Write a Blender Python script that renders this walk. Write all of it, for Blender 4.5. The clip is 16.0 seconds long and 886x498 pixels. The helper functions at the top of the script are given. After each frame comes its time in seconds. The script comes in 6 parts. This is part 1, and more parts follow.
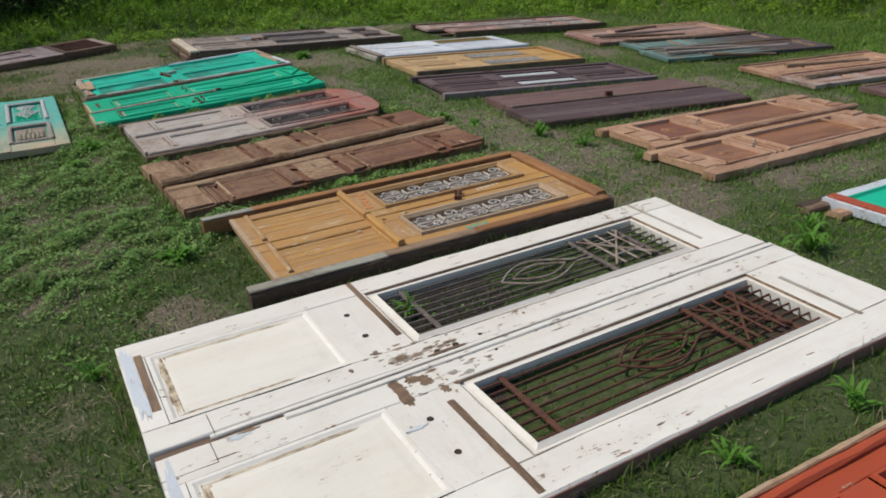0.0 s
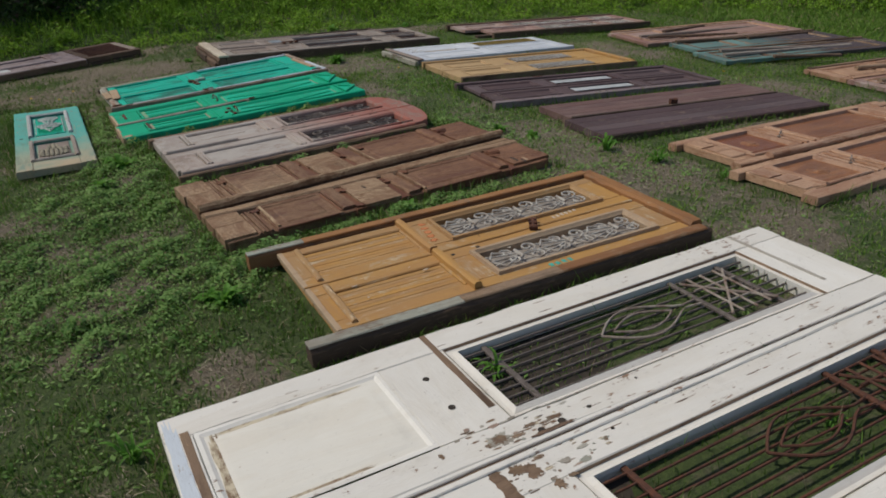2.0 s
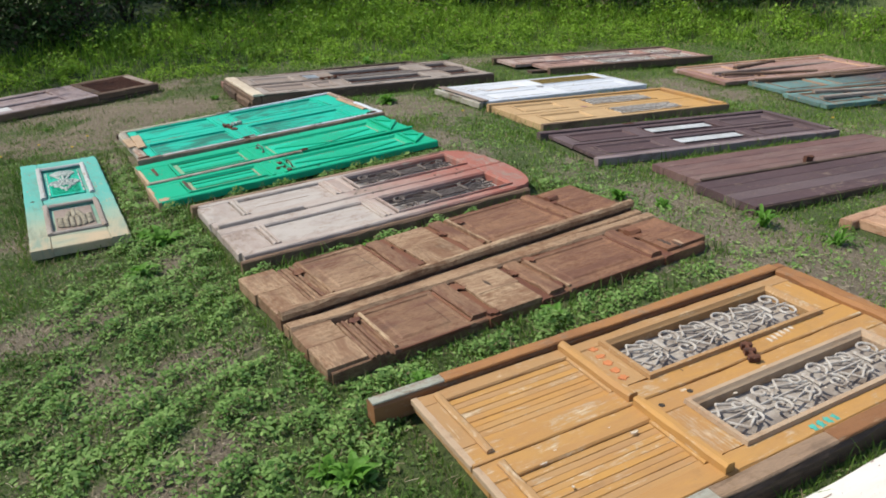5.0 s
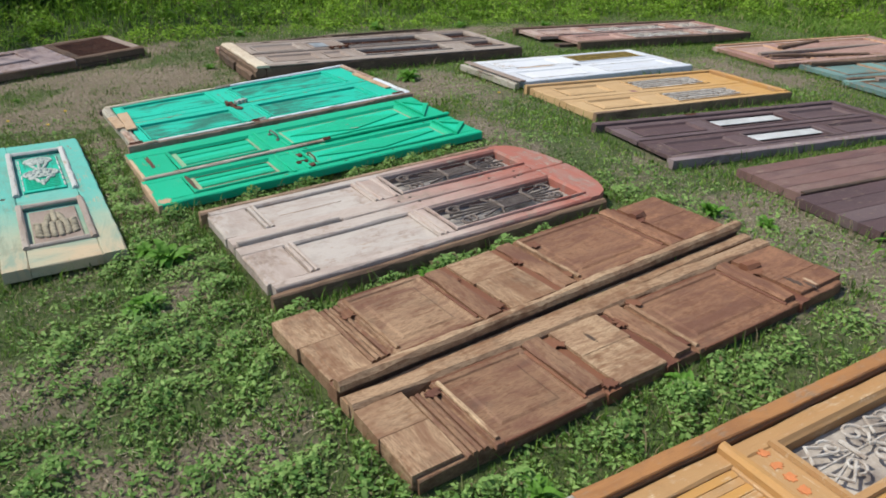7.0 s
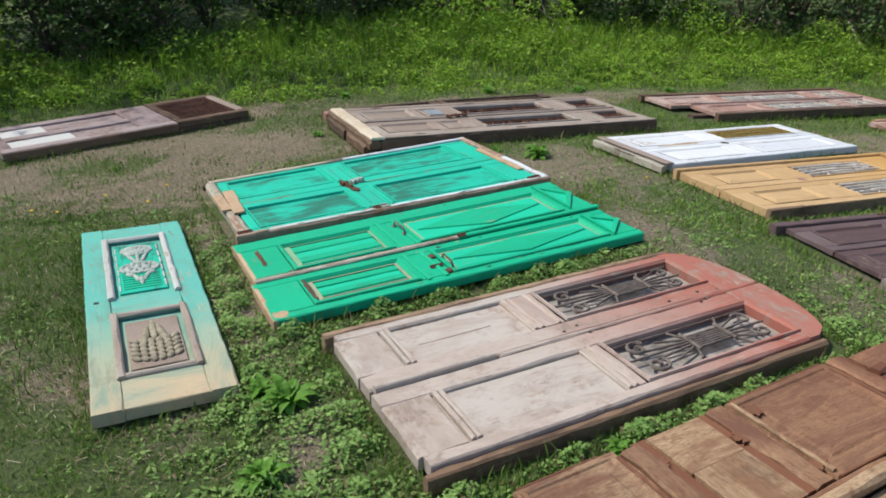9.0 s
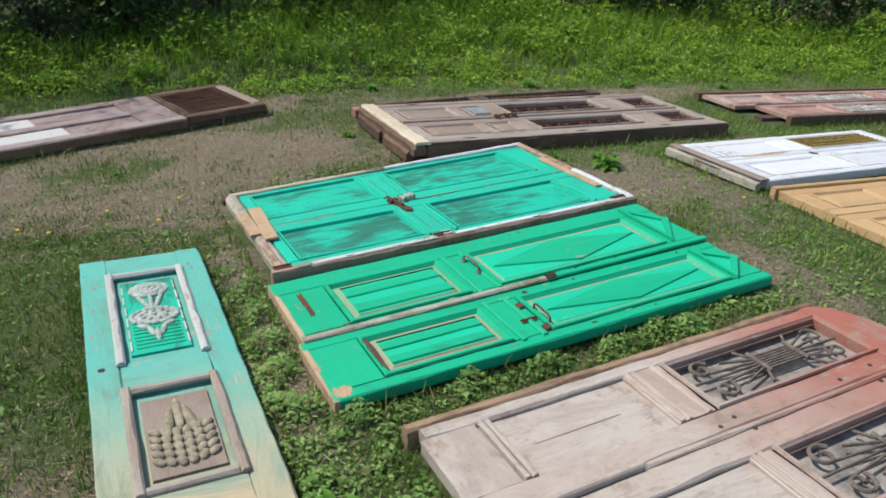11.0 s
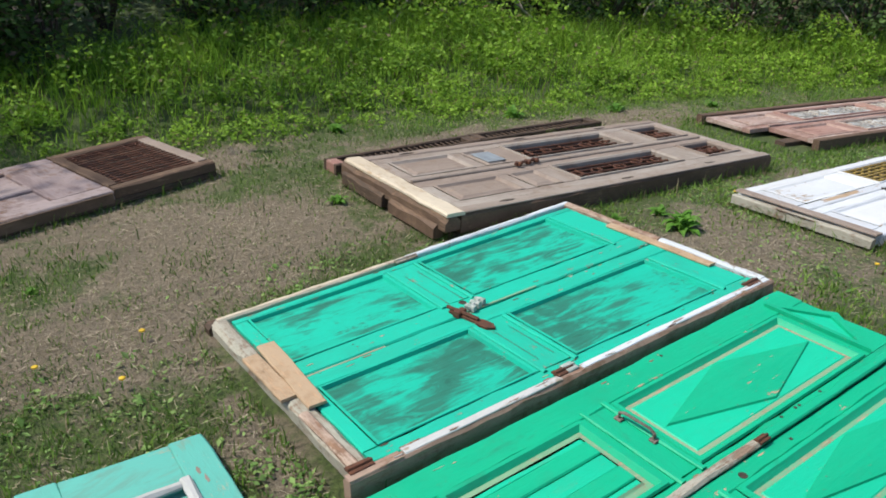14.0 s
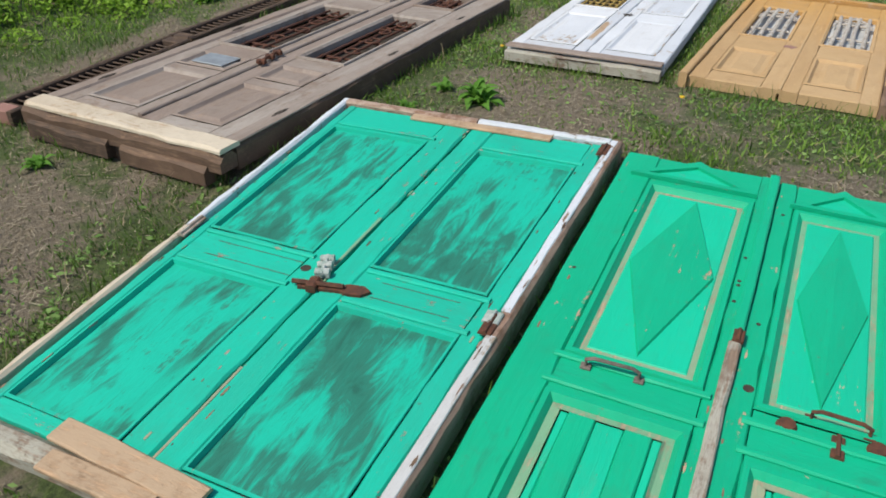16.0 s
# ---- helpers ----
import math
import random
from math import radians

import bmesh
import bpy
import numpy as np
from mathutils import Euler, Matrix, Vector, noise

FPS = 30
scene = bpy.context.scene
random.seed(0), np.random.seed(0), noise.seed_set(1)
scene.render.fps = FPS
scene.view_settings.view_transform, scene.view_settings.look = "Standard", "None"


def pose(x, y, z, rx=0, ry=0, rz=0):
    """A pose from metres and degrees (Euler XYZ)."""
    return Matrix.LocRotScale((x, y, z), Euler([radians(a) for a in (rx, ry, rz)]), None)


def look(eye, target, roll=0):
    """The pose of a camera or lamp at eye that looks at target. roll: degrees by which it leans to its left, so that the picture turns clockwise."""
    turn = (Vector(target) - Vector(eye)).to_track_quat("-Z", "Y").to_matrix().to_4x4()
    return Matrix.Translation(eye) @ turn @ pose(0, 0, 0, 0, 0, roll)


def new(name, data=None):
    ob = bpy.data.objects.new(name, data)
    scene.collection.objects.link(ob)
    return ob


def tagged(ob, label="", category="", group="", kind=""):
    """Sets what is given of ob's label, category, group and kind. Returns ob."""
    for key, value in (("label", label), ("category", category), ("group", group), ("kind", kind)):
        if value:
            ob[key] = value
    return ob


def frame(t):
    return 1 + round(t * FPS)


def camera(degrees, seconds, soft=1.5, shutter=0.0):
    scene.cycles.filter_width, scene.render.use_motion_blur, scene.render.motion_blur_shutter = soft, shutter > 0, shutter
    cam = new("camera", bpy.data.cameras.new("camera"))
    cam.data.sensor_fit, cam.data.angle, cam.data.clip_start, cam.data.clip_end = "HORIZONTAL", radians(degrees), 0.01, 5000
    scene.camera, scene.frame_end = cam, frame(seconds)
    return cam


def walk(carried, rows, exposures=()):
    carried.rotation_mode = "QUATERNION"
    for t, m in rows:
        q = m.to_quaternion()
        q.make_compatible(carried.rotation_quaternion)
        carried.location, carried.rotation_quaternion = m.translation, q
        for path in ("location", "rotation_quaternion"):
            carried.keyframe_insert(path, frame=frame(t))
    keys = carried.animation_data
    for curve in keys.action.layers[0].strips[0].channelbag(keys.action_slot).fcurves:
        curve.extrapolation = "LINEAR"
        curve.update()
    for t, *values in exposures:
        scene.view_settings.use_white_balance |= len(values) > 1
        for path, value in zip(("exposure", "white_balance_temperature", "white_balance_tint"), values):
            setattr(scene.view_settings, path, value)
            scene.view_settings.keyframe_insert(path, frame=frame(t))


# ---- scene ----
cam = camera(60.0, 16.0, 1.8)
PATH = [
    (0, (0.127, -0.316, 1.748), (0.983, 1.291, 0.918), -1.7),
    (0.5, (0.149, -0.213, 1.74), (0.988, 1.375, 0.859), -1.8),
    (1, (0.115, -0.039, 1.731), (0.939, 1.571, 0.877), -2.4),
    (1.5, (0.11, 0.121, 1.737), (0.909, 1.736, 0.868), -2.3),
    (2, (0.125, 0.32, 1.736), (0.943, 1.942, 0.9), -2.3),
    (2.5, (0.121, 0.504, 1.749), (0.93, 2.123, 0.897), -1.4),
    (3, (0.049, 0.759, 1.748), (0.842, 2.423, 0.971), -3.6),
    (3.5, (0.02, 1.008, 1.742), (0.833, 2.646, 0.933), -2.0),
    (4, (0.044, 1.239, 1.718), (0.895, 2.865, 0.923), -3.1),
    (4.5, (-0.009, 1.488, 1.738), (0.835, 3.139, 0.988), -3.0),
    (5, (-0.031, 1.73, 1.729), (0.832, 3.352, 0.94), -1.6),
    (5.2, (-0.017, 1.819, 1.725), (0.839, 3.446, 0.937), -1.9),
    (7.3, (-0.029, 2.894, 1.706), (0.874, 4.438, 0.812), 0.8),
    (7.5, (-0.046, 2.997, 1.716), (0.789, 4.587, 0.836), 0.4),
    (8, (-0.093, 3.27, 1.735), (0.726, 4.914, 0.941), 0.4),
    (8.5, (-0.094, 3.497, 1.733), (0.702, 5.141, 0.918), -0.0),
    (9, (-0.026, 3.722, 1.745), (0.745, 5.393, 0.962), 0.8),
    (9.2, (-0.017, 3.823, 1.752), (0.746, 5.485, 0.944), 1.4),
    (11.3, (-0.104, 4.892, 1.666), (0.688, 6.533, 0.841), 2.1),
    (11.5, (-0.154, 5.028, 1.675), (0.585, 6.705, 0.875), 0.5),
    (12, (-0.181, 5.277, 1.66), (0.576, 6.923, 0.814), 1.0),
    (12.5, (-0.2, 5.549, 1.644), (0.575, 7.207, 0.837), 1.0),
    (13, (-0.24, 5.807, 1.635), (0.59, 7.432, 0.817), -0.1),
    (13.5, (-0.252, 6.054, 1.609), (0.759, 7.566, 0.776), 1.2),
    (14, (-0.21, 6.326, 1.597), (0.846, 7.821, 0.792), 1.8),
    (14.5, (-0.213, 6.596, 1.534), (0.974, 7.934, 0.639), 2.5),
    (15, (-0.155, 6.832, 1.512), (1.221, 7.913, 0.543), 1.2),
    (15.5, (-0.107, 7.115, 1.487), (1.317, 8.098, 0.485), -1.6),
    (16, (-0.046, 7.306, 1.455), (1.437, 8.09, 0.367), -0.5),
]
walk(cam, [(t, look(eye, target, roll)) for t, eye, target, roll in PATH], [(0.0, -0.17), (0.5, -0.3), (1.0, -0.45), (1.5, -0.54), (2.0, -0.54), (2.5, -0.32), (3.0, -0.04), (4.0, 0.36), (5.0, 0.4), (7.5, 0.42), (8.5, 0.42), (9.2, 0.42), (11.5, 0.42), (13.0, 0.52), (14.5, 0.4), (15.5, 0.25), (16.0, 0.25)])

# ---- light ----
SUN_FROM = Vector((-0.55, 0.42, 1.0)).normalized()
world = bpy.data.worlds.new("sky")
scene.world = world
world.use_nodes = True
sky = world.node_tree.nodes.new("ShaderNodeTexSky")
sky.sky_type, sky.sun_disc = "NISHITA", False
sky.sun_elevation, sky.sun_rotation = math.asin(SUN_FROM.z), math.atan2(SUN_FROM.x, SUN_FROM.y)
world.node_tree.links.new(sky.outputs[0], world.node_tree.nodes["Background"].inputs[0])
world.node_tree.nodes["Background"].inputs[1].default_value = 0.12
sun = new("sun", bpy.data.lights.new("sun", "SUN"))
sun.data.energy, sun.data.angle, sun.data.color = 3.55, radians(0.6), (1.0, 0.945, 0.84)
sun.matrix_world = look(SUN_FROM * 30, (0, 0, 0))

# ---- materials ----
def shader(name, rough=0.8, metal=0.0):
    m = bpy.data.materials.new(name)
    m.use_nodes = True
    n = m.node_tree
    p = n.nodes["Principled BSDF"]
    p.inputs["Roughness"].default_value, p.inputs["Metallic"].default_value = rough, metal
    return m, n, p


def node(n, kind, links=(), operation="", data_type="", blend_type="", attribute_name=""):
    """A node with its settings; links: pairs of input and the socket that feeds it."""
    a = n.nodes.new(kind)
    if operation:
        a.operation = operation
    if data_type:
        a.data_type = data_type
    if blend_type:
        a.blend_type = blend_type
    if attribute_name:
        a.attribute_name = attribute_name
    for slot, source in links:
        if isinstance(source, bpy.types.NodeSocket):
            n.links.new(source, a.inputs[slot])
        else:
            a.inputs[slot].default_value = source
    return a


def blend(n, amount, a, b, kind="MIX"):
    m = node(n, "ShaderNodeMix", data_type="RGBA", blend_type=kind)
    for slot, source in ((0, amount), (6, a), (7, b)):
        if isinstance(source, bpy.types.NodeSocket):
            n.links.new(source, m.inputs[slot])
        else:
            m.inputs[slot].default_value = (*source, 1) if isinstance(source, tuple) else source
    return m.outputs[2]


def step(n, source, low, high, top=1.0):
    return node(n, "ShaderNodeMapRange", [(0, source), (1, low), (2, high), (3, 0.0), (4, top)]).outputs[0]


def place(n, scale):
    """Coordinates along the thing, shifted from piece to piece, stretched by scale."""
    at = node(n, "ShaderNodeTexCoord").outputs["Object"]
    luck = node(n, "ShaderNodeObjectInfo").outputs["Random"]
    far = node(n, "ShaderNodeVectorMath", [(0, luck), (1, (17.0, 29.0, 41.0))], operation="MULTIPLY").outputs[0]
    moved = node(n, "ShaderNodeVectorMath", [(0, at), (1, far)], operation="ADD").outputs[0]
    return node(n, "ShaderNodeVectorMath", [(0, moved), (1, scale)], operation="MULTIPLY").outputs[0], at, luck


def noise_at(n, where, scale, detail=4.0, rough=0.6, twist=0.0):
    return node(n, "ShaderNodeTexNoise", [("Vector", where), ("Scale", scale), ("Detail", detail), ("Roughness", rough), ("Distortion", twist)]).outputs["Fac"]


def old_wood(name, paint, wood, chips=0.3, axis="x", dark=0.35, rough=0.7, fade=None, streak=0.0, tint=(0.05, 0.06, 0.05), grainy=0.5, vary=None, soft=0.035, pools=(0.46, 0.6), spread=1.5, frayed=(8.0, 0.72), mould=None):
    """Weathered wood under old paint. chips: how much paint is gone; fade: (from, to, colour) along the thing; streak: dark stains along the grain."""
    m, n, p = shader(name, rough)
    long = (1.0, 9.0, 9.0) if axis == "x" else (9.0, 1.0, 9.0)
    w, at, luck = place(n, long)
    w2, _, _ = place(n, (1.0, 1.0, 1.0))
    grain = noise_at(n, w, 9.0, 6.0, 0.65, 0.4)
    fine = noise_at(n, w, 34.0, 3.0, 0.6)
    broad = noise_at(n, w2, 2.6, 5.0, 0.62)
    spots = noise_at(n, w2, 21.0, 5.0, 0.7)
    colour = paint
    if vary:
        piece = node(n, "ShaderNodeMath", [(0, node(n, "ShaderNodeMath", [(0, luck), (1, 7.13)], operation="MULTIPLY").outputs[0])], operation="FRACT").outputs[0]
        piece = node(n, "ShaderNodeMath", [(0, broad), (1, 0.7), (2, piece)], operation="MULTIPLY_ADD").outputs[0]
        colour = blend(n, step(n, piece, 0.35, 1.1), paint, vary)
    if fade:
        along = node(n, "ShaderNodeSeparateXYZ", [(0, at)]).outputs[0]
        uneven = node(n, "ShaderNodeMath", [(0, broad), (1, 1.1), (2, -0.55)], operation="MULTIPLY_ADD").outputs[0]
        uneven = node(n, "ShaderNodeMath", [(0, along), (1, uneven)], operation="ADD").outputs[0]
        colour = blend(n, step(n, uneven, fade[0], fade[1]), colour, fade[2])
    pale = blend(n, step(n, broad, 0.3, 0.75, 0.45), colour, (0.8, 0.8, 0.8), "MULTIPLY")
    pale = blend(n, step(n, luck, 0.0, 1.0, 0.16), pale, (0.55, 0.5, 0.45), "MULTIPLY")
    timber = blend(n, step(n, grain, 0.35, 0.68), tuple(c * 0.45 for c in wood), tuple(min(1, c * 1.25) for c in wood))
    worn = node(n, "ShaderNodeMath", [(0, grain), (1, spots)], operation="ADD").outputs[0]
    worn = node(n, "ShaderNodeMath", [(0, worn), (1, broad)], operation="ADD").outputs[0]
    edge = 1.92 - 0.75 * chips
    gone = step(n, worn, edge - soft, edge + soft)
    skin = blend(n, gone, pale, timber)
    skin = blend(n, step(n, fine, 0.45, 0.8, 0.35 * grainy), skin, tuple(c * 0.35 for c in wood))
    if streak:
        wide = noise_at(n, node(n, "ShaderNodeVectorMath", [(0, w2), (1, (1.0, 4.5, 1.0) if axis == "x" else (4.5, 1.0, 1.0))], operation="MULTIPLY").outputs[0], spread, *frayed, 0.8)
        skin = blend(n, step(n, wide, *pools, streak), skin, tint)
    if mould:
        cloud = noise_at(n, w2, 2.3, 3.0, 0.5, 0.7)
        wisp = noise_at(n, node(n, "ShaderNodeVectorMath", [(0, w2), (1, (1.0, 5.0, 1.0) if axis == "x" else (5.0, 1.0, 1.0))], operation="MULTIPLY").outputs[0], 4.0, 9.0, 0.68, 0.8)
        both = node(n, "ShaderNodeMath", [(0, cloud), (1, 1.25), (2, wisp)], operation="MULTIPLY_ADD").outputs[0]
        skin = blend(n, step(n, both, mould[1], mould[1] + 0.16, mould[2]), skin, mould[0])
        skin = blend(n, step(n, both, mould[1] + 0.2, mould[1] + 0.36, 0.6), skin, tuple(c * 0.55 for c in mould[0]))
    grime = noise_at(n, w2, 6.5, 8.0, 0.75)
    flecks = noise_at(n, w2, 55.0, 3.0, 0.8)
    skin = blend(n, step(n, flecks, 0.66, 0.74, 0.6), skin, tuple(c * 0.4 for c in wood))
    skin = blend(n, step(n, grime, 0.55, 0.82, dark), skin, (0.09, 0.065, 0.045))
    n.links.new(skin, p.inputs["Base Color"])
    n.links.new(node(n, "ShaderNodeMath", [(0, step(n, gone, 0.0, 1.0, 0.2)), (1, rough)], operation="ADD").outputs[0], p.inputs["Roughness"])
    high = node(n, "ShaderNodeMath", [(0, gone), (1, -0.6), (2, grain)], operation="MULTIPLY_ADD").outputs[0]
    bump = node(n, "ShaderNodeBump", [("Strength", 0.55), ("Distance", 0.004), ("Height", high)])
    n.links.new(bump.outputs[0], p.inputs["Normal"])
    p.inputs["Specular IOR Level"].default_value = 0.3
    return m


def plain(name, colour, other, scale=30.0, rough=0.8, metal=0.0, bump=0.3, size=0.002):
    m, n, p = shader(name, rough, metal)
    w, _, _ = place(n, (1.0, 1.0, 1.0))
    a, b = noise_at(n, w, scale, 6.0, 0.7), noise_at(n, w, scale * 0.15, 3.0)
    mix = blend(n, step(n, a, 0.35, 0.68), colour, other)
    n.links.new(blend(n, step(n, b, 0.3, 0.8, 0.5), mix, (0.6, 0.58, 0.55), "MULTIPLY"), p.inputs["Base Color"])
    bumped = node(n, "ShaderNodeBump", [("Strength", bump), ("Distance", size), ("Height", a)])
    n.links.new(bumped.outputs[0], p.inputs["Normal"])
    return m


def leafy(name, dark, light, dry=(0.22, 0.17, 0.07), dry_share=0.06, through_light=0.25):
    """Leaves and blades, each of its own shade."""
    m, n, p = shader(name, 0.6)
    luck = node(n, "ShaderNodeNewGeometry").outputs["Random Per Island"]
    at = node(n, "ShaderNodeTexCoord").outputs["Object"]
    patch = noise_at(n, at, 1.1, 4.0)
    mixed = node(n, "ShaderNodeMath", [(0, patch), (1, 1.3), (2, -0.65)], operation="MULTIPLY_ADD").outputs[0]
    mixed = node(n, "ShaderNodeMath", [(0, luck), (1, mixed)], operation="ADD").outputs[0]
    green = blend(n, step(n, mixed, 0.05, 0.95), dark, light)
    second = node(n, "ShaderNodeMath", [(0, luck), (1, 57.31)], operation="MULTIPLY").outputs[0]
    second = node(n, "ShaderNodeMath", [(0, second)], operation="FRACT").outputs[0]
    colour = blend(n, step(n, second, 1.0 - dry_share - 0.02, 1.0 - dry_share), green, dry)
    n.links.new(colour, p.inputs["Base Color"])
    p.inputs["Specular IOR Level"].default_value = 0.25
    thin = node(n, "ShaderNodeBsdfTranslucent", [(0, colour)])
    both = node(n, "ShaderNodeMixShader", [(0, through_light), (1, p.outputs[0]), (2, thin.outputs[0])])
    n.links.new(both.outputs[0], n.nodes["Material Output"].inputs[0])
    return m


def ground_material():
    m, n, p = shader("turf_and_soil", 0.95)
    at = node(n, "ShaderNodeTexCoord").outputs["Object"]
    bare = node(n, "ShaderNodeAttribute", attribute_name="dry").outputs["Fac"]
    fine, mid, dense = noise_at(n, at, 42.0, 8.0, 0.75), noise_at(n, at, 7.0, 6.0, 0.7), noise_at(n, at, 190.0, 4.0, 0.8)
    straw = noise_at(n, node(n, "ShaderNodeVectorMath", [(0, at), (1, (1.0, 2.4, 1.0))], operation="MULTIPLY").outputs[0], 75.0, 5.0, 0.7, 1.5)
    soil = blend(n, step(n, fine, 0.35, 0.7), (0.085, 0.066, 0.045), (0.28, 0.225, 0.155))
    soil = blend(n, step(n, straw, 0.52, 0.7, 0.7), soil, (0.42, 0.36, 0.26))
    turf = blend(n, step(n, fine, 0.35, 0.68), (0.035, 0.058, 0.014), (0.12, 0.165, 0.04))
    turf = blend(n, step(n, dense, 0.52, 0.64, 0.55), turf, (0.155, 0.21, 0.06))
    turf = blend(n, step(n, dense, 0.42, 0.36, 0.8), turf, (0.02, 0.03, 0.01))
    share = node(n, "ShaderNodeMath", [(0, mid), (1, 1.5), (2, -0.75)], operation="MULTIPLY_ADD").outputs[0]
    share = node(n, "ShaderNodeMath", [(0, share), (1, bare)], operation="ADD").outputs[0]
    n.links.new(blend(n, step(n, share, 0.25, 0.55), turf, blend(n, step(n, dense, 0.45, 0.62, 0.7), soil, (0.29, 0.24, 0.16))), p.inputs["Base Color"])
    bump = node(n, "ShaderNodeBump", [("Strength", 0.9), ("Distance", 0.035), ("Height", fine)])
    n.links.new(bump.outputs[0], p.inputs["Normal"])
    return m


def pair(name, *a, **k):
    """The same old wood with its grain along and across the thing."""
    return {axis: old_wood(name + "_" + axis, *a, axis=axis, **k) for axis in "xy"}


WHITE = pair("white_paint", (0.8, 0.76, 0.685), (0.24, 0.14, 0.09), chips=0.2, dark=0.22, grainy=0.12, streak=0.16, tint=(0.5, 0.41, 0.28))
IVORY = pair("cream_white_paint", (0.79, 0.745, 0.65), (0.3, 0.2, 0.12), chips=0.12, dark=0.14, grainy=0.1, streak=0.2, tint=(0.6, 0.5, 0.36))
OCHRE = pair("ochre_paint", (0.5, 0.265, 0.068), (0.52, 0.41, 0.27), chips=0.27, dark=0.35, streak=0.5, tint=(0.36, 0.19, 0.08), vary=(0.43, 0.255, 0.11), soft=0.12)
BROWN = pair("brown_timber", (0.39, 0.26, 0.155), (0.17, 0.08, 0.045), chips=0.36, dark=0.75, streak=0.9, tint=(0.135, 0.062, 0.038), vary=(0.26, 0.15, 0.085), grainy=2.6, soft=0.14, pools=(0.44, 0.6), spread=2.0, fade=(0.8, 1.9, (0.29, 0.145, 0.078)))
OAK = pair("light_tan_timber", (0.5, 0.355, 0.215), (0.22, 0.12, 0.065), chips=0.38, dark=0.7, streak=0.85, tint=(0.19, 0.1, 0.055), vary=(0.39, 0.26, 0.155), grainy=2.6, soft=0.14, pools=(0.45, 0.61), spread=2.4)
# Dark tone laid in sunk strips, splits and scars of the brown doors.
CREVICE = pair("dark_red_brown", (0.12, 0.045, 0.028), (0.2, 0.1, 0.055), chips=0.35, dark=0.4, vary=(0.2, 0.085, 0.045), soft=0.14)
CHESTNUT = pair("varnished_red_brown_timber", (0.25, 0.085, 0.035), (0.4, 0.2, 0.09), chips=0.33, dark=0.3, rough=0.3, streak=0.5, tint=(0.1, 0.035, 0.022), vary=(0.38, 0.17, 0.075), soft=0.12)
RUSTWOOD = pair("rusty_brown_painted_timber", (0.36, 0.17, 0.06), (0.3, 0.19, 0.11), chips=0.34, dark=0.4, streak=0.4, tint=(0.16, 0.065, 0.03), vary=(0.26, 0.12, 0.05), soft=0.1)
STAINED = pair("flaking_stained_cream", (0.62, 0.53, 0.38), (0.2, 0.12, 0.07), chips=0.52, dark=0.5, soft=0.12)
PINK = pair("pink_grey_paint", (0.45, 0.405, 0.36), (0.32, 0.25, 0.2), chips=0.3, dark=0.5, streak=0.5, tint=(0.27, 0.205, 0.17), fade=(0.85, 1.75, (0.36, 0.125, 0.09)), vary=(0.46, 0.39, 0.34), soft=0.1)
GREEN = pair("bright_green_paint", (0.001, 0.41, 0.215), (0.36, 0.27, 0.18), chips=0.14, dark=0.18, grainy=0.2, rough=0.5, streak=0.25, tint=(0.004, 0.27, 0.14), pools=(0.48, 0.64), mould=((0.02, 0.2, 0.11), 1.3, 0.5))
MINT = pair("light_green_paint", (0.004, 0.5, 0.295), (0.45, 0.35, 0.23), chips=0.15, dark=0.18, grainy=0.2, rough=0.5, streak=0.25, tint=(0.008, 0.37, 0.21), pools=(0.48, 0.64), mould=((0.08, 0.33, 0.2), 1.3, 0.5))
TEAL = pair("teal_paint", (0.004, 0.47, 0.325), (0.25, 0.24, 0.18), chips=0.22, dark=0.25, streak=0.3, tint=(0.02, 0.27, 0.19), grainy=0.4, mould=((0.06, 0.2, 0.15), 1.34, 0.7))
STAIN = pair("stained_teal_paint", (0.004, 0.47, 0.325), (0.03, 0.2, 0.14), chips=0.24, dark=0.2, grainy=0.5, soft=0.1, streak=0.35, tint=(0.006, 0.3, 0.2), mould=((0.02, 0.125, 0.088), 1.12, 0.85))
AQUA = pair("turquoise_paint", (0.47, 0.37, 0.24), (0.42, 0.33, 0.22), chips=0.2, dark=0.4, streak=0.6, tint=(0.13, 0.25, 0.2), fade=(-0.05, 1.0, (0.11, 0.44, 0.37)), grainy=0.4, soft=0.12, pools=(0.5, 0.62), mould=((0.2, 0.23, 0.16), 1.3, 0.75))
PLUM = pair("plum_paint", (0.14, 0.1, 0.1), (0.22, 0.16, 0.13), chips=0.26, dark=0.3, streak=0.4, tint=(0.05, 0.033, 0.036), vary=(0.1, 0.06, 0.06), soft=0.08)
RUSSET = pair("russet_brown_paint", (0.17, 0.09, 0.075), (0.24, 0.17, 0.14), chips=0.32, dark=0.4, streak=0.5, tint=(0.07, 0.04, 0.042), vary=(0.24, 0.16, 0.14), soft=0.08)
GREY = pair("grey_weathered_timber", (0.38, 0.335, 0.29), (0.28, 0.21, 0.16), chips=0.32, dark=0.45, streak=0.5, tint=(0.19, 0.14, 0.11), grainy=1.1, vary=(0.3, 0.24, 0.2), soft=0.1)
TAN = pair("sanded_tan_timber", (0.56, 0.345, 0.21), (0.36, 0.18, 0.095), chips=0.34, dark=0.5, streak=0.5, tint=(0.22, 0.09, 0.045), vary=(0.48, 0.3, 0.2), grainy=1.6, soft=0.1)
BARE = pair("bare_timber", (0.47, 0.34, 0.22), (0.42, 0.28, 0.17), chips=0.4, dark=0.25, soft=0.1)
SIDE = pair("aged_frame_timber", (0.2, 0.125, 0.078), (0.27, 0.18, 0.11), chips=0.42, dark=0.7, streak=0.7, tint=(0.055, 0.03, 0.02), vary=(0.33, 0.225, 0.145), grainy=1.3, soft=0.1)
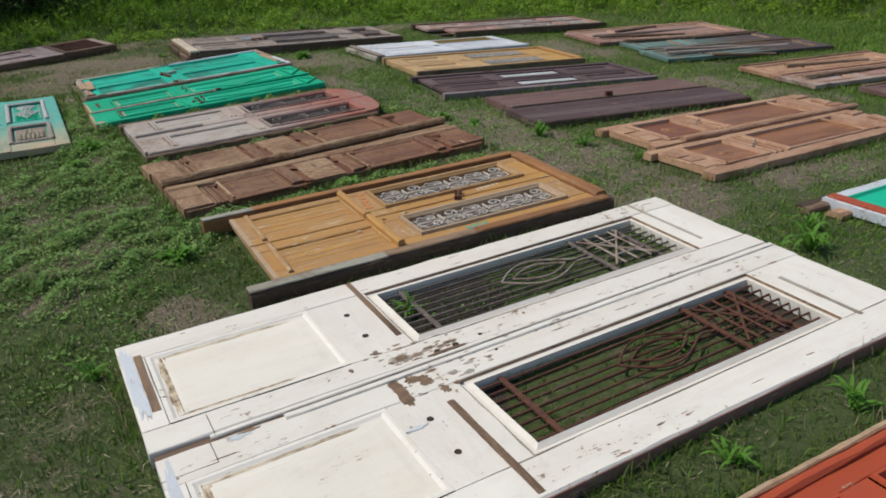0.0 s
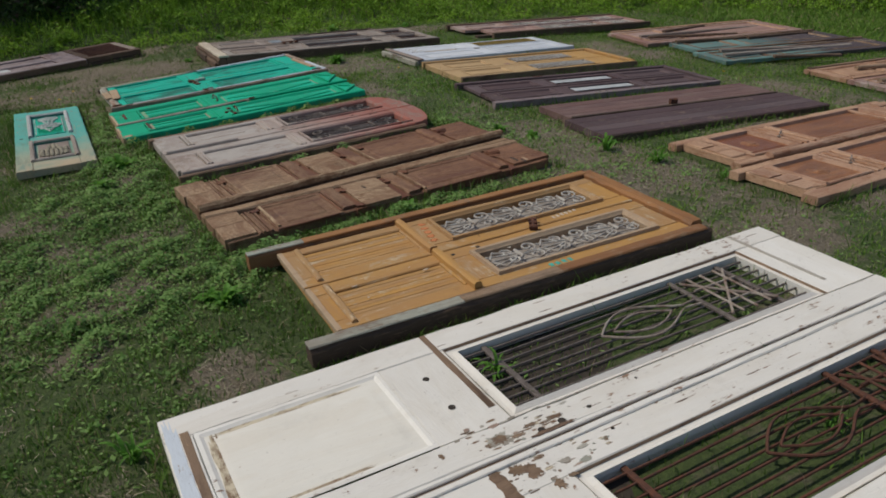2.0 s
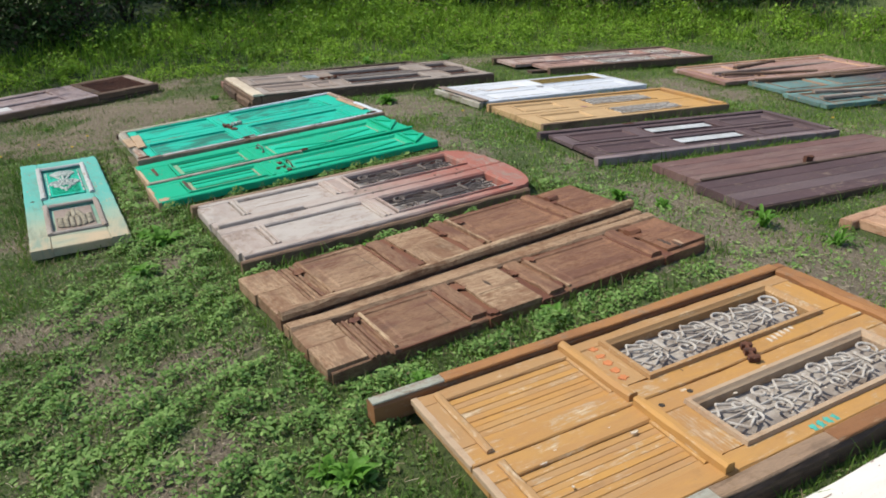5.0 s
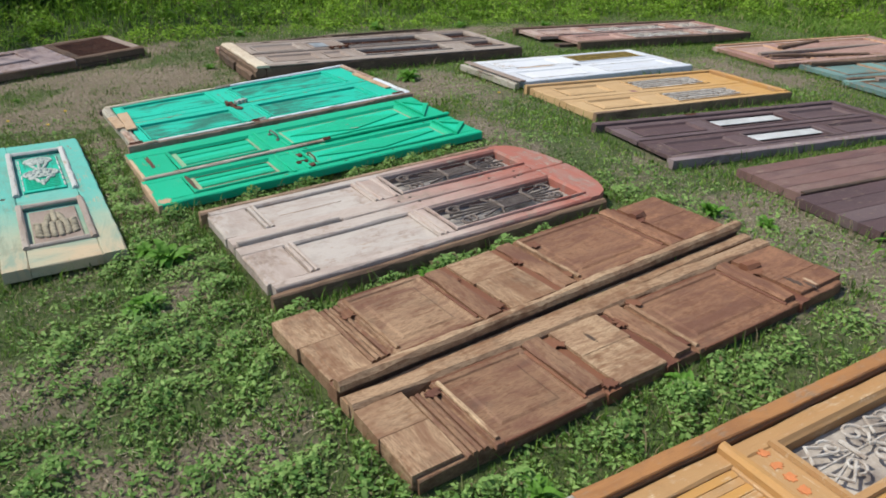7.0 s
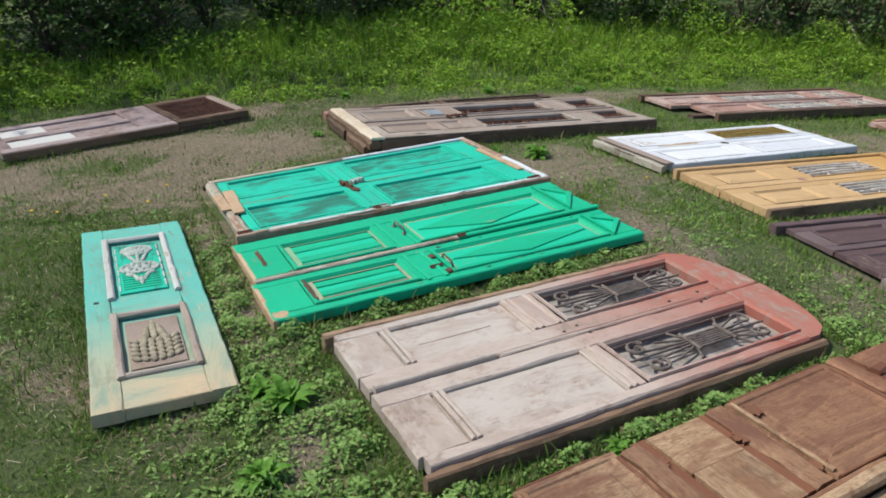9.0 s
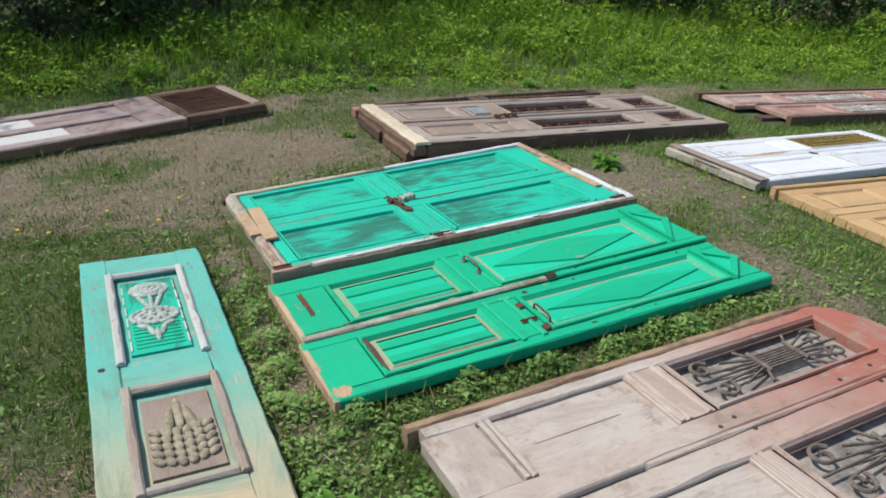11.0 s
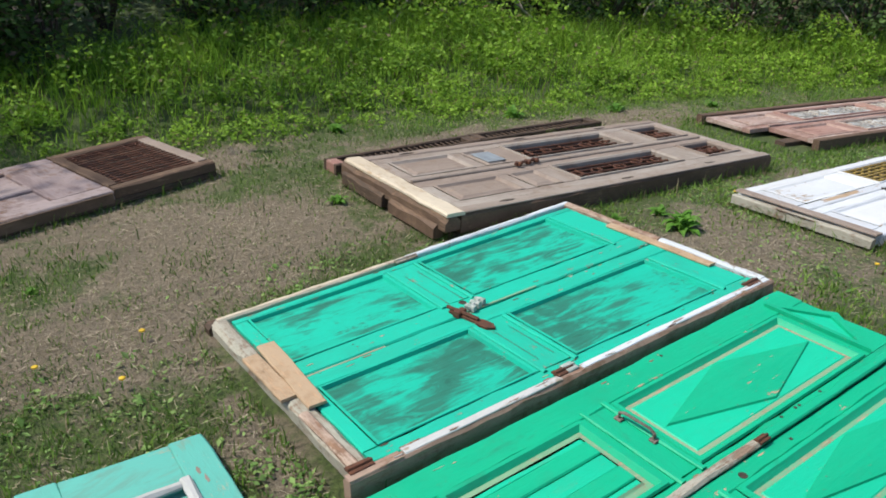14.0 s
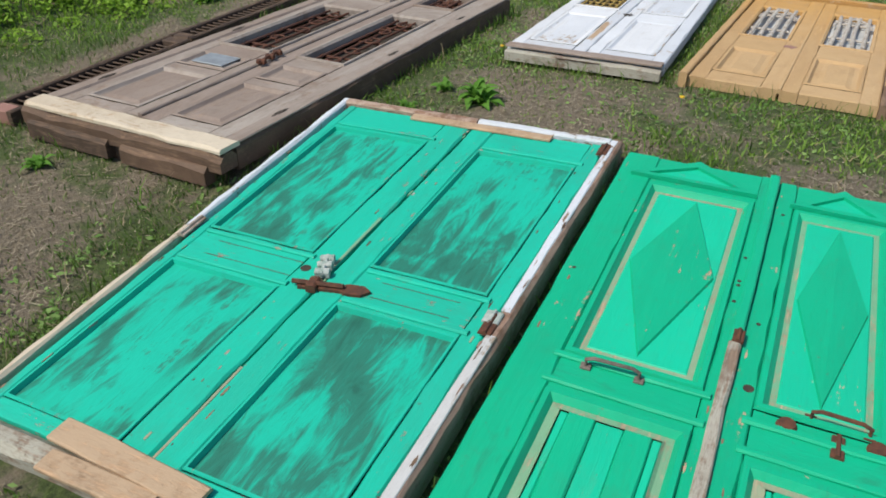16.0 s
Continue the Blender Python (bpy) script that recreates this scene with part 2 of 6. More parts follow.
DARK = pair("dark_rotten_timber", (0.075, 0.05, 0.035), (0.12, 0.08, 0.055), chips=0.5, dark=0.5)
UMBER = pair("dark_brown_frame_timber", (0.12, 0.075, 0.05), (0.2, 0.13, 0.085), chips=0.4, dark=0.55, streak=0.5, tint=(0.05, 0.03, 0.02), vary=(0.18, 0.115, 0.075), grainy=1.2, soft=0.1)
LILAC = pair("faded_purple_paint", (0.22, 0.165, 0.165), (0.2, 0.13, 0.1), chips=0.35, dark=0.45, streak=0.5, tint=(0.1, 0.06, 0.06), vary=(0.32, 0.26, 0.255), soft=0.12)
SILVER = pair("silvered_sill_timber", (0.46, 0.42, 0.35), (0.24, 0.17, 0.12), chips=0.35, dark=0.5, streak=0.5, tint=(0.2, 0.15, 0.11), vary=(0.36, 0.37, 0.3), grainy=1.2, soft=0.1)
RUBBED = pair("rubbed_pale_edge", (0.3, 0.33, 0.22), (0.36, 0.28, 0.19), chips=0.35, dark=0.25, vary=(0.16, 0.4, 0.24), soft=0.12)
ROSY = pair("pinkish_bare_timber", (0.5, 0.38, 0.3), (0.24, 0.14, 0.09), chips=0.42, dark=0.6, vary=(0.36, 0.25, 0.19), streak=0.4, tint=(0.2, 0.12, 0.085), grainy=1.2, soft=0.12)
CHALKY = pair("chalky_grey_paint", (0.42, 0.42, 0.4), (0.3, 0.24, 0.18), chips=0.3, dark=0.3, vary=(0.52, 0.53, 0.52), soft=0.08)
FROST = pair("blue_white_paint", (0.6, 0.64, 0.68), (0.33, 0.25, 0.18), chips=0.28, dark=0.2)
SNOW = pair("clean_white_paint", (0.7, 0.72, 0.74), (0.36, 0.27, 0.18), chips=0.2, dark=0.22, grainy=0.2, vary=(0.58, 0.61, 0.65), streak=0.2, tint=(0.45, 0.38, 0.28), pools=(0.54, 0.62))
GOLD = pair("yellow_brown_paint", (0.55, 0.38, 0.2), (0.5, 0.33, 0.17), chips=0.3, dark=0.3, soft=0.1, vary=(0.5, 0.33, 0.16), fade=(0.9, 2.0, (0.56, 0.32, 0.1)), streak=0.3, tint=(0.36, 0.22, 0.1))
ROSE = pair("dusty_red_paint", (0.3, 0.16, 0.13), (0.36, 0.25, 0.19), chips=0.4, dark=0.3)
DUSTY = pair("pale_pink_stripped_paint", (0.37, 0.21, 0.17), (0.3, 0.18, 0.13), chips=0.38, dark=0.45, streak=0.5, tint=(0.18, 0.08, 0.06), vary=(0.48, 0.38, 0.33), soft=0.12)
RED = pair("red_paint", (0.42, 0.075, 0.03), (0.36, 0.25, 0.17), chips=0.14, dark=0.3, grainy=0.15, rough=0.5)
SEA = pair("sea_green_paint", (0.17, 0.31, 0.28), (0.27, 0.2, 0.14), chips=0.36, dark=0.45, fade=(1.0, 1.6, (0.085, 0.065, 0.07)), vary=(0.1, 0.17, 0.16))
CREAM = pair("cream_plank", (0.6, 0.52, 0.4), (0.4, 0.29, 0.19), chips=0.34, dark=0.35, streak=0.35, tint=(0.4, 0.31, 0.21), soft=0.1)
CARVED_OLD = plain("carved_olive_grey", (0.36, 0.32, 0.23), (0.14, 0.12, 0.08), 30.0, 0.85)
CARVED = plain("carved_grey_white", (0.5, 0.52, 0.49), (0.15, 0.24, 0.2), 34.0, 0.85, 0.0, 0.6, 0.003)
RUST = plain("rusty_iron", (0.16, 0.06, 0.03), (0.06, 0.03, 0.022), 45.0, 0.85, 0.2)
IRON_WHITE = plain("white_painted_iron", (0.56, 0.53, 0.47), (0.27, 0.21, 0.16), 28.0, 0.7)
IRON_GREY = plain("grey_painted_iron", (0.4, 0.35, 0.29), (0.16, 0.085, 0.055), 18.0, 0.75)
IRON_YELLOW = plain("yellow_painted_iron", (0.48, 0.33, 0.06), (0.2, 0.13, 0.05), 30.0, 0.75)
SMEAR = plain("smeared_glass", (0.4, 0.37, 0.34), (0.13, 0.115, 0.1), 11.0, 0.35, 0.0, 0.1)
IRON_DULL = plain("dull_grey_brown_iron", (0.2, 0.165, 0.14), (0.075, 0.055, 0.045), 26.0, 0.75, 0.1)
BROWN_GLASS = plain("brown_dirty_glass", (0.46, 0.42, 0.37), (0.13, 0.1, 0.08), 6.0, 0.6, 0.0, 0.1)
PALE_GLASS = plain("whitewashed_glass", (0.62, 0.63, 0.62), (0.4, 0.4, 0.38), 8.0, 0.4, 0.0, 0.1)
# Near-black that stands in for shade under grilles, in holes and slots.
SHADOWED = plain("shade_dark", (0.03, 0.024, 0.018), (0.06, 0.045, 0.032), 30.0, 0.95)
CHALK_TEAL = plain("teal_chalk", (0.08, 0.45, 0.36), (0.05, 0.3, 0.24), 60.0, 0.8)
CHALK_ORANGE = plain("orange_chalk", (0.62, 0.22, 0.08), (0.5, 0.18, 0.06), 60.0, 0.8)
CHALK_WHITE = plain("white_chalk", (0.7, 0.62, 0.5), (0.5, 0.4, 0.28), 60.0, 0.8)
STEEL = plain("grey_sheet_metal", (0.36, 0.4, 0.43), (0.24, 0.26, 0.28), 20.0, 0.5, 0.3)
BARK = plain("bark", (0.09, 0.065, 0.045), (0.04, 0.03, 0.022), 14.0, 0.95, 0.0, 0.9, 0.02)
DEADWOOD = plain("dead_branch_wood", (0.42, 0.37, 0.32), (0.22, 0.18, 0.15), 20.0, 0.9)
GRASS = leafy("grass_blade", (0.045, 0.1, 0.015), (0.165, 0.285, 0.045), (0.3, 0.245, 0.14), 0.12, 0.35)
FRESH = leafy("fresh_grass_blade", (0.09, 0.19, 0.024), (0.26, 0.41, 0.07), (0.36, 0.3, 0.16), 0.06, 0.4)
CLOVER = leafy("clover_leaf", (0.105, 0.225, 0.045), (0.31, 0.47, 0.14), (0.19, 0.16, 0.08), 0.06, 0.4)
WEED = leafy("weed_leaf", (0.1, 0.25, 0.03), (0.23, 0.44, 0.07), through_light=0.4)
BANK = leafy("bank_weed_leaf", (0.1, 0.21, 0.016), (0.33, 0.53, 0.06), (0.2, 0.17, 0.08), 0.05, 0.45)
SHRUB = leafy("shrub_leaf", (0.02, 0.05, 0.012), (0.1, 0.185, 0.042), (0.12, 0.085, 0.06), 0.14, 0.3)
STRAW = leafy("straw_stalk", (0.24, 0.19, 0.12), (0.5, 0.43, 0.3), (0.13, 0.1, 0.06), 0.25, 0.1)
PETAL = plain("dandelion_yellow", (0.75, 0.5, 0.02), (0.6, 0.36, 0.02), 60.0, 0.7)
EARTH = ground_material()

# ---- ground ----
EDGE_X, EDGE_Y = [-12, -0.5, 3.4, 6.0, 8.6, 10.3, 11.6, 13.0, 14.0], [13.4, 12.1, 11.55, 11.45, 11.3, 10.0, 8.2, 4.0, -8.0]
rng = np.random.default_rng(7)


def beyond(x, y):
    """Metres past the edge of the mown field."""
    return y - np.interp(x, EDGE_X, EDGE_Y)


def bank_depth(x):
    """How far the bright weeds reach before the dark wood begins."""
    return np.interp(x, [-6, -1.5, 0.5, 2.5, 5, 9, 14], [1.1, 1.25, 1.75, 2.9, 3.1, 2.5, 2.0])


def ground_z(x, y):
    x, y = np.asarray(x, float), np.asarray(y, float)
    fall = sum(np.interp(x + d, [-3, -1, 0.5, 2.7, 3.8, 6, 7.4, 9, 12], [-0.08, -0.06, -0.02, 0.04, 0.01, -0.08, -0.15, -0.17, -0.17]) for d in (-0.4, -0.2, 0, 0.2, 0.4)) / 5
    rise = 0.13 * np.clip(beyond(x, y) - 0.3, 0, 8)
    hump = 0.045 * np.exp(-((x - 2.85) / 0.75) ** 2 - ((y - 7.5) / 1.1) ** 2)
    return fall + rise + hump + 0.005 * np.sin(3.1 * x + 1.7 * np.sin(2.3 * y)) * np.sin(2.7 * y + 0.6) - 0.005


def ripple(x, y, k, seed):
    """Soft uneven patches, 0 to 1."""
    a = np.sin(k * (x * 0.93 + y * 0.41) + seed + 1.9 * np.sin(k * 0.53 * (y - 0.3 * x) + 2 * seed))
    b = np.sin(k * 1.73 * (y * 0.88 - x * 0.52) + 3 * seed + 1.4 * np.sin(k * 0.81 * (x + 0.2 * y)))
    return 0.5 + 0.25 * (a + b)


def spots(x, y, rows):
    out = np.zeros(np.shape(x))
    for cx, cy, rx, ry in rows:
        out = np.maximum(out, 0.92 * np.exp(-(((x - cx) / rx) ** 2 + ((y - cy) / ry) ** 2)))
    return out


BARE_SPOTS = [(0.7, 10.0, 1.5, 0.75), (-1.0, 9.8, 1.1, 0.6), (1.7, 11.2, 0.9, 0.35), (3.3, 8.45, 0.5, 0.75), (3.35, 5.0, 0.5, 1.0), (3.4, 3.8, 0.5, 0.7), (5.9, 4.4, 0.9, 0.2), (2.9, 7.0, 0.25, 0.5),
              (3.6, 3.0, 0.5, 0.4), (0.58, 3.15, 0.2, 0.16), (0.25, 4.8, 0.35, 0.16), (-0.3, 5.5, 0.3, 0.2), (6.5, 8.0, 0.6, 0.9), (4.9, 9.1, 0.6, 0.2),
              (6.5, 5.2, 0.4, 0.9), (5.5, 4.6, 0.8, 0.15), (4.6, 2.9, 0.7, 0.25), (3.4, 10.9, 1.6, 0.25), (5.2, 10.9, 1.2, 0.3), (0.5, 7.4, 0.13, 0.6), (-0.05, 3.6, 0.14, 0.12), (0.12, 4.05, 0.22, 0.1), (0.62, 3.05, 0.25, 0.2), (0.0, 4.75, 0.16, 0.3), (0.5, 5.95, 0.1, 0.14), (-0.35, 6.95, 0.3, 0.3), (0.5, 8.1, 0.1, 0.5), (-1.2, 8.9, 0.5, 0.3), (0.1, 9.3, 0.8, 0.4)]
LEAFY_SPOTS = [(0.44, 7.35, 0.1, 0.6), (0.25, 4.4, 0.55, 0.4), (0.35, 5.5, 0.5, 0.45), (0.5, 6.2, 0.3, 0.5), (1.6, 5.52, 1.1, 0.17), (1.7, 4.25, 1.1, 0.16), (0.55, 6.9, 0.2, 0.4),
               (1.7, 6.83, 1.0, 0.1), (-0.4, 4.7, 0.4, 0.35), (0.2, 3.9, 0.4, 0.35), (2.9, 5.4, 0.3, 0.4), (0.75, 4.0, 0.3, 0.3), (1.2, 4.15, 0.6, 0.2)]


def dryness(x, y):
    d = spots(x, y, BARE_SPOTS) * np.clip(0.1 + 0.95 * ripple(x, y, 3.4, 1.3) + 0.4 * ripple(x, y, 9.0, 3.1), 0, 1.1) + 0.2 * (ripple(x, y, 1.9, 0.4) ** 3) + 0.25 * ripple(x, y, 7.3, 2.2) ** 4 + 0.25 * ripple(x, y, 3.3, 6.2) ** 5
    return np.clip(d * (beyond(x, y) < 0.35), 0, 1)


def leafiness(x, y):
    return np.clip(spots(x, y, LEAFY_SPOTS) * (0.35 + 1.1 * ripple(x, y, 6.1, 4.0)) + 0.1 * ripple(x, y, 3.7, 0.9) ** 2, 0, 1)


def mesh_of(name, verts, polys, material):
    """A mesh from arrays: verts (n, 3), polys (m, k) corners."""
    me = bpy.data.meshes.new(name)
    me.vertices.add(len(verts))
    me.vertices.foreach_set("co", np.ascontiguousarray(verts, dtype=np.float32).ravel())
    m, k = polys.shape
    me.loops.add(m * k)
    me.loops.foreach_set("vertex_index", np.ascontiguousarray(polys, dtype=np.int32).ravel())
    me.polygons.add(m)
    me.polygons.foreach_set("loop_start", np.arange(0, m * k, k, dtype=np.int32))
    me.update(calc_edges=True)
    me.validate()
    me.materials.append(material)
    return me


def lines(low, high, fine, far):
    out = [low - 1]
    stride = 1.0
    while out[-1] > low - far:
        stride *= 1.7
        out.append(out[-1] - stride)
    left = out[::-1]
    out = [high + 1]
    stride = 1.0
    while out[-1] < high + far:
        stride *= 1.7
        out.append(out[-1] + stride)
    return np.array([*left, *np.arange(low, high, fine), *out])


def build_ground():
    gx, gy = lines(-5, 14, 0.1, 900), lines(-4, 22, 0.1, 900)
    X, Y = np.meshgrid(gx, gy, indexing="ij")
    Z = ground_z(X, Y)
    far = np.hypot(X - 4, Y - 6)
    Z = np.where(far > 40, 0.6, Z)
    verts = np.stack([X, Y, Z], -1).reshape(-1, 3)
    i = np.arange(len(gx) * len(gy)).reshape(len(gx), len(gy))
    polys = np.stack([i[:-1, :-1], i[1:, :-1], i[1:, 1:], i[:-1, 1:]], -1).reshape(-1, 4)
    me = mesh_of("ground", verts, polys, EARTH)
    a = me.attributes.new("dry", "FLOAT", "POINT")
    a.data.foreach_set("value", dryness(verts[:, 0], verts[:, 1]).astype(np.float32))
    tagged(new("ground", me), "uneven field of short grass with bare soil and dry straw patches", "ground", kind="structure")


# ---- building pieces ----
def part(name, bm, material, parent, label=""):
    me = bpy.data.meshes.new(name)
    bm.normal_update()
    bm.to_mesh(me)
    bm.free()
    me.materials.append(material)
    ob = new(name, me)
    ob.parent = parent
    return tagged(ob, label) if label else ob


def thing(name, m, label, category, group=""):
    ob = new(name)
    ob.matrix_world = m
    ob.empty_display_size = 0.1
    return tagged(ob, label, category, group)


luck = random.Random(3)


def board(bm, x0, x1, y0, y1, z0, z1, b=0.004, wear=0.002, along=""):
    """A plank with eased upper edges, a little crooked along its length."""
    along = along or ("x" if x1 - x0 >= y1 - y0 else "y")
    s0, s1, w0, w1 = (x0, x1, y0, y1) if along == "x" else (y0, y1, x0, x1)
    b = min(b, (w1 - w0) * 0.2, (z1 - z0) * 0.4)
    wear = min(wear, (w1 - w0) * 0.06)
    count = max(1, min(26, round((s1 - s0) / 0.085)))
    rings = []
    for i in range(count + 1):
        s = s0 + (s1 - s0) * i / count
        a, c, h = (luck.uniform(-wear, wear) * (1.8 if luck.random() < 0.08 else 0.5) for _ in range(3))
        e, g = (b * luck.uniform(0.6, 1.9) for _ in range(2))
        if i in (0, count):
            s += luck.uniform(-wear, wear)
        low, high, top = w0 + a, w1 + c, z1 + h * 0.5
        cut = [(low, z0), (low, top - e), (low + e, top), (high - g, top), (high, top - g), (high, z0)]
        rings.append([bm.verts.new((s, w, z) if along == "x" else (w, s, z)) for w, z in cut])
    flip = along == "y"
    for p, q in zip(rings, rings[1:]):
        for i in range(6):
            f = [p[i], p[(i + 1) % 6], q[(i + 1) % 6], q[i]]
            bm.faces.new(f if flip else f[::-1])
    bm.faces.new(rings[0][::-1] if flip else rings[0])
    bm.faces.new(rings[-1] if flip else rings[-1][::-1])


def plank(name, parent, material, x0, x1, y0, y1, z0, z1, b=0.004, wear=0.002, label="", along=""):
    bm = bmesh.new()
    board(bm, x0, x1, y0, y1, z0, z1, b, wear, along)
    along = along or ("x" if x1 - x0 >= y1 - y0 else "y")
    return part(name, bm, material[along], parent, label)


def ring(bm, x0, x1, y0, y1, profile, fill=False):
    """A mitred moulding round a rectangle: profile of (inwards, height)."""
    loops = []
    for d, z in profile:
        loops.append([bm.verts.new(p) for p in ((x0 + d, y0 + d, z), (x1 - d, y0 + d, z), (x1 - d, y1 - d, z), (x0 + d, y1 - d, z))])
    for p, q in zip(loops, loops[1:]):
        for i in range(4):
            bm.faces.new((p[i], p[(i + 1) % 4], q[(i + 1) % 4], q[i]))
    if fill:
        bm.faces.new(loops[-1])


def tube(bm, points, r, sides=6, closed=False):
    pts = [Vector(p) for p in points]
    rings = []
    for i, p in enumerate(pts):
        way = (pts[min(i + 1, len(pts) - 1)] - pts[max(i - 1, 0)]).normalized()
        side = way.cross(Vector((0, 0, 1)))
        side = side.normalized() if side.length > 1e-4 else Vector((1, 0, 0))
        up = side.cross(way)
        rad = r[i] if isinstance(r, (list, tuple)) else r
        rings.append([bm.verts.new(p + rad * (math.cos(a) * side + math.sin(a) * up)) for a in (math.tau * j / sides for j in range(sides))])
    for p, q in zip(rings, rings[1:]):
        for j in range(sides):
            bm.faces.new((p[j], q[j], q[(j + 1) % sides], p[(j + 1) % sides]))
    bm.faces.new(rings[0])
    bm.faces.new(rings[-1][::-1])


def rod(name, parent, material, points, r=0.005, label=""):
    bm = bmesh.new()
    tube(bm, points, r)
    return part(name, bm, material, parent, label)


def spiral(cx, cy, z, r, start, turns, hand=1, n=16):
    return [(cx + r * (1 - 0.78 * i / n) * math.cos(start + hand * math.tau * turns * i / n), cy + r * (1 - 0.78 * i / n) * math.sin(start + hand * math.tau * turns * i / n), z) for i in range(n + 1)]


def panel(parent, mats, x0, x1, y0, y1, zt, deep=0.018, raised=0.05, frame=None, label="", axis="x", lip=0.008):
    """A sunk door panel with a mitred moulding and a raised field."""
    bm = bmesh.new()
    ring(bm, x0, x1, y0, y1, [(0, zt + 0.001), (0.004, zt + lip), (0.016, zt + lip), (0.024, zt - deep * 0.5), (0.03, zt - deep)])
    part("moulding", bm, (frame or mats)[axis], parent)
    bm = bmesh.new()
    e = 0.03
    if raised:
        ring(bm, x0 + e, x1 - e, y0 + e, y1 - e, [(0, zt - deep), (raised * 0.5, zt - deep), (raised, zt - 0.004)], True)
    else:
        ring(bm, x0 + e, x1 - e, y0 + e, y1 - e, [(0, zt - deep), (0.001, zt - deep)], True)
    return part("panel", bm, mats[axis], parent, label)


def surround(parent, mats, x0, x1, y0, y1, zt, wide=0.03, lip=0.014, depth=0.04, label="", axis="x"):
    """The moulding round an opening, with its reveal."""
    bm = bmesh.new()
    ring(bm, x0 - wide, x1 + wide, y0 - wide, y1 + wide, [(0, zt + 0.0005), (0.003, zt + lip), (wide * 0.55, zt + lip), (wide * 0.8, zt + lip * 0.4), (wide, zt + 0.001), (wide, zt - depth)])
    part("opening_moulding", bm, mats[axis], parent, label)


def carcass(parent, mats, L, W, zt, thick, stile, rails, v0=0.0, u0=0.0, wear=0.003, stile2=None):
    """Stiles and rails of one leaf; gives the gaps between its rails."""
    z0, stile2 = zt - thick, stile2 or stile
    plank("stile", parent, mats, u0, u0 + L, v0, v0 + stile, z0, zt, 0.005, wear)
    plank("stile", parent, mats, u0, u0 + L, v0 + W - stile2, v0 + W, z0, zt, 0.005, wear)
    for a, b in rails:
        plank("rail", parent, mats, u0 + a, u0 + b, v0 + stile + 0.0015, v0 + W - stile2 - 0.0015, z0 + 0.002, zt - 0.001, 0.004, wear * 0.5, along="y")
    return [(u0 + a[1], u0 + b[0], v0 + stile, v0 + W - stile2) for a, b in zip(rails, rails[1:])]


def backing(parent, material, x0, x1, y0, y1, z, name="pane", label=""):
    bm = bmesh.new()
    board(bm, x0, x1, y0, y1, z - 0.004, z, 0.001, 0.0)
    return part(name, bm, material, parent, label)


def chip(parent, material, x0, x1, y0, y1, zt, name="bare_patch", label="", seed=0, high=0.0012):
    """A thin flake or scar with a ragged outline."""
    r = random.Random(seed)
    n = 34
    power = 2.4 if max(x1 - x0, y1 - y0) < 0.15 else 6
    low = 0.5 if power < 3 else 0.72
    bm = bmesh.new()
    cx, cy, rx, ry = (x0 + x1) / 2, (y0 + y1) / 2, (x1 - x0) / 2, (y1 - y0) / 2
    top = []
    for i in range(n):
        a = math.tau * i / n
        c, s = math.cos(a), math.sin(a)
        k = (abs(c) ** power + abs(s) ** power) ** (-1 / power) * r.uniform(low, 1.08)
        top.append((cx + rx * c * k, cy + ry * s * k))
    lid = [bm.verts.new((x, y, zt + high)) for x, y in top]
    foot = [bm.verts.new((x, y, zt - 0.002)) for x, y in top]
    bm.faces.new(lid)
    for i in range(n):
        bm.faces.new((foot[i], foot[(i + 1) % n], lid[(i + 1) % n], lid[i]))
    return part(name, bm, material, parent, label)


def hole(parent, x, y, zt, r=0.012, name="screw_hole"):
    bm = bmesh.new()
    a = bmesh.ops.create_circle(bm, cap_ends=True, segments=12, radius=r, matrix=Matrix.Translation((x, y, zt + 0.0014)))
    ext = bmesh.ops.extrude_face_region(bm, geom=bm.faces[:])
    bmesh.ops.translate(bm, verts=[v for v in ext["geom"] if isinstance(v, bmesh.types.BMVert)], vec=(0, 0, -0.004))
    # The disc's near-black colour is the shade inside the hole.
    return part(name, bm, SHADOWED, parent)


def hinge(parent, x, y, zt, along=0.09, across=0.03, material=RUST, name="hinge"):
    bm = bmesh.new()
    board(bm, x - along / 2, x + along / 2, y - across / 2, y + across / 2, zt - 0.002, zt + 0.006, 0.002, 0.001)
    tube(bm, [(x - along / 2, y, zt + 0.008), (x + along / 2, y, zt + 0.008)], 0.006)
    return part(name, bm, material, parent)


def bolt(parent, x, y, zt, long=0.16, material=RUST, name="bolt", turn=0.0):
    bm = bmesh.new()
    tube(bm, [(-long / 2, 0, 0.016), (long / 2, 0, 0.016)], 0.008)
    for a in (-0.35, 0.05, 0.38):
        board(bm, a * long - 0.012, a * long + 0.012, -0.022, 0.022, 0, 0.024, 0.004, 0.001)
    bmesh.ops.transform(bm, matrix=pose(x, y, zt, 0, 0, turn), verts=bm.verts[:])
    return part(name, bm, material, parent)


def pull(parent, x, y, zt, long=0.16, material=RUST, turn=0.0, name="handle"):
    bm = bmesh.new()
    arch = [(-long / 2, 0, 0.0), (-long / 2, 0, 0.025), (-long / 2 + 0.02, 0, 0.034), (long / 2 - 0.02, 0, 0.034), (long / 2, 0, 0.025), (long / 2, 0, 0.0)]
    tube(bm, arch, 0.0055)
    for s in (-1, 1):
        board(bm, s * long / 2 - 0.013, s * long / 2 + 0.013, -0.012, 0.012, -0.002, 0.005, 0.002, 0.001)
    bmesh.ops.transform(bm, matrix=pose(x, y, zt, 0, 0, turn), verts=bm.verts[:])
    return part(name, bm, material, parent)

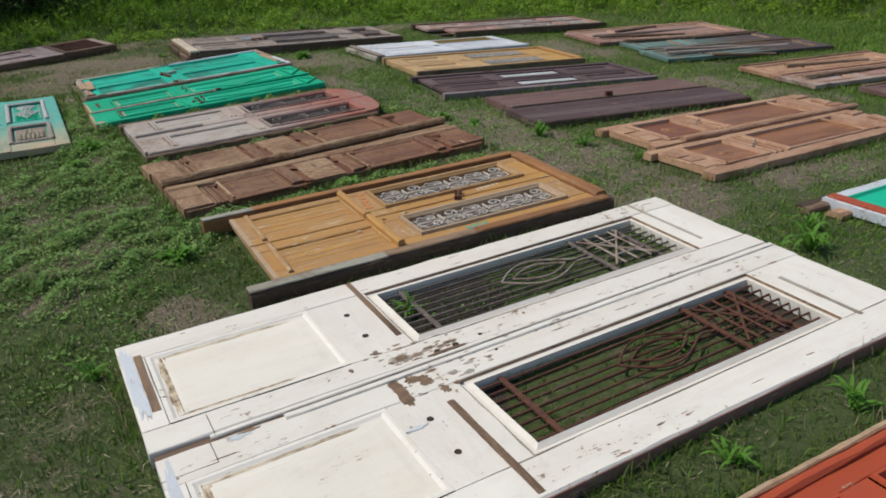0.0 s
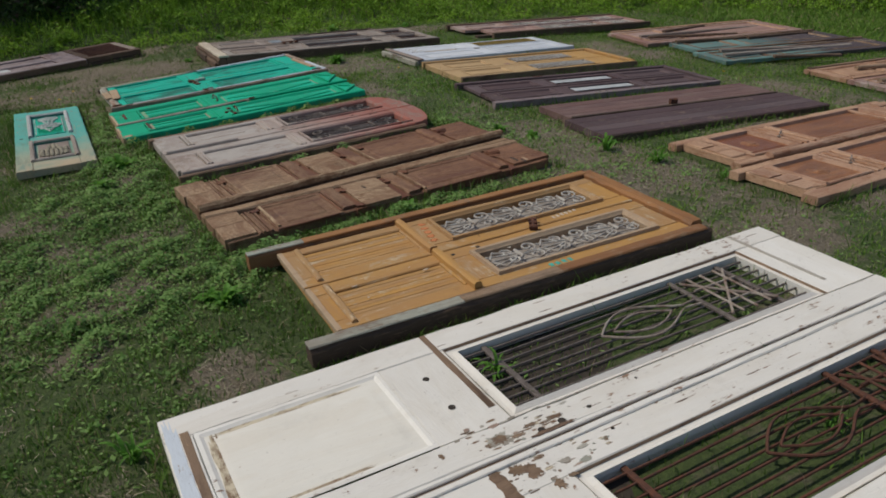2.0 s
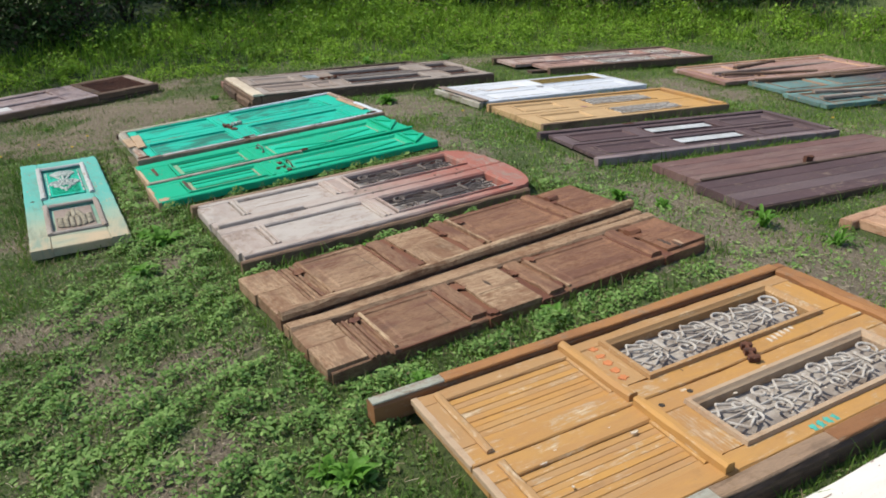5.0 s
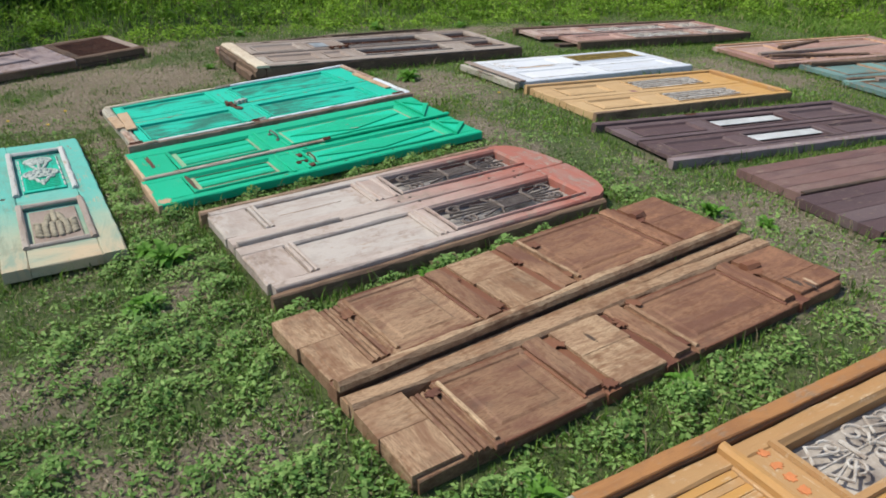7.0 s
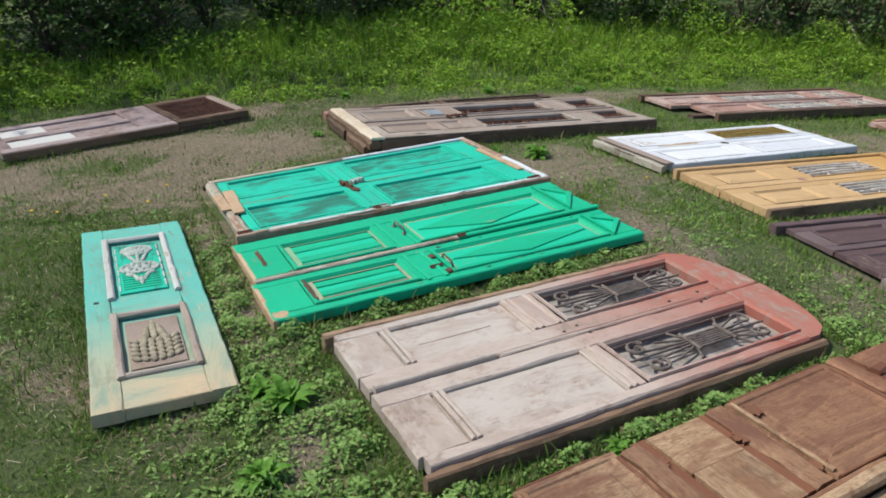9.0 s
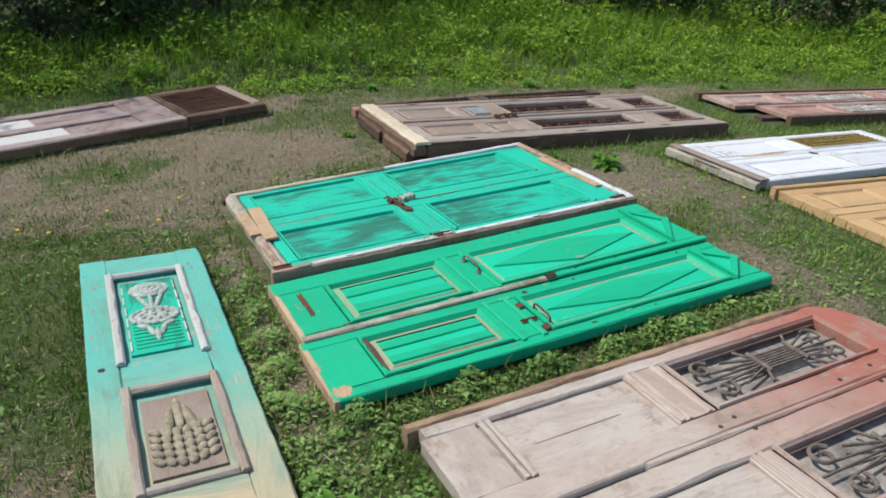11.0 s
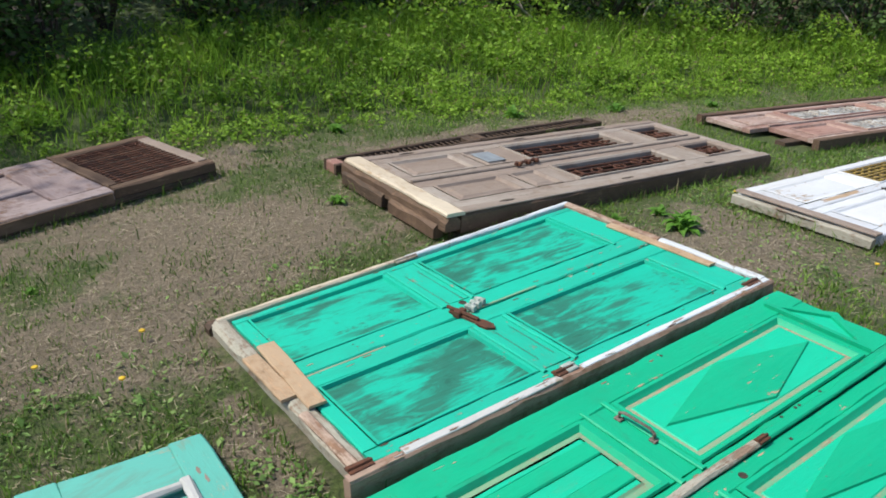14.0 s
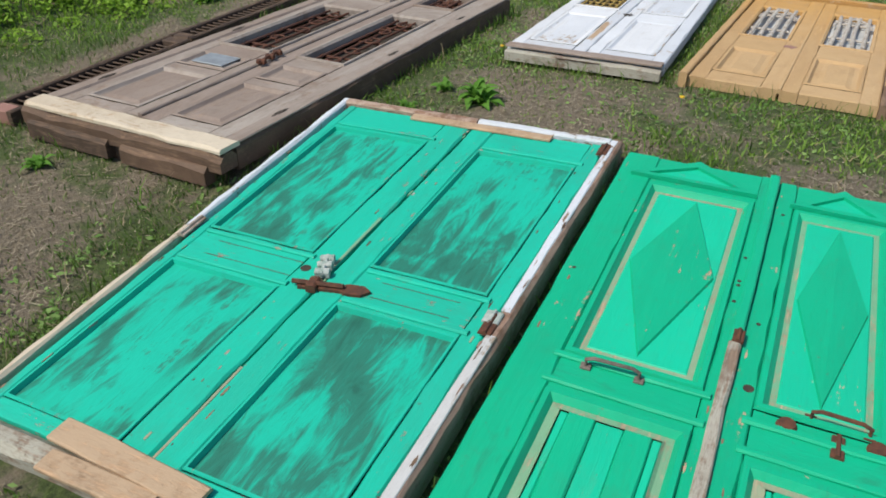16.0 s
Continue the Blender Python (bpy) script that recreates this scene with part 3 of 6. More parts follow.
# ---- doors laid out on the grass ----
COVERED, OPEN = [], []


def lay(x, y, rz, L, W, label, name="old_door", category="door", group="", roll=0.0, wide=1.0, flat=1.0, lift=0.0):
    """A door lying on the field: its foot at x, y; its length runs along rz."""
    end = (x + L * math.cos(radians(rz)), y + L * math.sin(radians(rz)))
    low, high = float(ground_z(x, y)) + lift, float(ground_z(*end))
    tilt = math.degrees(math.atan2(low - high, L))
    COVERED.append((x, y, rz, L, W))
    d = thing(name, pose(x, y, low, roll, tilt, rz) @ Matrix.Diagonal((1, wide, flat, 1)), label, category, group)
    return tagged(d, kind="thing")


def racked(d, shift):
    """An old frame out of square: shift(u, v) gives the sideways displacement."""
    for ob in d.children:
        for vert in ob.data.vertices:
            vert.co.y += shift(vert.co.x, vert.co.y)


def gap_here(x, y, rz, u0, u1, v0, v1):
    OPEN.append((x + u0 * math.cos(radians(rz)) - v0 * math.sin(radians(rz)), y + u0 * math.sin(radians(rz)) + v0 * math.cos(radians(rz)), rz, u1 - u0, v1 - v0))


def rods_grille(parent, iron, u0, u1, v0, v1, z, vine, name="iron_grille"):
    """Long rods between two end bars, a vase-shaped pair of curves and a crossed lattice at the head."""
    grille = None
    for u in (u0 + 0.12, u0 + 0.72 * (u1 - u0), u1 - 0.14):
        bm = bmesh.new()
        board(bm, u - 0.012, u + 0.012, v0, v1, z - 0.006, z + 0.006, 0.002, 0.002)
        if grille:
            part("cross_bar", bm, iron, grille)
        else:
            grille = part(name, bm, iron, parent, "iron grille of long rods with a curled vase and crossed head")
    n = 8
    for i in range(n):
        v = v0 + (v1 - v0) * (i + 0.5) / n
        rod("rod", grille, iron, [(u0, v, z), (u0 + (u1 - u0) * 0.5, v + luck.uniform(-0.006, 0.006), z + luck.uniform(-0.006, 0.004)), (u1, v, z)], 0.0055)
    mid, w, a, b = (v0 + v1) / 2, (v1 - v0) / 2, u0 + 0.36 * (u1 - u0), u0 + 0.70 * (u1 - u0)
    for s in (-1, 1):
        curve = [(a + (b - a) * k / 14, mid + s * w * 0.62 * math.sin(math.pi * min(1, 1.2 * k / 14)) * (1 - 0.35 * k / 14) + s * 0.1 * w * (k / 14) ** 4, z + 0.014) for k in range(15)]
        rod("curl", grille, vine, curve, 0.0055)
        inner = [(a + 0.12 * (b - a) + 0.6 * (b - a) * k / 12, mid + s * w * 0.3 * math.sin(math.pi * k / 12), z + 0.014) for k in range(13)]
        rod("curl", grille, vine, inner, 0.005)
    c, d = u0 + 0.73 * (u1 - u0), u1 - 0.15
    for s in (-1, 1):
        rod("cross_rod", grille, vine, [(c, mid - s * w * 0.75, z + 0.015), (d, mid + s * w * 0.75, z + 0.015)], 0.0065)
        rod("cross_rod", grille, vine, [(c + (d - c) * 0.03, mid + s * w * 0.34, z + 0.016), (d - (d - c) * 0.03, mid + s * w * 0.34, z + 0.016)], 0.006)
        rod("cross_rod", grille, vine, [(c + (d - c) * (0.5 + 0.3 * s), mid - w * 0.8, z + 0.018), (c + (d - c) * (0.5 + 0.3 * s), mid + w * 0.8, z + 0.018)], 0.006)
    rod("cross_rod", grille, vine, [(c + (d - c) * 0.5, mid - w * 0.8, z + 0.016), (c + (d - c) * 0.5, mid + w * 0.8, z + 0.016)], 0.006)
    return grille


def scroll_grille(parent, iron, u0, u1, v0, v1, z, sets=3):
    """White wrought scrolls: pairs of curls along a central rod."""
    mid, w = (v0 + v1) / 2, (v1 - v0) / 2
    bm = bmesh.new()
    tube(bm, [(u0, mid, z), (u1, mid, z)], 0.005)
    grille = part("iron_grille", bm, iron, parent, "white wrought iron grille of paired scrolls")
    span = (u1 - u0) / sets
    for k in range(sets):
        c = u0 + span * (k + 0.6)
        for s in (-1, 1):
            rod("scroll", grille, iron, spiral(c + 0.06, mid + s * w * 0.46, z + 0.006, w * 0.44, -s * 1.6, 1.3, s), 0.006)
            rod("scroll", grille, iron, spiral(c - 0.07, mid + s * w * 0.38, z + 0.006, w * 0.34, s * 2.2, 1.2, -s), 0.0055)
            rod("stem", grille, iron, [(c - 0.05, mid + s * w * 0.3, z + 0.005), (c - span * 0.45, mid + s * w * 0.75, z + 0.004), (c - span * 0.6, mid + s * w * 0.15, z + 0.004)], 0.006)
            rod("stem", grille, iron, [(c - 0.03, mid + s * w * 0.1, z + 0.005), (c - span * 0.62, mid + s * w * 0.5, z + 0.003)], 0.005)
        rod("collar", grille, iron, [(c - 0.02, mid - w * 0.4, z + 0.012), (c - 0.02, mid + w * 0.4, z + 0.012)], 0.008)
    return grille


def fan_grille(parent, iron, u0, u1, v0, v1, z):
    """Dark iron bars that fan out from knots."""
    mid, w = (v0 + v1) / 2, (v1 - v0) / 2
    bm = bmesh.new()
    tube(bm, [(u0, mid - w * 0.95, z), (u1, mid - w * 0.95, z)], 0.004)
    grille = part("iron_grille", bm, iron, parent, "dark iron grille of fanned bars")
    rod("bar", grille, iron, [(u0, mid + w * 0.95, z), (u1, mid + w * 0.95, z)], 0.004)
    knot, far = u0 + 0.55 * (u1 - u0), u1 - 0.02
    for k in range(-3, 4):
        rod("bar", grille, iron, [(u0 + 0.1 * abs(k), mid + k * w * 0.28, z + 0.006), (knot - 0.1, mid + k * w * 0.11, z + 0.01), (knot + 0.1, mid + k * w * 0.11, z + 0.01), (far - 0.06 * abs(k), mid + k * w * 0.3, z + 0.006)], 0.006)
    for d in (-0.1, 0.1):
        rod("tie", grille, iron, [(knot + d, mid - w * 0.5, z + 0.018), (knot + d, mid + w * 0.5, z + 0.018)], 0.008)
    for s in (-1, 1):
        rod("scroll", grille, iron, spiral(u0 + 0.1, mid + s * w * 0.5, z + 0.008, w * 0.4, 0.5, 1.2, s), 0.008)
        rod("scroll", grille, iron, spiral(far - 0.07, mid + s * w * 0.45, z + 0.008, w * 0.35, 2.4, 1.1, -s), 0.007)
    return grille


def bar_grille(parent, iron, u0, u1, v0, v1, z, longs=5, crosses=3, r=0.006, label="iron bar grille"):
    grille = None
    for i in range(crosses):
        u = u0 + (u1 - u0) * (i + 0.5) / crosses
        bm = bmesh.new()
        tube(bm, [(u, v0, z), (u, v1, z)], r)
        if grille:
            part("cross_bar", bm, iron, grille)
        else:
            grille = part("iron_grille", bm, iron, parent, label)
    for i in range(longs):
        v = v0 + (v1 - v0) * (i + 0.5) / longs
        rod("bar", grille, iron, [(u0, v, z + r), ((u0 + u1) / 2, v + luck.uniform(-0.01, 0.01), z + r * 1.4), (u1, v, z + r)], r)
    return grille


def white_leaf(x, y, rz, W, iron, vine, label, near):
    L, zt = 3.07, 0.075
    d = lay(x, y, rz, L, W, label, group="pair of tall white doors")
    side = 0.135
    low, high = carcass(d, WHITE, L, W, zt, 0.065, 0.175 if near else side, [(0.0, 0.07), (0.79, 1.1), (2.7, L)] if near else [(0.0, 0.1), (0.81, 1.1), (2.75, L)], stile2=0.165 if near else 0.145)
    panel(d, IVORY, *low, zt, 0.006, 0.05, frame=WHITE, label="cream painted raised panel", lip=0.0015)
    u0, u1, v0, v1 = high
    surround(d, WHITE, u0 + 0.045, u1 - 0.045, v0 + 0.045, v1 - 0.045, zt, 0.045, -0.012, 0.055)
    # Sunk ring whose dark colour carries the shadow of the moulding step.
    bm = bmesh.new()
    ring(bm, u0 + 0.001, u1 - 0.001, v0 + 0.001, v1 - 0.001, [(0, zt + 0.0005), (0.002, zt - 0.012), (0.012, zt - 0.014)])
    part("groove", bm, SIDE["x"], d, "groove round the opening, coloured dark for the moulding's shade")
    rods_grille(d, iron, u0 + 0.045, u1 - 0.045, v0 + 0.047, v1 - 0.047, zt - 0.02, vine)
    # Shade in the opening, put in as a near-black sheet over the ground.
    backing(d, SHADOWED, u0 + 0.01, u1 - 0.01, v0 + 0.01, v1 - 0.01, 0.014, "opening_bed", "dark sheet standing in for shade under the open grille")
    gap_here(x, y, rz, u0 + 0.05, u1 - 0.05, v0 + 0.05, v1 - 0.05)
    strips = ((1.0, 1.03, 0.02, 0.59), (2.785, 2.81, 0.15, 0.57)) if near else ((1.06, 1.088, 0.23, W - 0.005), (2.835, 2.856, 0.22, W - 0.01))
    for k, (p, q, r, t) in enumerate(strips):
        plank("bare_strip", d, SIDE if k == 0 else SILVER, p, q, r, t, zt - 0.004, zt + 0.0012, 0.0006, 0.008, "bare brown strip across the rail" if k == 0 else "", "y")
    chip(d, FROST["y"], 0.004, 0.055, 0.02 if near else 0.2, W - 0.02, zt, "paint_patch", "blue-grey old paint at the foot", 3 + near)
    if not near:
        plank("bare_strip", d, SIDE, 0.056, 0.088, 0.24, 0.68, zt - 0.004, zt + 0.0012, 0.0006, 0.01, "rusty bare strip at the foot", "y")
    for u0, u1, v0, v1 in (((0.188, 0.191, 0.72, W), (0.0, 0.19, 0.72, 0.723)) if near else ((0.222, 0.225, 0.0, 0.115),)):
        plank("joint", d, DARK, u0, u1, v0, v1, zt - 0.002, zt + 0.0007, 0.0002, 0.0006)
    edge = W - 0.09 if near else 0.09
    a, b, c, e = low
    chip(d, STAINED["y"], a + 0.03, a + 0.075, c + 0.03, e - 0.03, zt - 0.0085, "stain", "brown flaking stain at the panel's foot", 5 + near, 0.003)
    chip(d, STAINED["x"], a + 0.05, b - 0.1, e - 0.05, e - 0.03, zt - 0.0085, "stain", "brown stain along the panel's edge", 6 + near, 0.003)
    chip(d, STAINED["x"], a + 0.05, b - 0.2, c + 0.03, c + 0.045, zt - 0.0085, "stain", seed=7 + near, high=0.003)
    if near:
        scars = ((0.86, 0.91, 0.64, W - 0.01, SIDE), (0.97, 1.03, W - 0.13, W - 0.05, SIDE), (0.93, 0.99, W - 0.09, W - 0.03, SIDE), (1.02, 1.06, W - 0.21, W - 0.15, SIDE), (0.79, 0.88, 0.5, 0.525, FROST), (1.09, 1.14, W - 0.12, W - 0.09, SILVER),
                 (1.15, 1.2, W - 0.15, W - 0.12, SILVER), (1.08, 1.12, W - 0.18, W - 0.16, SIDE), (1.18, 1.23, W - 0.09, W - 0.07, SILVER))
    else:
        scars = ((0.95, 1.05, 0.02, 0.1, SILVER), (0.97, 1.03, 0.035, 0.085, SIDE), (1.1, 1.28, 0.004, 0.022, UMBER), (1.2, 1.26, 0.05, 0.075, SIDE), (1.1, 1.16, 0.06, 0.08, SIDE), (0.78, 0.8, 0.07, 0.1, SIDE))
    for k, (p, q, s, t, m) in enumerate(scars):
        chip(d, m["x"], p, q, s, t, zt + 0.0004 * (k % 3), "bare_patch", seed=300 + k + 30 * near)
    for k in range(40):
        u, v = luck.uniform(0.86, 1.3), edge + luck.uniform(-0.08, 0.06)
        chip(d, luck.choice((SILVER, SIDE, STAINED))["x"], u, u + luck.uniform(0.008, 0.04), v, v + luck.uniform(0.004, 0.016), zt - 0.0005, "flake", seed=340 + k + 30 * near)
    for k in range(7):
        u = luck.uniform(0.86, 1.12)
        v = edge + luck.uniform(-0.07, 0.07)
        chip(d, (ROSY if k % 2 else SIDE)["x"], u, u + luck.uniform(0.02, 0.07), v, v + luck.uniform(0.01, 0.03), zt - 0.0005, seed=20 + k + 9 * near)
    for k in range(14):
        u, v = luck.uniform(0.1, 2.95), (luck.choice((0.0, W - side)) + luck.uniform(0.01, side - 0.03))
        chip(d, SIDE["x"], u, u + luck.uniform(0.02, 0.12), v, v + luck.uniform(0.003, 0.008), zt - 0.0008, seed=40 + k + 19 * near)
    for u, v, r in (((0.9, 0.534, 0.013), (0.893, 0.328, 0.013), (1.35, W - 0.06, 0.007)) if near else ((0.949, 0.508, 0.013), (0.948, 0.302, 0.014), (1.148, 0.026, 0.014), (1.236, 0.03, 0.016), (1.364, 0.044, 0.009), (1.62, 0.09, 0.006))):
        hole(d, u, v, zt, r)
    return d


def build_white_pair():
    far = white_leaf(0.215, 2.035, 0.7, 0.8, IRON_DULL, IRON_GREY, "tall white peeling door leaf with a grey iron grille", 0)
    near = white_leaf(0.24, 1.145, 1.2, 0.845, RUST, RUST, "tall white peeling door leaf with a rusty iron grille", 1)
    plank("astragal", near, UMBER, 0.004, 3.06, 0.846, 0.889, 0.03, 0.062, 0.004, 0.004, "grey brown worn meeting strip")
    plank("cover_strip", near, WHITE, 0.2, 3.05, 0.868, 0.888, 0.05, 0.074, 0.003, 0.004, "white worn edge of the meeting strip")
    plank("meeting_bead", near, WHITE, 0.46, 3.06, 0.815, 0.8445, 0.0755, 0.084, 0.004, 0.002, "white worn cover strip")
    chip(near, FROST["x"], 0.23, 0.35, 0.8, 0.838, 0.075, seed=71)
    chip(near, SIDE["x"], 0.28, 0.37, 0.82, 0.84, 0.0756, seed=72)
    bm = bmesh.new()
    board(bm, 0.25, 3.0, -0.006, -0.001, 0.012, 0.068, 0.002, 0.001)
    part("bare_edge", bm, ROSE["x"], near, "bare reddish brown edge")


def build_ochre_door():
    x, y, rz = 0.83, 2.945, -0.4
    d = lay(x, y, rz, 2.18, 1.05, "ochre yellow double door in its frame with white scroll grilles", "framed_double_door")
    zt = 0.1
    COVERED[-1] = (x + 0.15, y, rz, 2.03, 1.05)
    plank("jamb", d, DARK, 0.0, 2.18, 0.0, 0.075, 0.012, 0.1, 0.014, 0.006, "weathered grey brown frame post")
    plank("jamb", d, RUSTWOOD, 0.0, 2.18, 0.985, 1.055, 0.03, 0.12, 0.016, 0.006, "weathered brown frame post")
    plank("jamb_face", d, RUSTWOOD, 0.3, 2.12, 0.9855, 1.0435, 0.119, 0.128, 0.003, 0.003)
    plank("jamb_face", d, SILVER, 0.0, 0.3, 0.99, 1.04, 0.119, 0.126, 0.004, 0.004, "bare grey frame face")
    plank("jamb_face", d, SILVER, 0.0, 0.72, 0.006, 0.072, 0.099, 0.107, 0.004, 0.004, "bare grey frame face")
    plank("jamb_face", d, SIDE, 0.721, 1.25, 0.008, 0.072, 0.099, 0.109, 0.004, 0.003, "weathered brown frame face")
    plank("jamb_face", d, RUSTWOOD, 1.251, 2.15, 0.008, 0.072, 0.099, 0.111, 0.004, 0.003, "rusty brown frame face")
    plank("head", d, RUSTWOOD, 2.1, 2.18, 0.076, 0.984, 0.005, 0.128, 0.01, 0.004, "brown and yellow frame head")
    for k, (v0, w) in enumerate(((0.079, 0.446), (0.53, 0.45))):
        low, high = carcass(d, OCHRE, 1.945, w, zt, 0.05, (0.085, 0.1)[k], [(0.0, 0.1), (0.655, 0.845), (1.8, 1.945)], v0, 0.152, 0.003, (0.1, 0.07)[k])
        plank("worn_foot", d, BARE, 0.146, 0.172, v0 + 0.004, v0 + w - 0.004, zt - 0.02, zt + 0.0015, 0.002, 0.005, "bare worn foot edge", "y")
        a, b, c, e = low
        n = 9
        for i in range(n):
            plank("plank", d, OCHRE, a + 0.001, b - 0.001, c + (e - c) * i / n + 0.0004, c + (e - c) * (i + 1) / n - 0.0004, zt - 0.04, zt - 0.012 - 0.001 * (i % 2), 0.0015, 0.0006)
        plank("ridge_bar", d, OCHRE, 0.815, 0.855, v0 + 0.01, v0 + w - 0.005, zt, zt + 0.036, 0.016, 0.002, "rounded worn cross bar", "y")
        plank("ridge_bar", d, OCHRE, 0.225, 0.255, v0 + 0.03, v0 + w - 0.03, zt, zt + 0.016, 0.01, 0.003, "", "y")
        a, b, c, e = high
        surround(d, OCHRE if k else BARE, a + 0.02, b - 0.03, c + 0.02, e - 0.02, zt, 0.036, 0.018, 0.04)
        backing(d, BROWN_GLASS, a + 0.02, b - 0.03, c + 0.02, e - 0.02, zt - 0.035, label="smeared dusty glass behind the grille")
        scroll_grille(d, IRON_WHITE, a + 0.03, b - 0.04, c + 0.025, e - 0.025, zt - 0.006)
    plank("astragal", d, OCHRE, 0.152, 2.09, 0.524, 0.54, zt - 0.03, zt + 0.006, 0.006, 0.003, "worn grey meeting strip")
    bolt(d, 1.43, 0.54, zt + 0.004, 0.13, RUST, "bolt", 60)
    for u, v in ((0.905, 0.468), (1.055, 0.482), (1.12, 0.6)):
        hole(d, u, v, zt, 0.012)
    for k in range(5):
        chip(d, CHALK_ORANGE, 0.885 + 0.008 * k, 0.93 + 0.008 * k, 0.66 + 0.055 * k, 0.7 + 0.055 * k, zt, "chalk_mark", seed=90 + k)
        chip(d, CHALK_TEAL, 1.235 + 0.037 * k, 1.265 + 0.037 * k, 0.085, 0.13, zt, "chalk_mark", seed=95 + k)
    for k in range(6):
        chip(d, CHALK_WHITE, 1.58 + 0.03 * k, 1.602 + 0.03 * k, 0.56 + 0.005 * k, 0.6 + 0.006 * k, zt, "chalk_mark", seed=99 + k)
    for k in range(12):
        u, v = luck.uniform(0.3, 1.6), luck.uniform(0.1, 0.5)
        chip(d, CHALK_WHITE, u, u + luck.uniform(0.01, 0.04), v, v + luck.uniform(0.006, 0.014), zt - 0.001, "paint_splash", seed=110 + k)


def brown_leaf(x, y, rz, W, far):
    L, zt = 2.27, 0.075
    d = lay(x, y, rz, L, W, "weathered brown timber door leaf with split panels and a ragged edge", group="pair of brown carved doors")
    if far:
        plank("stile", d, BROWN, 0, L, 0.0, 0.075, 0.01, zt + 0.005, 0.01, 0.006)
        plank("astragal", d, OAK, 0.0, L, -0.02, 0.03, zt + 0.006, zt + 0.045, 0.018, 0.004, "rounded brown meeting strip")
        plank("rebate_strip", d, OAK, 0.0, L, -0.085, -0.022, 0.012, zt - 0.008, 0.006, 0.004, "worn meeting rebate")
        a0, a1 = 0.077, W
    else:
        plank("stile", d, OAK, 0, L, W - 0.085, W, 0.01, zt + 0.006, 0.01, 0.006)
        a0, a1 = 0.0, W - 0.087
    for u0, u1, high, jag in ((0.0, 0.2, 0.0, 0.0), (0.73, 0.82, 0.004, 0.012), (0.86, 1.12, 0.0, 0.02), (1.16, 1.25, 0.004, 0.01), (1.86, 1.94, 0.006, 0.015), (1.97, L, 0.0, 0.025)):
        v0, v1 = (a0, a1 - luck.uniform(0, 0.05)) if far else (a0 + luck.uniform(0, 0.06), a1)
        wide = u1 - u0 > 0.15
        if not wide:
            plank("rail", d, BROWN, u0, u1, v0, v1, 0.012, zt + high, 0.008, 0.008, along="y")
            continue
        cuts = sorted(v0 + (v1 - v0) * k for k in (0.0, luck.uniform(0.3, 0.7), 1.0))
        for i, (p, q) in enumerate(zip(cuts, cuts[1:])):
            plank("rail_board", d, OAK if u0 < 1.5 else BROWN, u0 + luck.uniform(0, 0.012), u1 - luck.uniform(0, 0.012), p + 0.0004, q - 0.0004, 0.012, zt - luck.uniform(0, 0.002), 0.002, 0.002)
    for i in range(4):
        plank("bead", d, BROWN, 0.2 + 0.022 * i, 0.218 + 0.022 * i, a0 + 0.02, a1 - 0.04, zt - 0.03, zt - 0.005 + 0.003 * (i % 2), 0.006, 0.003, along="y")
    for u0, u1 in ((0.3, 0.72), (1.27, 1.85)):
        bm = bmesh.new()
        ring(bm, u0, u1, a0 + 0.004, a1 - 0.006, [(0, zt - 0.02), (0.006, zt - 0.004), (0.03, zt - 0.004), (0.036, zt - 0.011), (0.08, zt - 0.012), (0.092, zt - 0.006)], True)
        bmesh.ops.bevel(bm, geom=bm.edges[:], offset=0.002, segments=1, affect="EDGES")
        part("panel", bm, BROWN["x"], d)
    for u0, u1, v in ((0.8, 0.87, 0.25), (1.1, 1.17, 0.3), (1.92, 1.98, 0.2)):
        bm = bmesh.new()
        board(bm, u0, u1, a0 + 0.01, a1 - 0.01, 0.012, zt - 0.013, 0.004, 0.003)
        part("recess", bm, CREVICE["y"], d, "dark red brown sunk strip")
    for u0, u1 in ((0.31, 0.72), (1.27, 1.85)):
        for v in (a0 + 0.003, a1 - 0.013):
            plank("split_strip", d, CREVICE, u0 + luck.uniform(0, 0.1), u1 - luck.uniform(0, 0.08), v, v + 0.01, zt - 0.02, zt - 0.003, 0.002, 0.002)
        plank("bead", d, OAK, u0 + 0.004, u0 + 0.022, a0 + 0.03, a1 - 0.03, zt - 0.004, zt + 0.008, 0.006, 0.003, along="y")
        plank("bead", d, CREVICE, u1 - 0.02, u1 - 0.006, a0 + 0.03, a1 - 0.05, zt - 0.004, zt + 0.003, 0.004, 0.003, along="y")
    for k, (u, v) in enumerate(((0.79, 0.02), (1.12, 0.3), (1.93, 0.28), (1.2, 0.06), (0.77, 0.34), (0.24, 0.36), (1.28, 0.4))):
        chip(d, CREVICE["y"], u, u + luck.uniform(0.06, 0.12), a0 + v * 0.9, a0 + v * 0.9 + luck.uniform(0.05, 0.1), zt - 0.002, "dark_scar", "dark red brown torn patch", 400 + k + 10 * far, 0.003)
    plank("block", d, CREVICE, 1.95, 2.03, a0 + 0.3, a0 + 0.36, zt - 0.02, zt + 0.02, 0.012, 0.008)
    bm = bmesh.new()
    board(bm, 0.02, L - 0.03, a0 + 0.02, a1 - 0.03, 0.004, zt - 0.018, 0.004, 0.004)
    part("back_board", bm, BROWN["x"], d)
    for k in range(10):
        u, v = luck.uniform(0.05, 2.1), luck.uniform(a0 + 0.03, a1 - 0.1)
        if 0.86 < u < 1.0 or u > 1.98 or u < 0.15:
            chip(d, (BARE if k % 3 else DARK)["y"], u, u + luck.uniform(0.015, 0.04), v, v + luck.uniform(0.04, 0.12), zt - 0.001, "scar", seed=130 + k + 20 * far)
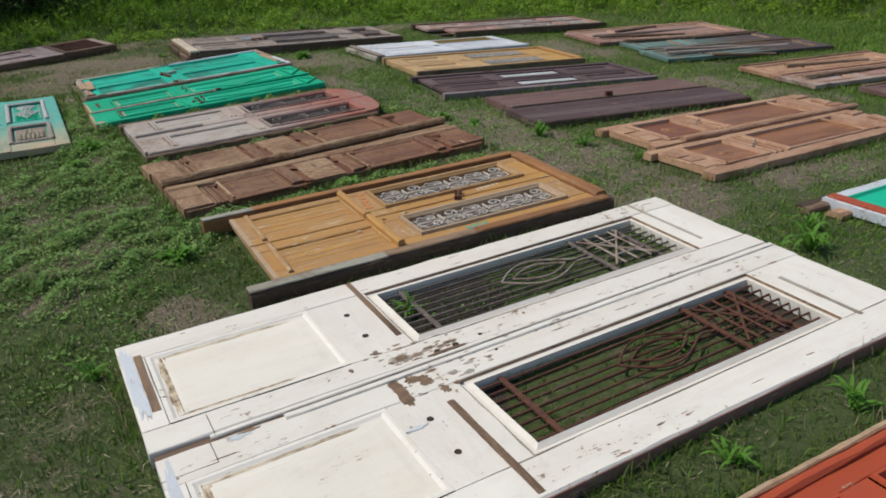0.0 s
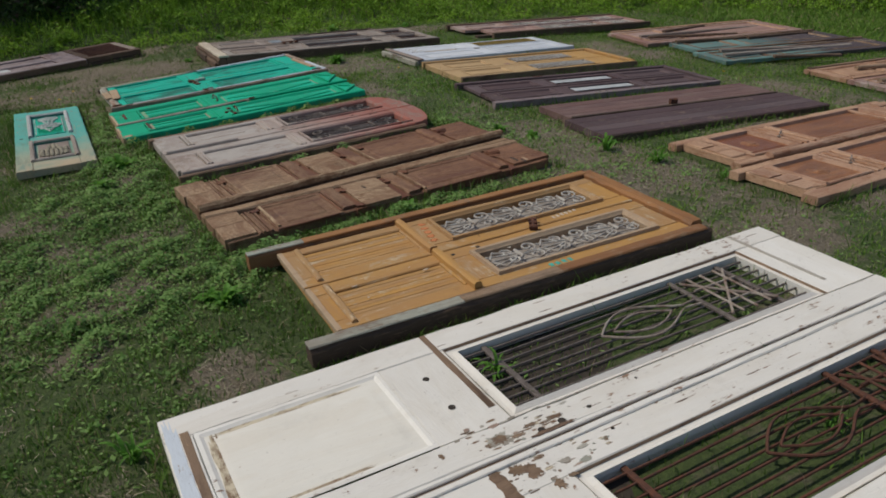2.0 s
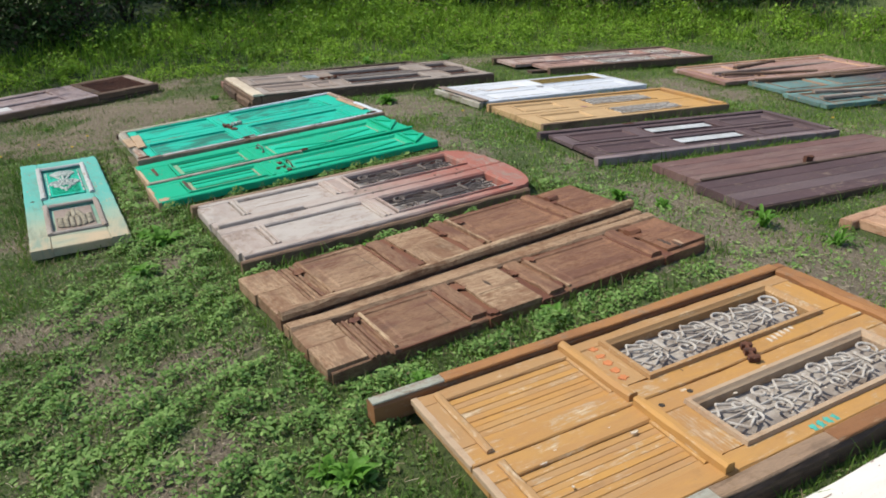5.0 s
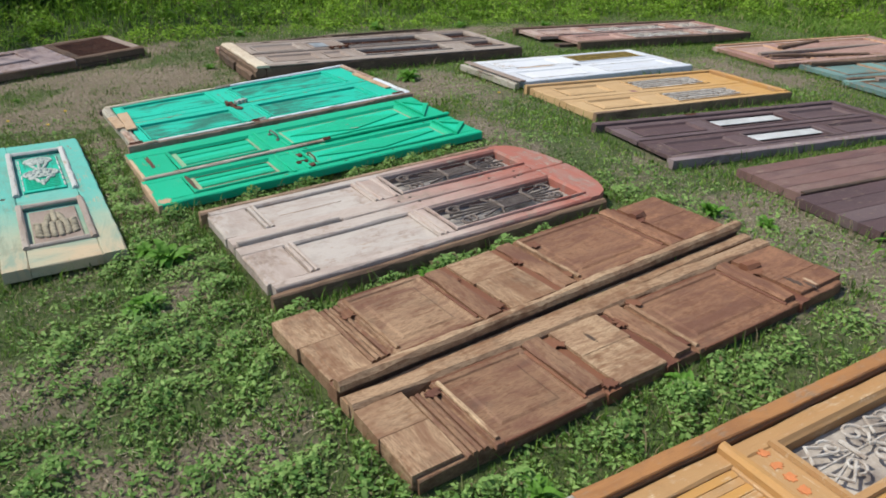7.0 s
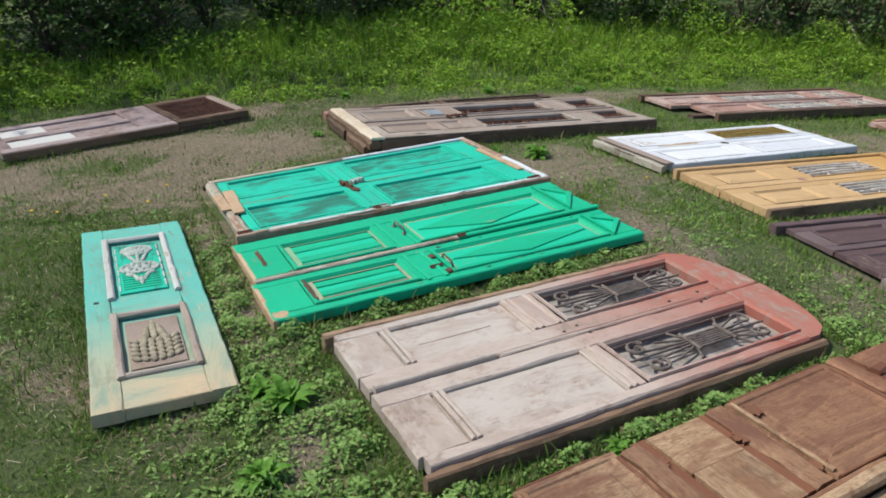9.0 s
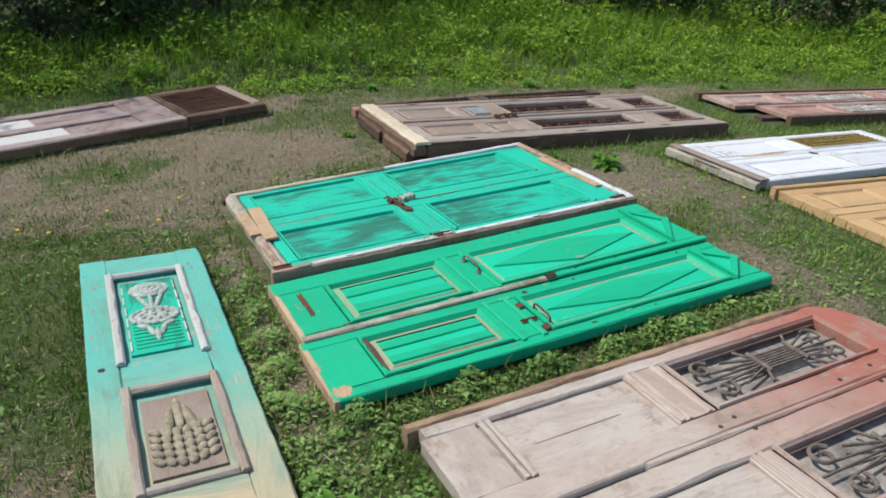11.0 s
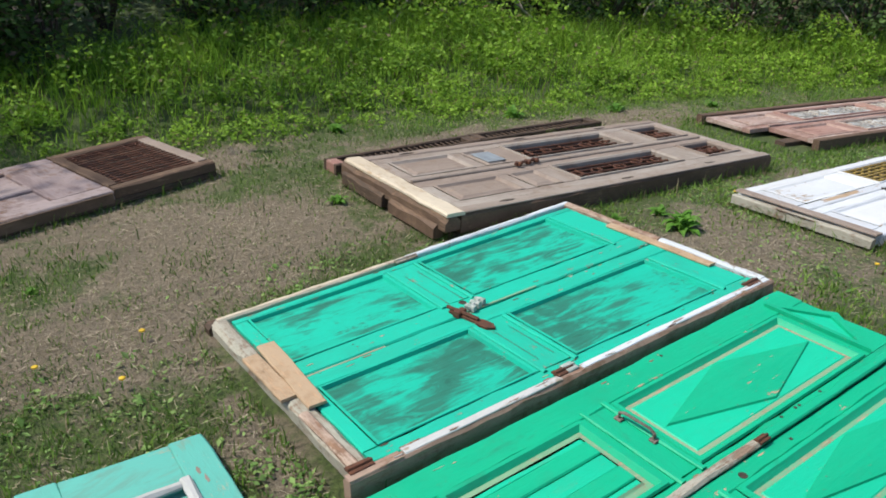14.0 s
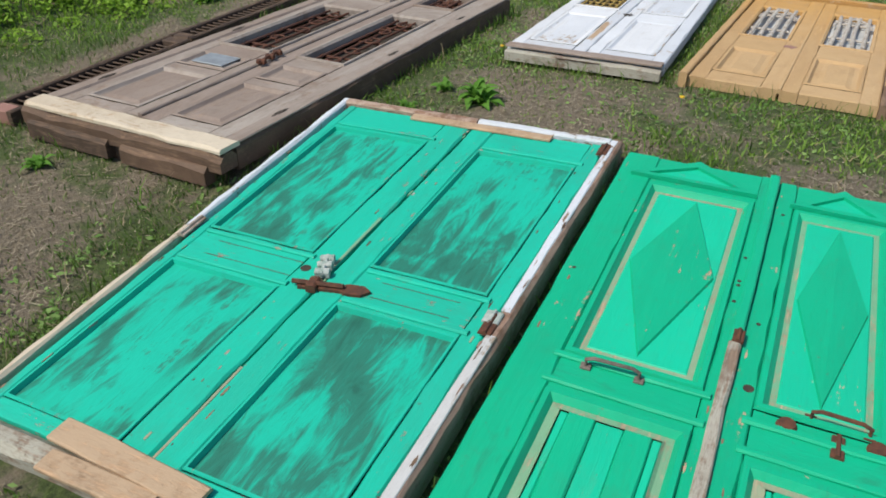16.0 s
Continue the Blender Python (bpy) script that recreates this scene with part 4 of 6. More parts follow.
    return d


def build_brown_pair():
    brown_leaf(0.80, 4.29, 3.3, 0.505, False)
    brown_leaf(0.765, 4.825, 5.2, 0.57, True)


def arch_top(bm, u_in, u_out, v0, v1, rise, z0, z1, n=12):
    """A rail whose outer end follows half of an arch: high at v1, low at v0."""
    low, high = [], []
    for i in range(n + 1):
        k = i / n
        v = v0 + (v1 - v0) * k
        u = u_out + rise * math.sqrt(max(0.0, 1 - (1 - k) ** 2))
        low.append((u_in, v))
        high.append((u, v))
    for z, flip in ((z1, False), (z0, True)):
        a, b = [bm.verts.new((*p, z)) for p in low], [bm.verts.new((*p, z)) for p in high]
        for i in range(n):
            f = (a[i], b[i], b[i + 1], a[i + 1])
            bm.faces.new(f[::-1] if flip else f)
        if not flip:
            ta, tb = a, b
    for i in range(n):
        bm.faces.new((tb[i], b[i], b[i + 1], tb[i + 1]))
        bm.faces.new((ta[i + 1], a[i + 1], a[i], ta[i]))
    bm.faces.new((ta[0], a[0], b[0], tb[0]))
    bm.faces.new((tb[-1], b[-1], a[-1], ta[-1]))


def build_arched_door():
    x, y, rz = 0.80, 5.565, 2.4
    d = lay(x, y, rz, 2.03, 1.09, "arched double door, grey below and dusty red above, with iron grilles", "arched_double_door")
    zt = 0.09
    plank("jamb", d, SIDE, -0.01, 1.92, 0.012, 0.05, 0.004, 0.072, 0.008, 0.005, "weathered frame post")
    plank("jamb", d, SIDE, -0.02, 1.93, 1.035, 1.08, 0.004, 0.088, 0.008, 0.005, "weathered frame post")
    for k, (v0, w, start) in enumerate(((0.052, 0.485, 0.0), (0.56, 0.47, 0.0))):
        side = 0.06
        z0 = zt - 0.055
        inner, outer = (v0 + w - 0.105, v0) if k == 0 else (v0, v0 + w - side)
        plank("stile", d, PINK, start, 2.03, inner, inner + 0.104, z0, zt, 0.006, 0.004)
        plank("stile", d, PINK, start + 0.02, 1.88, outer, outer + side, z0, zt, 0.006, 0.004)
        inner_w = 0.105
        m0, m1 = (v0 + side + 0.001, v0 + w - inner_w) if k == 0 else (v0 + inner_w, v0 + w - side - 0.001)
        mid0, mid1 = (0.9, 1.0) if k == 0 else (0.83, 1.0)
        for a, b in ((start, start + 0.2), (mid0, mid1)):
            plank("rail", d, PINK, a, b, m0, m1, z0, zt - 0.001, 0.005, 0.003, along="y")
        for a in (0.21, 0.235) + ((0.905, 0.935) if k == 0 else (0.835, 0.865, 0.955)):
            plank("bead", d, PINK, a, a + 0.02, m0, m1, z0 + 0.02, zt + 0.008, 0.008, 0.001, along="y")
        bm = bmesh.new()
        board(bm, 0.2, mid0, m0, m1, z0, zt - 0.018, 0.004, 0.001)
        part("panel", bm, PINK["x"], d, "bare greyish lower panel")
        bm = bmesh.new()
        if k == 0:
            arch_top(bm, 1.84, 1.9, v0 + 0.0, v0 + w, 0.17, z0, zt + 0.002)
        else:
            arch_top(bm, 1.84, 1.9, v0 + w, v0, 0.17, z0, zt + 0.002)
            bmesh.ops.reverse_faces(bm, faces=bm.faces[:])
        part("arched_rail", bm, PINK["y"], d, "curved red top rail")
        a, b = 1.025, 1.83
        surround(d, PINK, a, b, m0 + 0.02, m1 - 0.02, zt, 0.024, 0.012, 0.045)
        backing(d, SMEAR, a, b, m0 + 0.02, m1 - 0.02, zt - 0.045, label="dirty glass behind the grille")
        fan_grille(d, IRON_DULL, a + 0.01, b - 0.01, m0 + 0.025, m1 - 0.025, zt - 0.02)
    plank("astragal", d, PINK, 0.02, 0.56, 0.536, 0.562, zt - 0.03, zt + 0.022, 0.006, 0.003)
    plank("astragal", d, PINK, 0.58, 2.05, 0.537, 0.56, zt - 0.03, zt + 0.006, 0.006, 0.003)
    chip(d, SIDE["x"], 0.34, 0.7, 0.806, 0.812, zt - 0.018, "split", seed=160)
    for k in range(9):
        u, v = luck.uniform(0.9, 1.9), luck.choice((0.53, 0.6)) + luck.uniform(-0.02, 0.02)
        hole(d, u, v, zt, 0.009)


def green_leaf(x, y, rz, near):
    L, W, zt = (2.15, 0.43, 0.065) if near else (2.13, 0.545, 0.065)
    d = lay(x, y, rz, L, W, "bright green door leaf with ribbed and diamond panels", group="pair of bright green doors")
    low, high = carcass(d, GREEN, L, W, zt, 0.05, 0.062 if near else 0.05, [(0.0, 0.22), (0.785, 0.965), (1.965, L)] if near else [(0.0, 0.22), (0.80, 0.945), (1.925, L)], wear=0.002, stile2=0.065 if near else 0.125)
    a, b, c, e = low
    for u in (b + 0.022, b + 0.12):
        plank("bead", d, GREEN, u, u + 0.022, c - 0.02, e + 0.02, zt, zt + 0.009, 0.006, 0.001, along="y")
    bm = bmesh.new()
    ring(bm, a, b, c, e, [(0, zt), (0.004, zt + 0.009), (0.018, zt + 0.009), (0.024, zt + 0.001), (0.032, zt - 0.01)])
    part("moulding", bm, GREEN["x"], d)
    bm = bmesh.new()
    ring(bm, a + 0.032, b - 0.032, c + 0.032, e - 0.032, [(0, zt - 0.01), (0.018, zt - 0.008), (0.026, zt - 0.001)])
    part("panel_margin", bm, RUBBED["x"], d, "rubbed pale wood margin")
    f = 0.058
    cuts = (0.0, 0.09, 0.36, 0.64, 0.91, 1.0)
    for i in range(5):
        v0, v1 = c + f + (e - c - 2 * f) * cuts[i], c + f + (e - c - 2 * f) * cuts[i + 1]
        plank("rib", d, GREEN if i % 2 else MINT, a + f, b - f, v0 + 0.0005, v1 - 0.0005, zt - 0.03, zt - 0.006 + 0.006 * (i % 2), 0.003, 0.0005)
    a, b, c, e = high
    bm = bmesh.new()
    ring(bm, a, b, c, e, [(0, zt), (0.004, zt + 0.009), (0.018, zt + 0.009), (0.024, zt + 0.001), (0.034, zt - 0.01)])
    part("moulding", bm, GREEN["x"], d)
    bm = bmesh.new()
    ring(bm, a + 0.034, b - 0.034, c + 0.034, e - 0.034, [(0, zt - 0.01), (0.016, zt - 0.009)])
    part("panel_margin", bm, RUBBED["x"], d, "rubbed pale wood margin")
    bm = bmesh.new()
    ring(bm, a + 0.05, b - 0.05, c + 0.05, e - 0.05, [(0, zt - 0.009), (0.004, zt - 0.006)], True)
    part("panel", bm, MINT["x"], d, "light green panel")
    bm = bmesh.new()
    mu, mv, hu, hv = (a + b) / 2, (c + e) / 2, (b - a) * 0.435, (e - c) / 2 - 0.056
    rim = [(mu - hu, mv), (mu, mv - hv), (mu + hu, mv), (mu, mv + hv)]
    foot, top = [bm.verts.new((*p, zt - 0.006)) for p in rim], [bm.verts.new((mu + (p[0] - mu) * 0.97, mv + (p[1] - mv) * 0.97, zt + 0.002)) for p in rim]
    peak = bm.verts.new((mu, mv, zt + 0.008))
    for i in range(4):
        bm.faces.new((foot[i], foot[(i + 1) % 4], top[(i + 1) % 4], top[i]))
        bm.faces.new((top[i], top[(i + 1) % 4], peak))
    part("diamond", bm, GREEN["x"], d, "raised darker green diamond")
    bm = bmesh.new()
    tri = [(L - 0.17, 0.05), (L - 0.17, W - 0.05), (L - 0.005, W / 2)]
    inner = [(L - 0.15, 0.11), (L - 0.15, W - 0.11), (L - 0.05, W / 2)]
    lo, hi, fl = [bm.verts.new((*p, zt)) for p in tri], [bm.verts.new((*p, zt + 0.016)) for p in tri], [bm.verts.new((*p, zt + 0.016)) for p in inner]
    dp = [bm.verts.new((*p, zt + 0.003)) for p in inner]
    for i in range(3):
        j = (i + 1) % 3
        for p, q in ((lo, hi), (hi, fl), (fl, dp)):
            bm.faces.new((p[i], q[i], q[j], p[j]))
    part("pediment", bm, GREEN["y"], d, "raised triangular pediment")
    bm = bmesh.new()
    t = [bm.verts.new((*p, zt + 0.004)) for p in inner]
    bm.faces.new(t[::-1])
    part("pediment_field", bm, MINT["y"], d)
    plank("foot_edge", d, BARE, -0.004, 0.02, 0.0, W, 0.01, zt - 0.001, 0.003, 0.003, "bare worn foot edge", "y")
    if near:
        chip(d, DARK["y"], 0.225, 0.252, 0.09, W - 0.08, zt + 0.0095, "bare_patch", "bare wood where moulding is lost", 170)
        pull(d, 0.98, 0.17, zt + 0.003, 0.13, RUST, 88)
        hinge(d, 0.915, 0.17, zt, 0.07, 0.03, RUST, "latch")
        for u, v in ((0.94, 0.285), (0.945, 0.085)):
            bm = bmesh.new()
            bmesh.ops.create_cone(bm, cap_ends=True, segments=14, radius1=0.026, radius2=0.02, depth=0.012, matrix=Matrix.Translation((u, v, zt + 0.004)))
            part("lock_plate", bm, RUST, d)
        hole(d, 1.03, 0.385, zt, 0.014)
        chip(d, BARE["y"], 0.0, 0.09, 0.0, 0.09, zt - 0.0006, "bare_patch", "bare worn corner", 173)
    else:
        plank("astragal", d, SILVER, 0.0, 1.16, -0.012, 0.022, zt + 0.001, zt + 0.013, 0.01, 0.003, "brown worn meeting strip")
        plank("astragal", d, GREEN, 1.162, L + 0.004, -0.012, 0.022, zt + 0.001, zt + 0.013, 0.01, 0.002, "green meeting strip rubbed to bare wood")
        chip(d, RUST, 0.085, 0.11, 0.18, 0.4, zt, "bare_patch", "long rusty scar", 171, 0.002)
        pull(d, 0.914, 0.278, zt + 0.002, 0.14, IRON_DULL, 92)
        hinge(d, 1.18, 0.0, zt + 0.012, 0.05, 0.03, RUST, "catch")
    for k in range(14):
        u, v = luck.uniform(0.02, 2.1), luck.choice((0.02, 0.05, W - 0.05, W - 0.02)) + luck.uniform(-0.012, 0.012)
        chip(d, luck.choice((SIDE, RUBBED, BARE))["x"], u, u + luck.uniform(0.01, 0.05), v, v + luck.uniform(0.004, 0.009), zt - 0.0006, "flake", seed=450 + k + 10 * near)
    for k in range(5):
        hole(d, luck.uniform(1.0, 2.1), luck.choice((0.035, W - 0.035)), zt, 0.006)
    return d


def build_green_pair():
    green_leaf(0.58, 6.878, 1.8, True)
    green_leaf(0.59, 7.312, 2.0, False)


def build_teal_door():
    d = lay(0.605, 7.90, 1.8, 2.135, 1.21, "teal four-panel double door in a worn frame with a rusty bolt", "framed_double_door", roll=-1.6)
    zt = 0.085
    plank("jamb", d, ROSY, 0.0, 2.135, 0.0, 0.043, 0.004, 0.096, 0.008, 0.006, "pinkish bare frame post")
    plank("jamb_face", d, CHALKY, 0.2, 0.86, 0.01, 0.042, 0.0945, 0.0995, 0.003, 0.004, "chalky worn frame face")
    plank("jamb_face", d, ROSY, 0.0, 0.19, 0.004, 0.04, 0.0945, 0.0985, 0.003, 0.004)
    plank("jamb_face", d, FROST, 0.97, 2.12, 0.014, 0.042, 0.0945, 0.1, 0.003, 0.004, "blue white painted frame face")
    plank("jamb", d, CREAM, 0.06, 1.0, 1.178, 1.206, 0.004, 0.094, 0.006, 0.005, "bare cream frame post")
    plank("jamb", d, FROST, 1.01, 2.135, 1.178, 1.206, 0.004, 0.096, 0.006, 0.004, "blue grey painted frame post")
    plank("head", d, ROSY, 2.095, 2.135, 0.6, 1.176, 0.004, 0.1, 0.006, 0.003, "bare pinkish frame head", "y")
    plank("head", d, FROST, 2.098, 2.135, 0.045, 0.598, 0.004, 0.1, 0.006, 0.003, "blue white painted frame head", "y")
    plank("sill", d, SILVER, 0.035, 0.11, 0.045, 1.2, 0.03, 0.086, 0.012, 0.01, "grey weathered sill", "y")
    plank("sill_lip", d, ROSY, 0.035, 0.075, 0.03, 0.4, 0.08, 0.096, 0.006, 0.006, "bare split sill lip", "y")
    plank("post_stub", d, DARK, 0.02, 0.09, 1.19, 1.25, 0.0, 0.07, 0.01, 0.01, "broken dark frame end", "y")
    plank("patch_board", d, BARE, 0.02, 0.084, 0.5, 0.83, 0.088, 0.1, 0.003, 0.004, "fresh bare wood patch", "y")
    bm = bmesh.new()
    board(bm, -0.036, 0.036, -0.235, 0.235, 0.0, 0.012, 0.003, 0.006, "y")
    bmesh.ops.transform(bm, matrix=pose(0.12, 0.64, 0.094, 0, 0, -3), verts=bm.verts[:])
    part("patch_board", bm, BARE["y"], d, "split fresh bare wood patch")
    plank("patch_board", d, BARE, 2.045, 2.09, 0.27, 0.86, 0.087, 0.097, 0.003, 0.004, "fresh bare wood strip", "y")
    # Near-black sheet under the leaves puts shade into the gaps beside the jambs.
    backing(d, SHADOWED, 0.06, 2.1, 0.04, 1.18, 0.033, "back_board")
    for k, (v0, w, low_side, high_side) in enumerate(((0.048, 0.554, 0.064, 0.088), (0.611, 0.55, 0.104, 0.04))):
        low, high = carcass(d, TEAL, 1.98, w, zt, 0.05, low_side, [(0.0, 0.055), (0.725, 0.925), (1.775, 1.98)], v0, 0.11, 0.003, high_side)
        for g in (low, high):
            bm = bmesh.new()
            ring(bm, *g, [(0, zt - 0.001), (0.002, zt + 0.003), (0.009, zt + 0.003), (0.013, zt - 0.014)])
            part("moulding", bm, TEAL["x"], d)
            bm = bmesh.new()
            ring(bm, g[0] + 0.012, g[1] - 0.012, g[2] + 0.012, g[3] - 0.012, [(0, zt - 0.014), (0.004, zt - 0.014)], True)
            part("panel", bm, STAIN["x"], d, "teal panel with dark mould stains")
        for u in (low[1] + 0.012, high[0] - 0.034, high[1] + 0.014):
            plank("bead", d, TEAL, u, u + 0.02, low[2] - 0.02, low[3] - 0.01, zt, zt + 0.009, 0.007, 0.001, along="y")
        for u in (low[1] + 0.062, high[0] - 0.062):
            plank("groove", d, DARK, u, u + 0.0025, low[2] + 0.06 * (1 - k), low[3] - 0.08, zt, zt + 0.0006, 0.0005, 0.001, along="y")
    plank("worn_edge", d, RUBBED, 0.14, 0.5, 0.594, 0.603, zt - 0.002, zt + 0.0015, 0.001, 0.004, "grey worn leaf edge")
    plank("worn_edge", d, RUBBED, 0.95, 1.3, 0.611, 0.622, zt - 0.002, zt + 0.0015, 0.001, 0.004, "grey worn leaf edge")
    bm = bmesh.new()
    outline = [(-0.11, 0.012), (-0.1, 0.02), (0.03, 0.016), (0.05, 0.024), (0.1, 0.022), (0.125, 0.0), (0.1, -0.022), (0.05, -0.024), (0.03, -0.014), (-0.1, -0.016)]
    foot, top = [bm.verts.new((*p, 0.0)) for p in outline], [bm.verts.new((*p, 0.01)) for p in outline]
    bm.faces.new(top[::-1])
    for i in range(len(outline)):
        j = (i + 1) % len(outline)
        bm.faces.new((foot[i], top[i], top[j], foot[j]))
    tube(bm, [(-0.12, 0.0, 0.018), (0.04, 0.0, 0.018)], 0.008)
    board(bm, -0.07, -0.04, -0.026, 0.026, 0.0, 0.026, 0.005, 0.002)
    bmesh.ops.transform(bm, matrix=pose(0.885, 0.56, zt, 0, 0, -78), verts=bm.verts[:])
    bmesh.ops.recalc_face_normals(bm, faces=bm.faces[:])
    part("hasp", bm, RUST, d, "rusty iron hasp and bolt")
    bolt(d, 0.965, 0.628, zt + 0.004, 0.1, CARVED, "catch", 18)
    hole(d, 0.95, 0.69, zt, 0.017, "lock_hole")
    for u in (0.06, 0.9, 2.03):
        hinge(d, u, 0.046, zt + 0.012, 0.085, 0.04, RUST)
    hinge(d, 0.93, 0.05, zt + 0.014, 0.05, 0.05, CARVED)
    hinge(d, 1.0, 1.17, zt + 0.008, 0.12, 0.03, IRON_GREY)
    for k in range(46):
        u, v = luck.uniform(0.15, 2.05), luck.choice((0.08, 0.56, 0.66, 1.14, 0.6)) + luck.uniform(-0.025, 0.025)
        chip(d, luck.choice((SIDE, DARK, SILVER, RUBBED))["x"], u, u + luck.uniform(0.006, 0.05), v, v + luck.uniform(0.003, 0.01), zt - 0.0006, seed=190 + k)
    for k in range(14):
        u, v = luck.uniform(0.1, 2.0), luck.uniform(0.002, 0.04)
        chip(d, (ROSY, SIDE, CHALKY)[k % 3]["x"], u, u + luck.uniform(0.02, 0.09), v, v + luck.uniform(0.004, 0.012), 0.0995, "flake", seed=640 + k)
    racked(d, lambda u, v: 0.085 * u / 2.13 * max(0.0, v - 0.5) / 0.7)


def carved(parent, material, u0, u1, v0, v1, z, kind):
    """Carved relief: a vase and flowers, or a flame over leaves, of many small lobes on a ground plate."""
    plate = bmesh.new()
    board(plate, u0, u1, v0, v1, z - 0.012, z, 0.002, 0.0)
    base = part("carving_ground", plate, STAIN["x"] if kind == "vase" else GREY["x"], parent, "worn ground of the carving")
    mid, w, L = (v0 + v1) / 2, (v1 - v0) / 2, u1 - u0

    def lobe(u, v, a, b, h, turn=0.0):
        m = Matrix.Translation((u0 + L * u, mid + w * v, z + h * 0.35)) @ Matrix.Rotation(turn, 4, "Z") @ Matrix.Diagonal((a, b, h, 1))
        bm = bmesh.new()
        bmesh.ops.create_icosphere(bm, subdivisions=2, radius=1.0, matrix=m)
        part("carved_leaf", bm, material, base)

    if kind == "vase":
        for layer, (count, reach, size, high) in enumerate(((11, 0.105, 0.03, 0.008), (9, 0.075, 0.027, 0.012), (6, 0.042, 0.022, 0.015))):
            for i in range(count):
                t = math.tau * i / count + 0.3 * layer
                lobe(0.845 + reach * math.cos(t) * 0.75, reach * 5.4 * math.sin(t), size, size * 0.75, high, t + 1.57)
        lobe(0.845, 0, 0.016, 0.016, 0.018)
        for k in range(7):
            for s in (-1, 0, 1):
                lobe(0.735 - 0.026 * k, s * (0.4 - 0.045 * k), 0.032, 0.011, 0.009 + 0.002 * (s == 0), s * 0.22)
        lobe(0.45, 0, 0.075, 0.095, 0.007)
        for i in range(18):
            t = math.tau * i / 18
            lobe(0.45 + 0.1 * math.cos(t), 0.8 * math.sin(t), 0.019, 0.012, 0.01, t + 1.57)
        for i in range(9):
            t = math.tau * i / 9
            lobe(0.455 + 0.055 * math.cos(t), 0.45 * math.sin(t), 0.014, 0.011, 0.013, t)
        lobe(0.455, 0, 0.014, 0.014, 0.014)
        for s in (-1, 1):
            lobe(0.32, s * 0.42, 0.034, 0.016, 0.01, s * 0.9)
            lobe(0.25, s * 0.2, 0.042, 0.013, 0.01, s * 0.25)
        lobe(0.2, 0, 0.055, 0.014, 0.011)
    else:
        for s in (-1, 0, 1):
            lobe(0.72 - 0.1 * abs(s), 0.3 * s, 0.1, 0.018, 0.015, -0.15 * s)
        for row in range(5):
            for i in range(6):
                t = (i - 2.5) / 2.5
                lobe(0.12 + 0.09 * row + 0.05 * abs(t), 0.75 * t, 0.026, 0.016, 0.012, 0.7 * t)
    if kind == "vase":
        for i in range(9):
            plank("lattice_line", base, GREEN, u0 + L * (0.06 + 0.045 * i), u0 + L * (0.075 + 0.045 * i), mid - w * 0.8, mid + w * 0.8, z, z + 0.004, 0.001, 0.0015, along="y")
        for i in range(6):
            for s in (-1, 1):
                plank("carved_line", base, CHALKY, u0 + L * (0.04 + 0.155 * i), u0 + L * (0.16 + 0.155 * i), mid + s * w * 0.98 - 0.007 * (s > 0), mid + s * w * 0.98 + 0.007 * (s < 0), z, z + 0.004, 0.002, 0.001, along="y")


def build_turquoise_door():
    d = lay(0.337, 6.43, 89.9, 1.985, 0.55, "narrow turquoise door with carved panels and a bare worn foot")
    L, W, zt = 1.985, 0.55, 0.065
    low, high = carcass(d, AQUA, L, W, zt, 0.055, 0.115, [(0.0, 0.235), (0.79, 1.0), (1.77, L)])
    for (a, b, c, e), kind in ((low, "flame"), (high, "vase")):
        backing(d, AQUA["x"], a, b, c, e, zt - 0.018, "panel", "turquoise panel bed")
        carved(d, CARVED if kind == "vase" else CARVED_OLD, a + 0.06, b - 0.06, c + 0.045, e - 0.045, zt - 0.008, kind)
        wood = GREY if kind == "flame" else CHALKY
        for v in (c - 0.012, e - 0.022):
            plank("moulding", d, wood, a - 0.02, b + 0.02, v, v + 0.034, zt, zt + 0.018, 0.008, 0.002)
        plank("moulding", d, wood, b - 0.014, b + 0.018, c + 0.023, e - 0.023, zt, zt + 0.016, 0.008, 0.002, along="y")
        if kind == "flame":
            plank("moulding", d, wood, a - 0.018, a + 0.014, c + 0.023, e - 0.023, zt, zt + 0.016, 0.008, 0.002, along="y")
    hole(d, 0.98, 0.5, zt, 0.014, "lock_hole")
    for k in range(8):
        u, v = luck.uniform(0.8, 1.9), luck.choice((0.05, 0.5)) + luck.uniform(-0.03, 0.03)
        chip(d, GREY["x"], u, u + luck.uniform(0.015, 0.05), v, v + 0.012, zt - 0.0006, seed=210 + k)


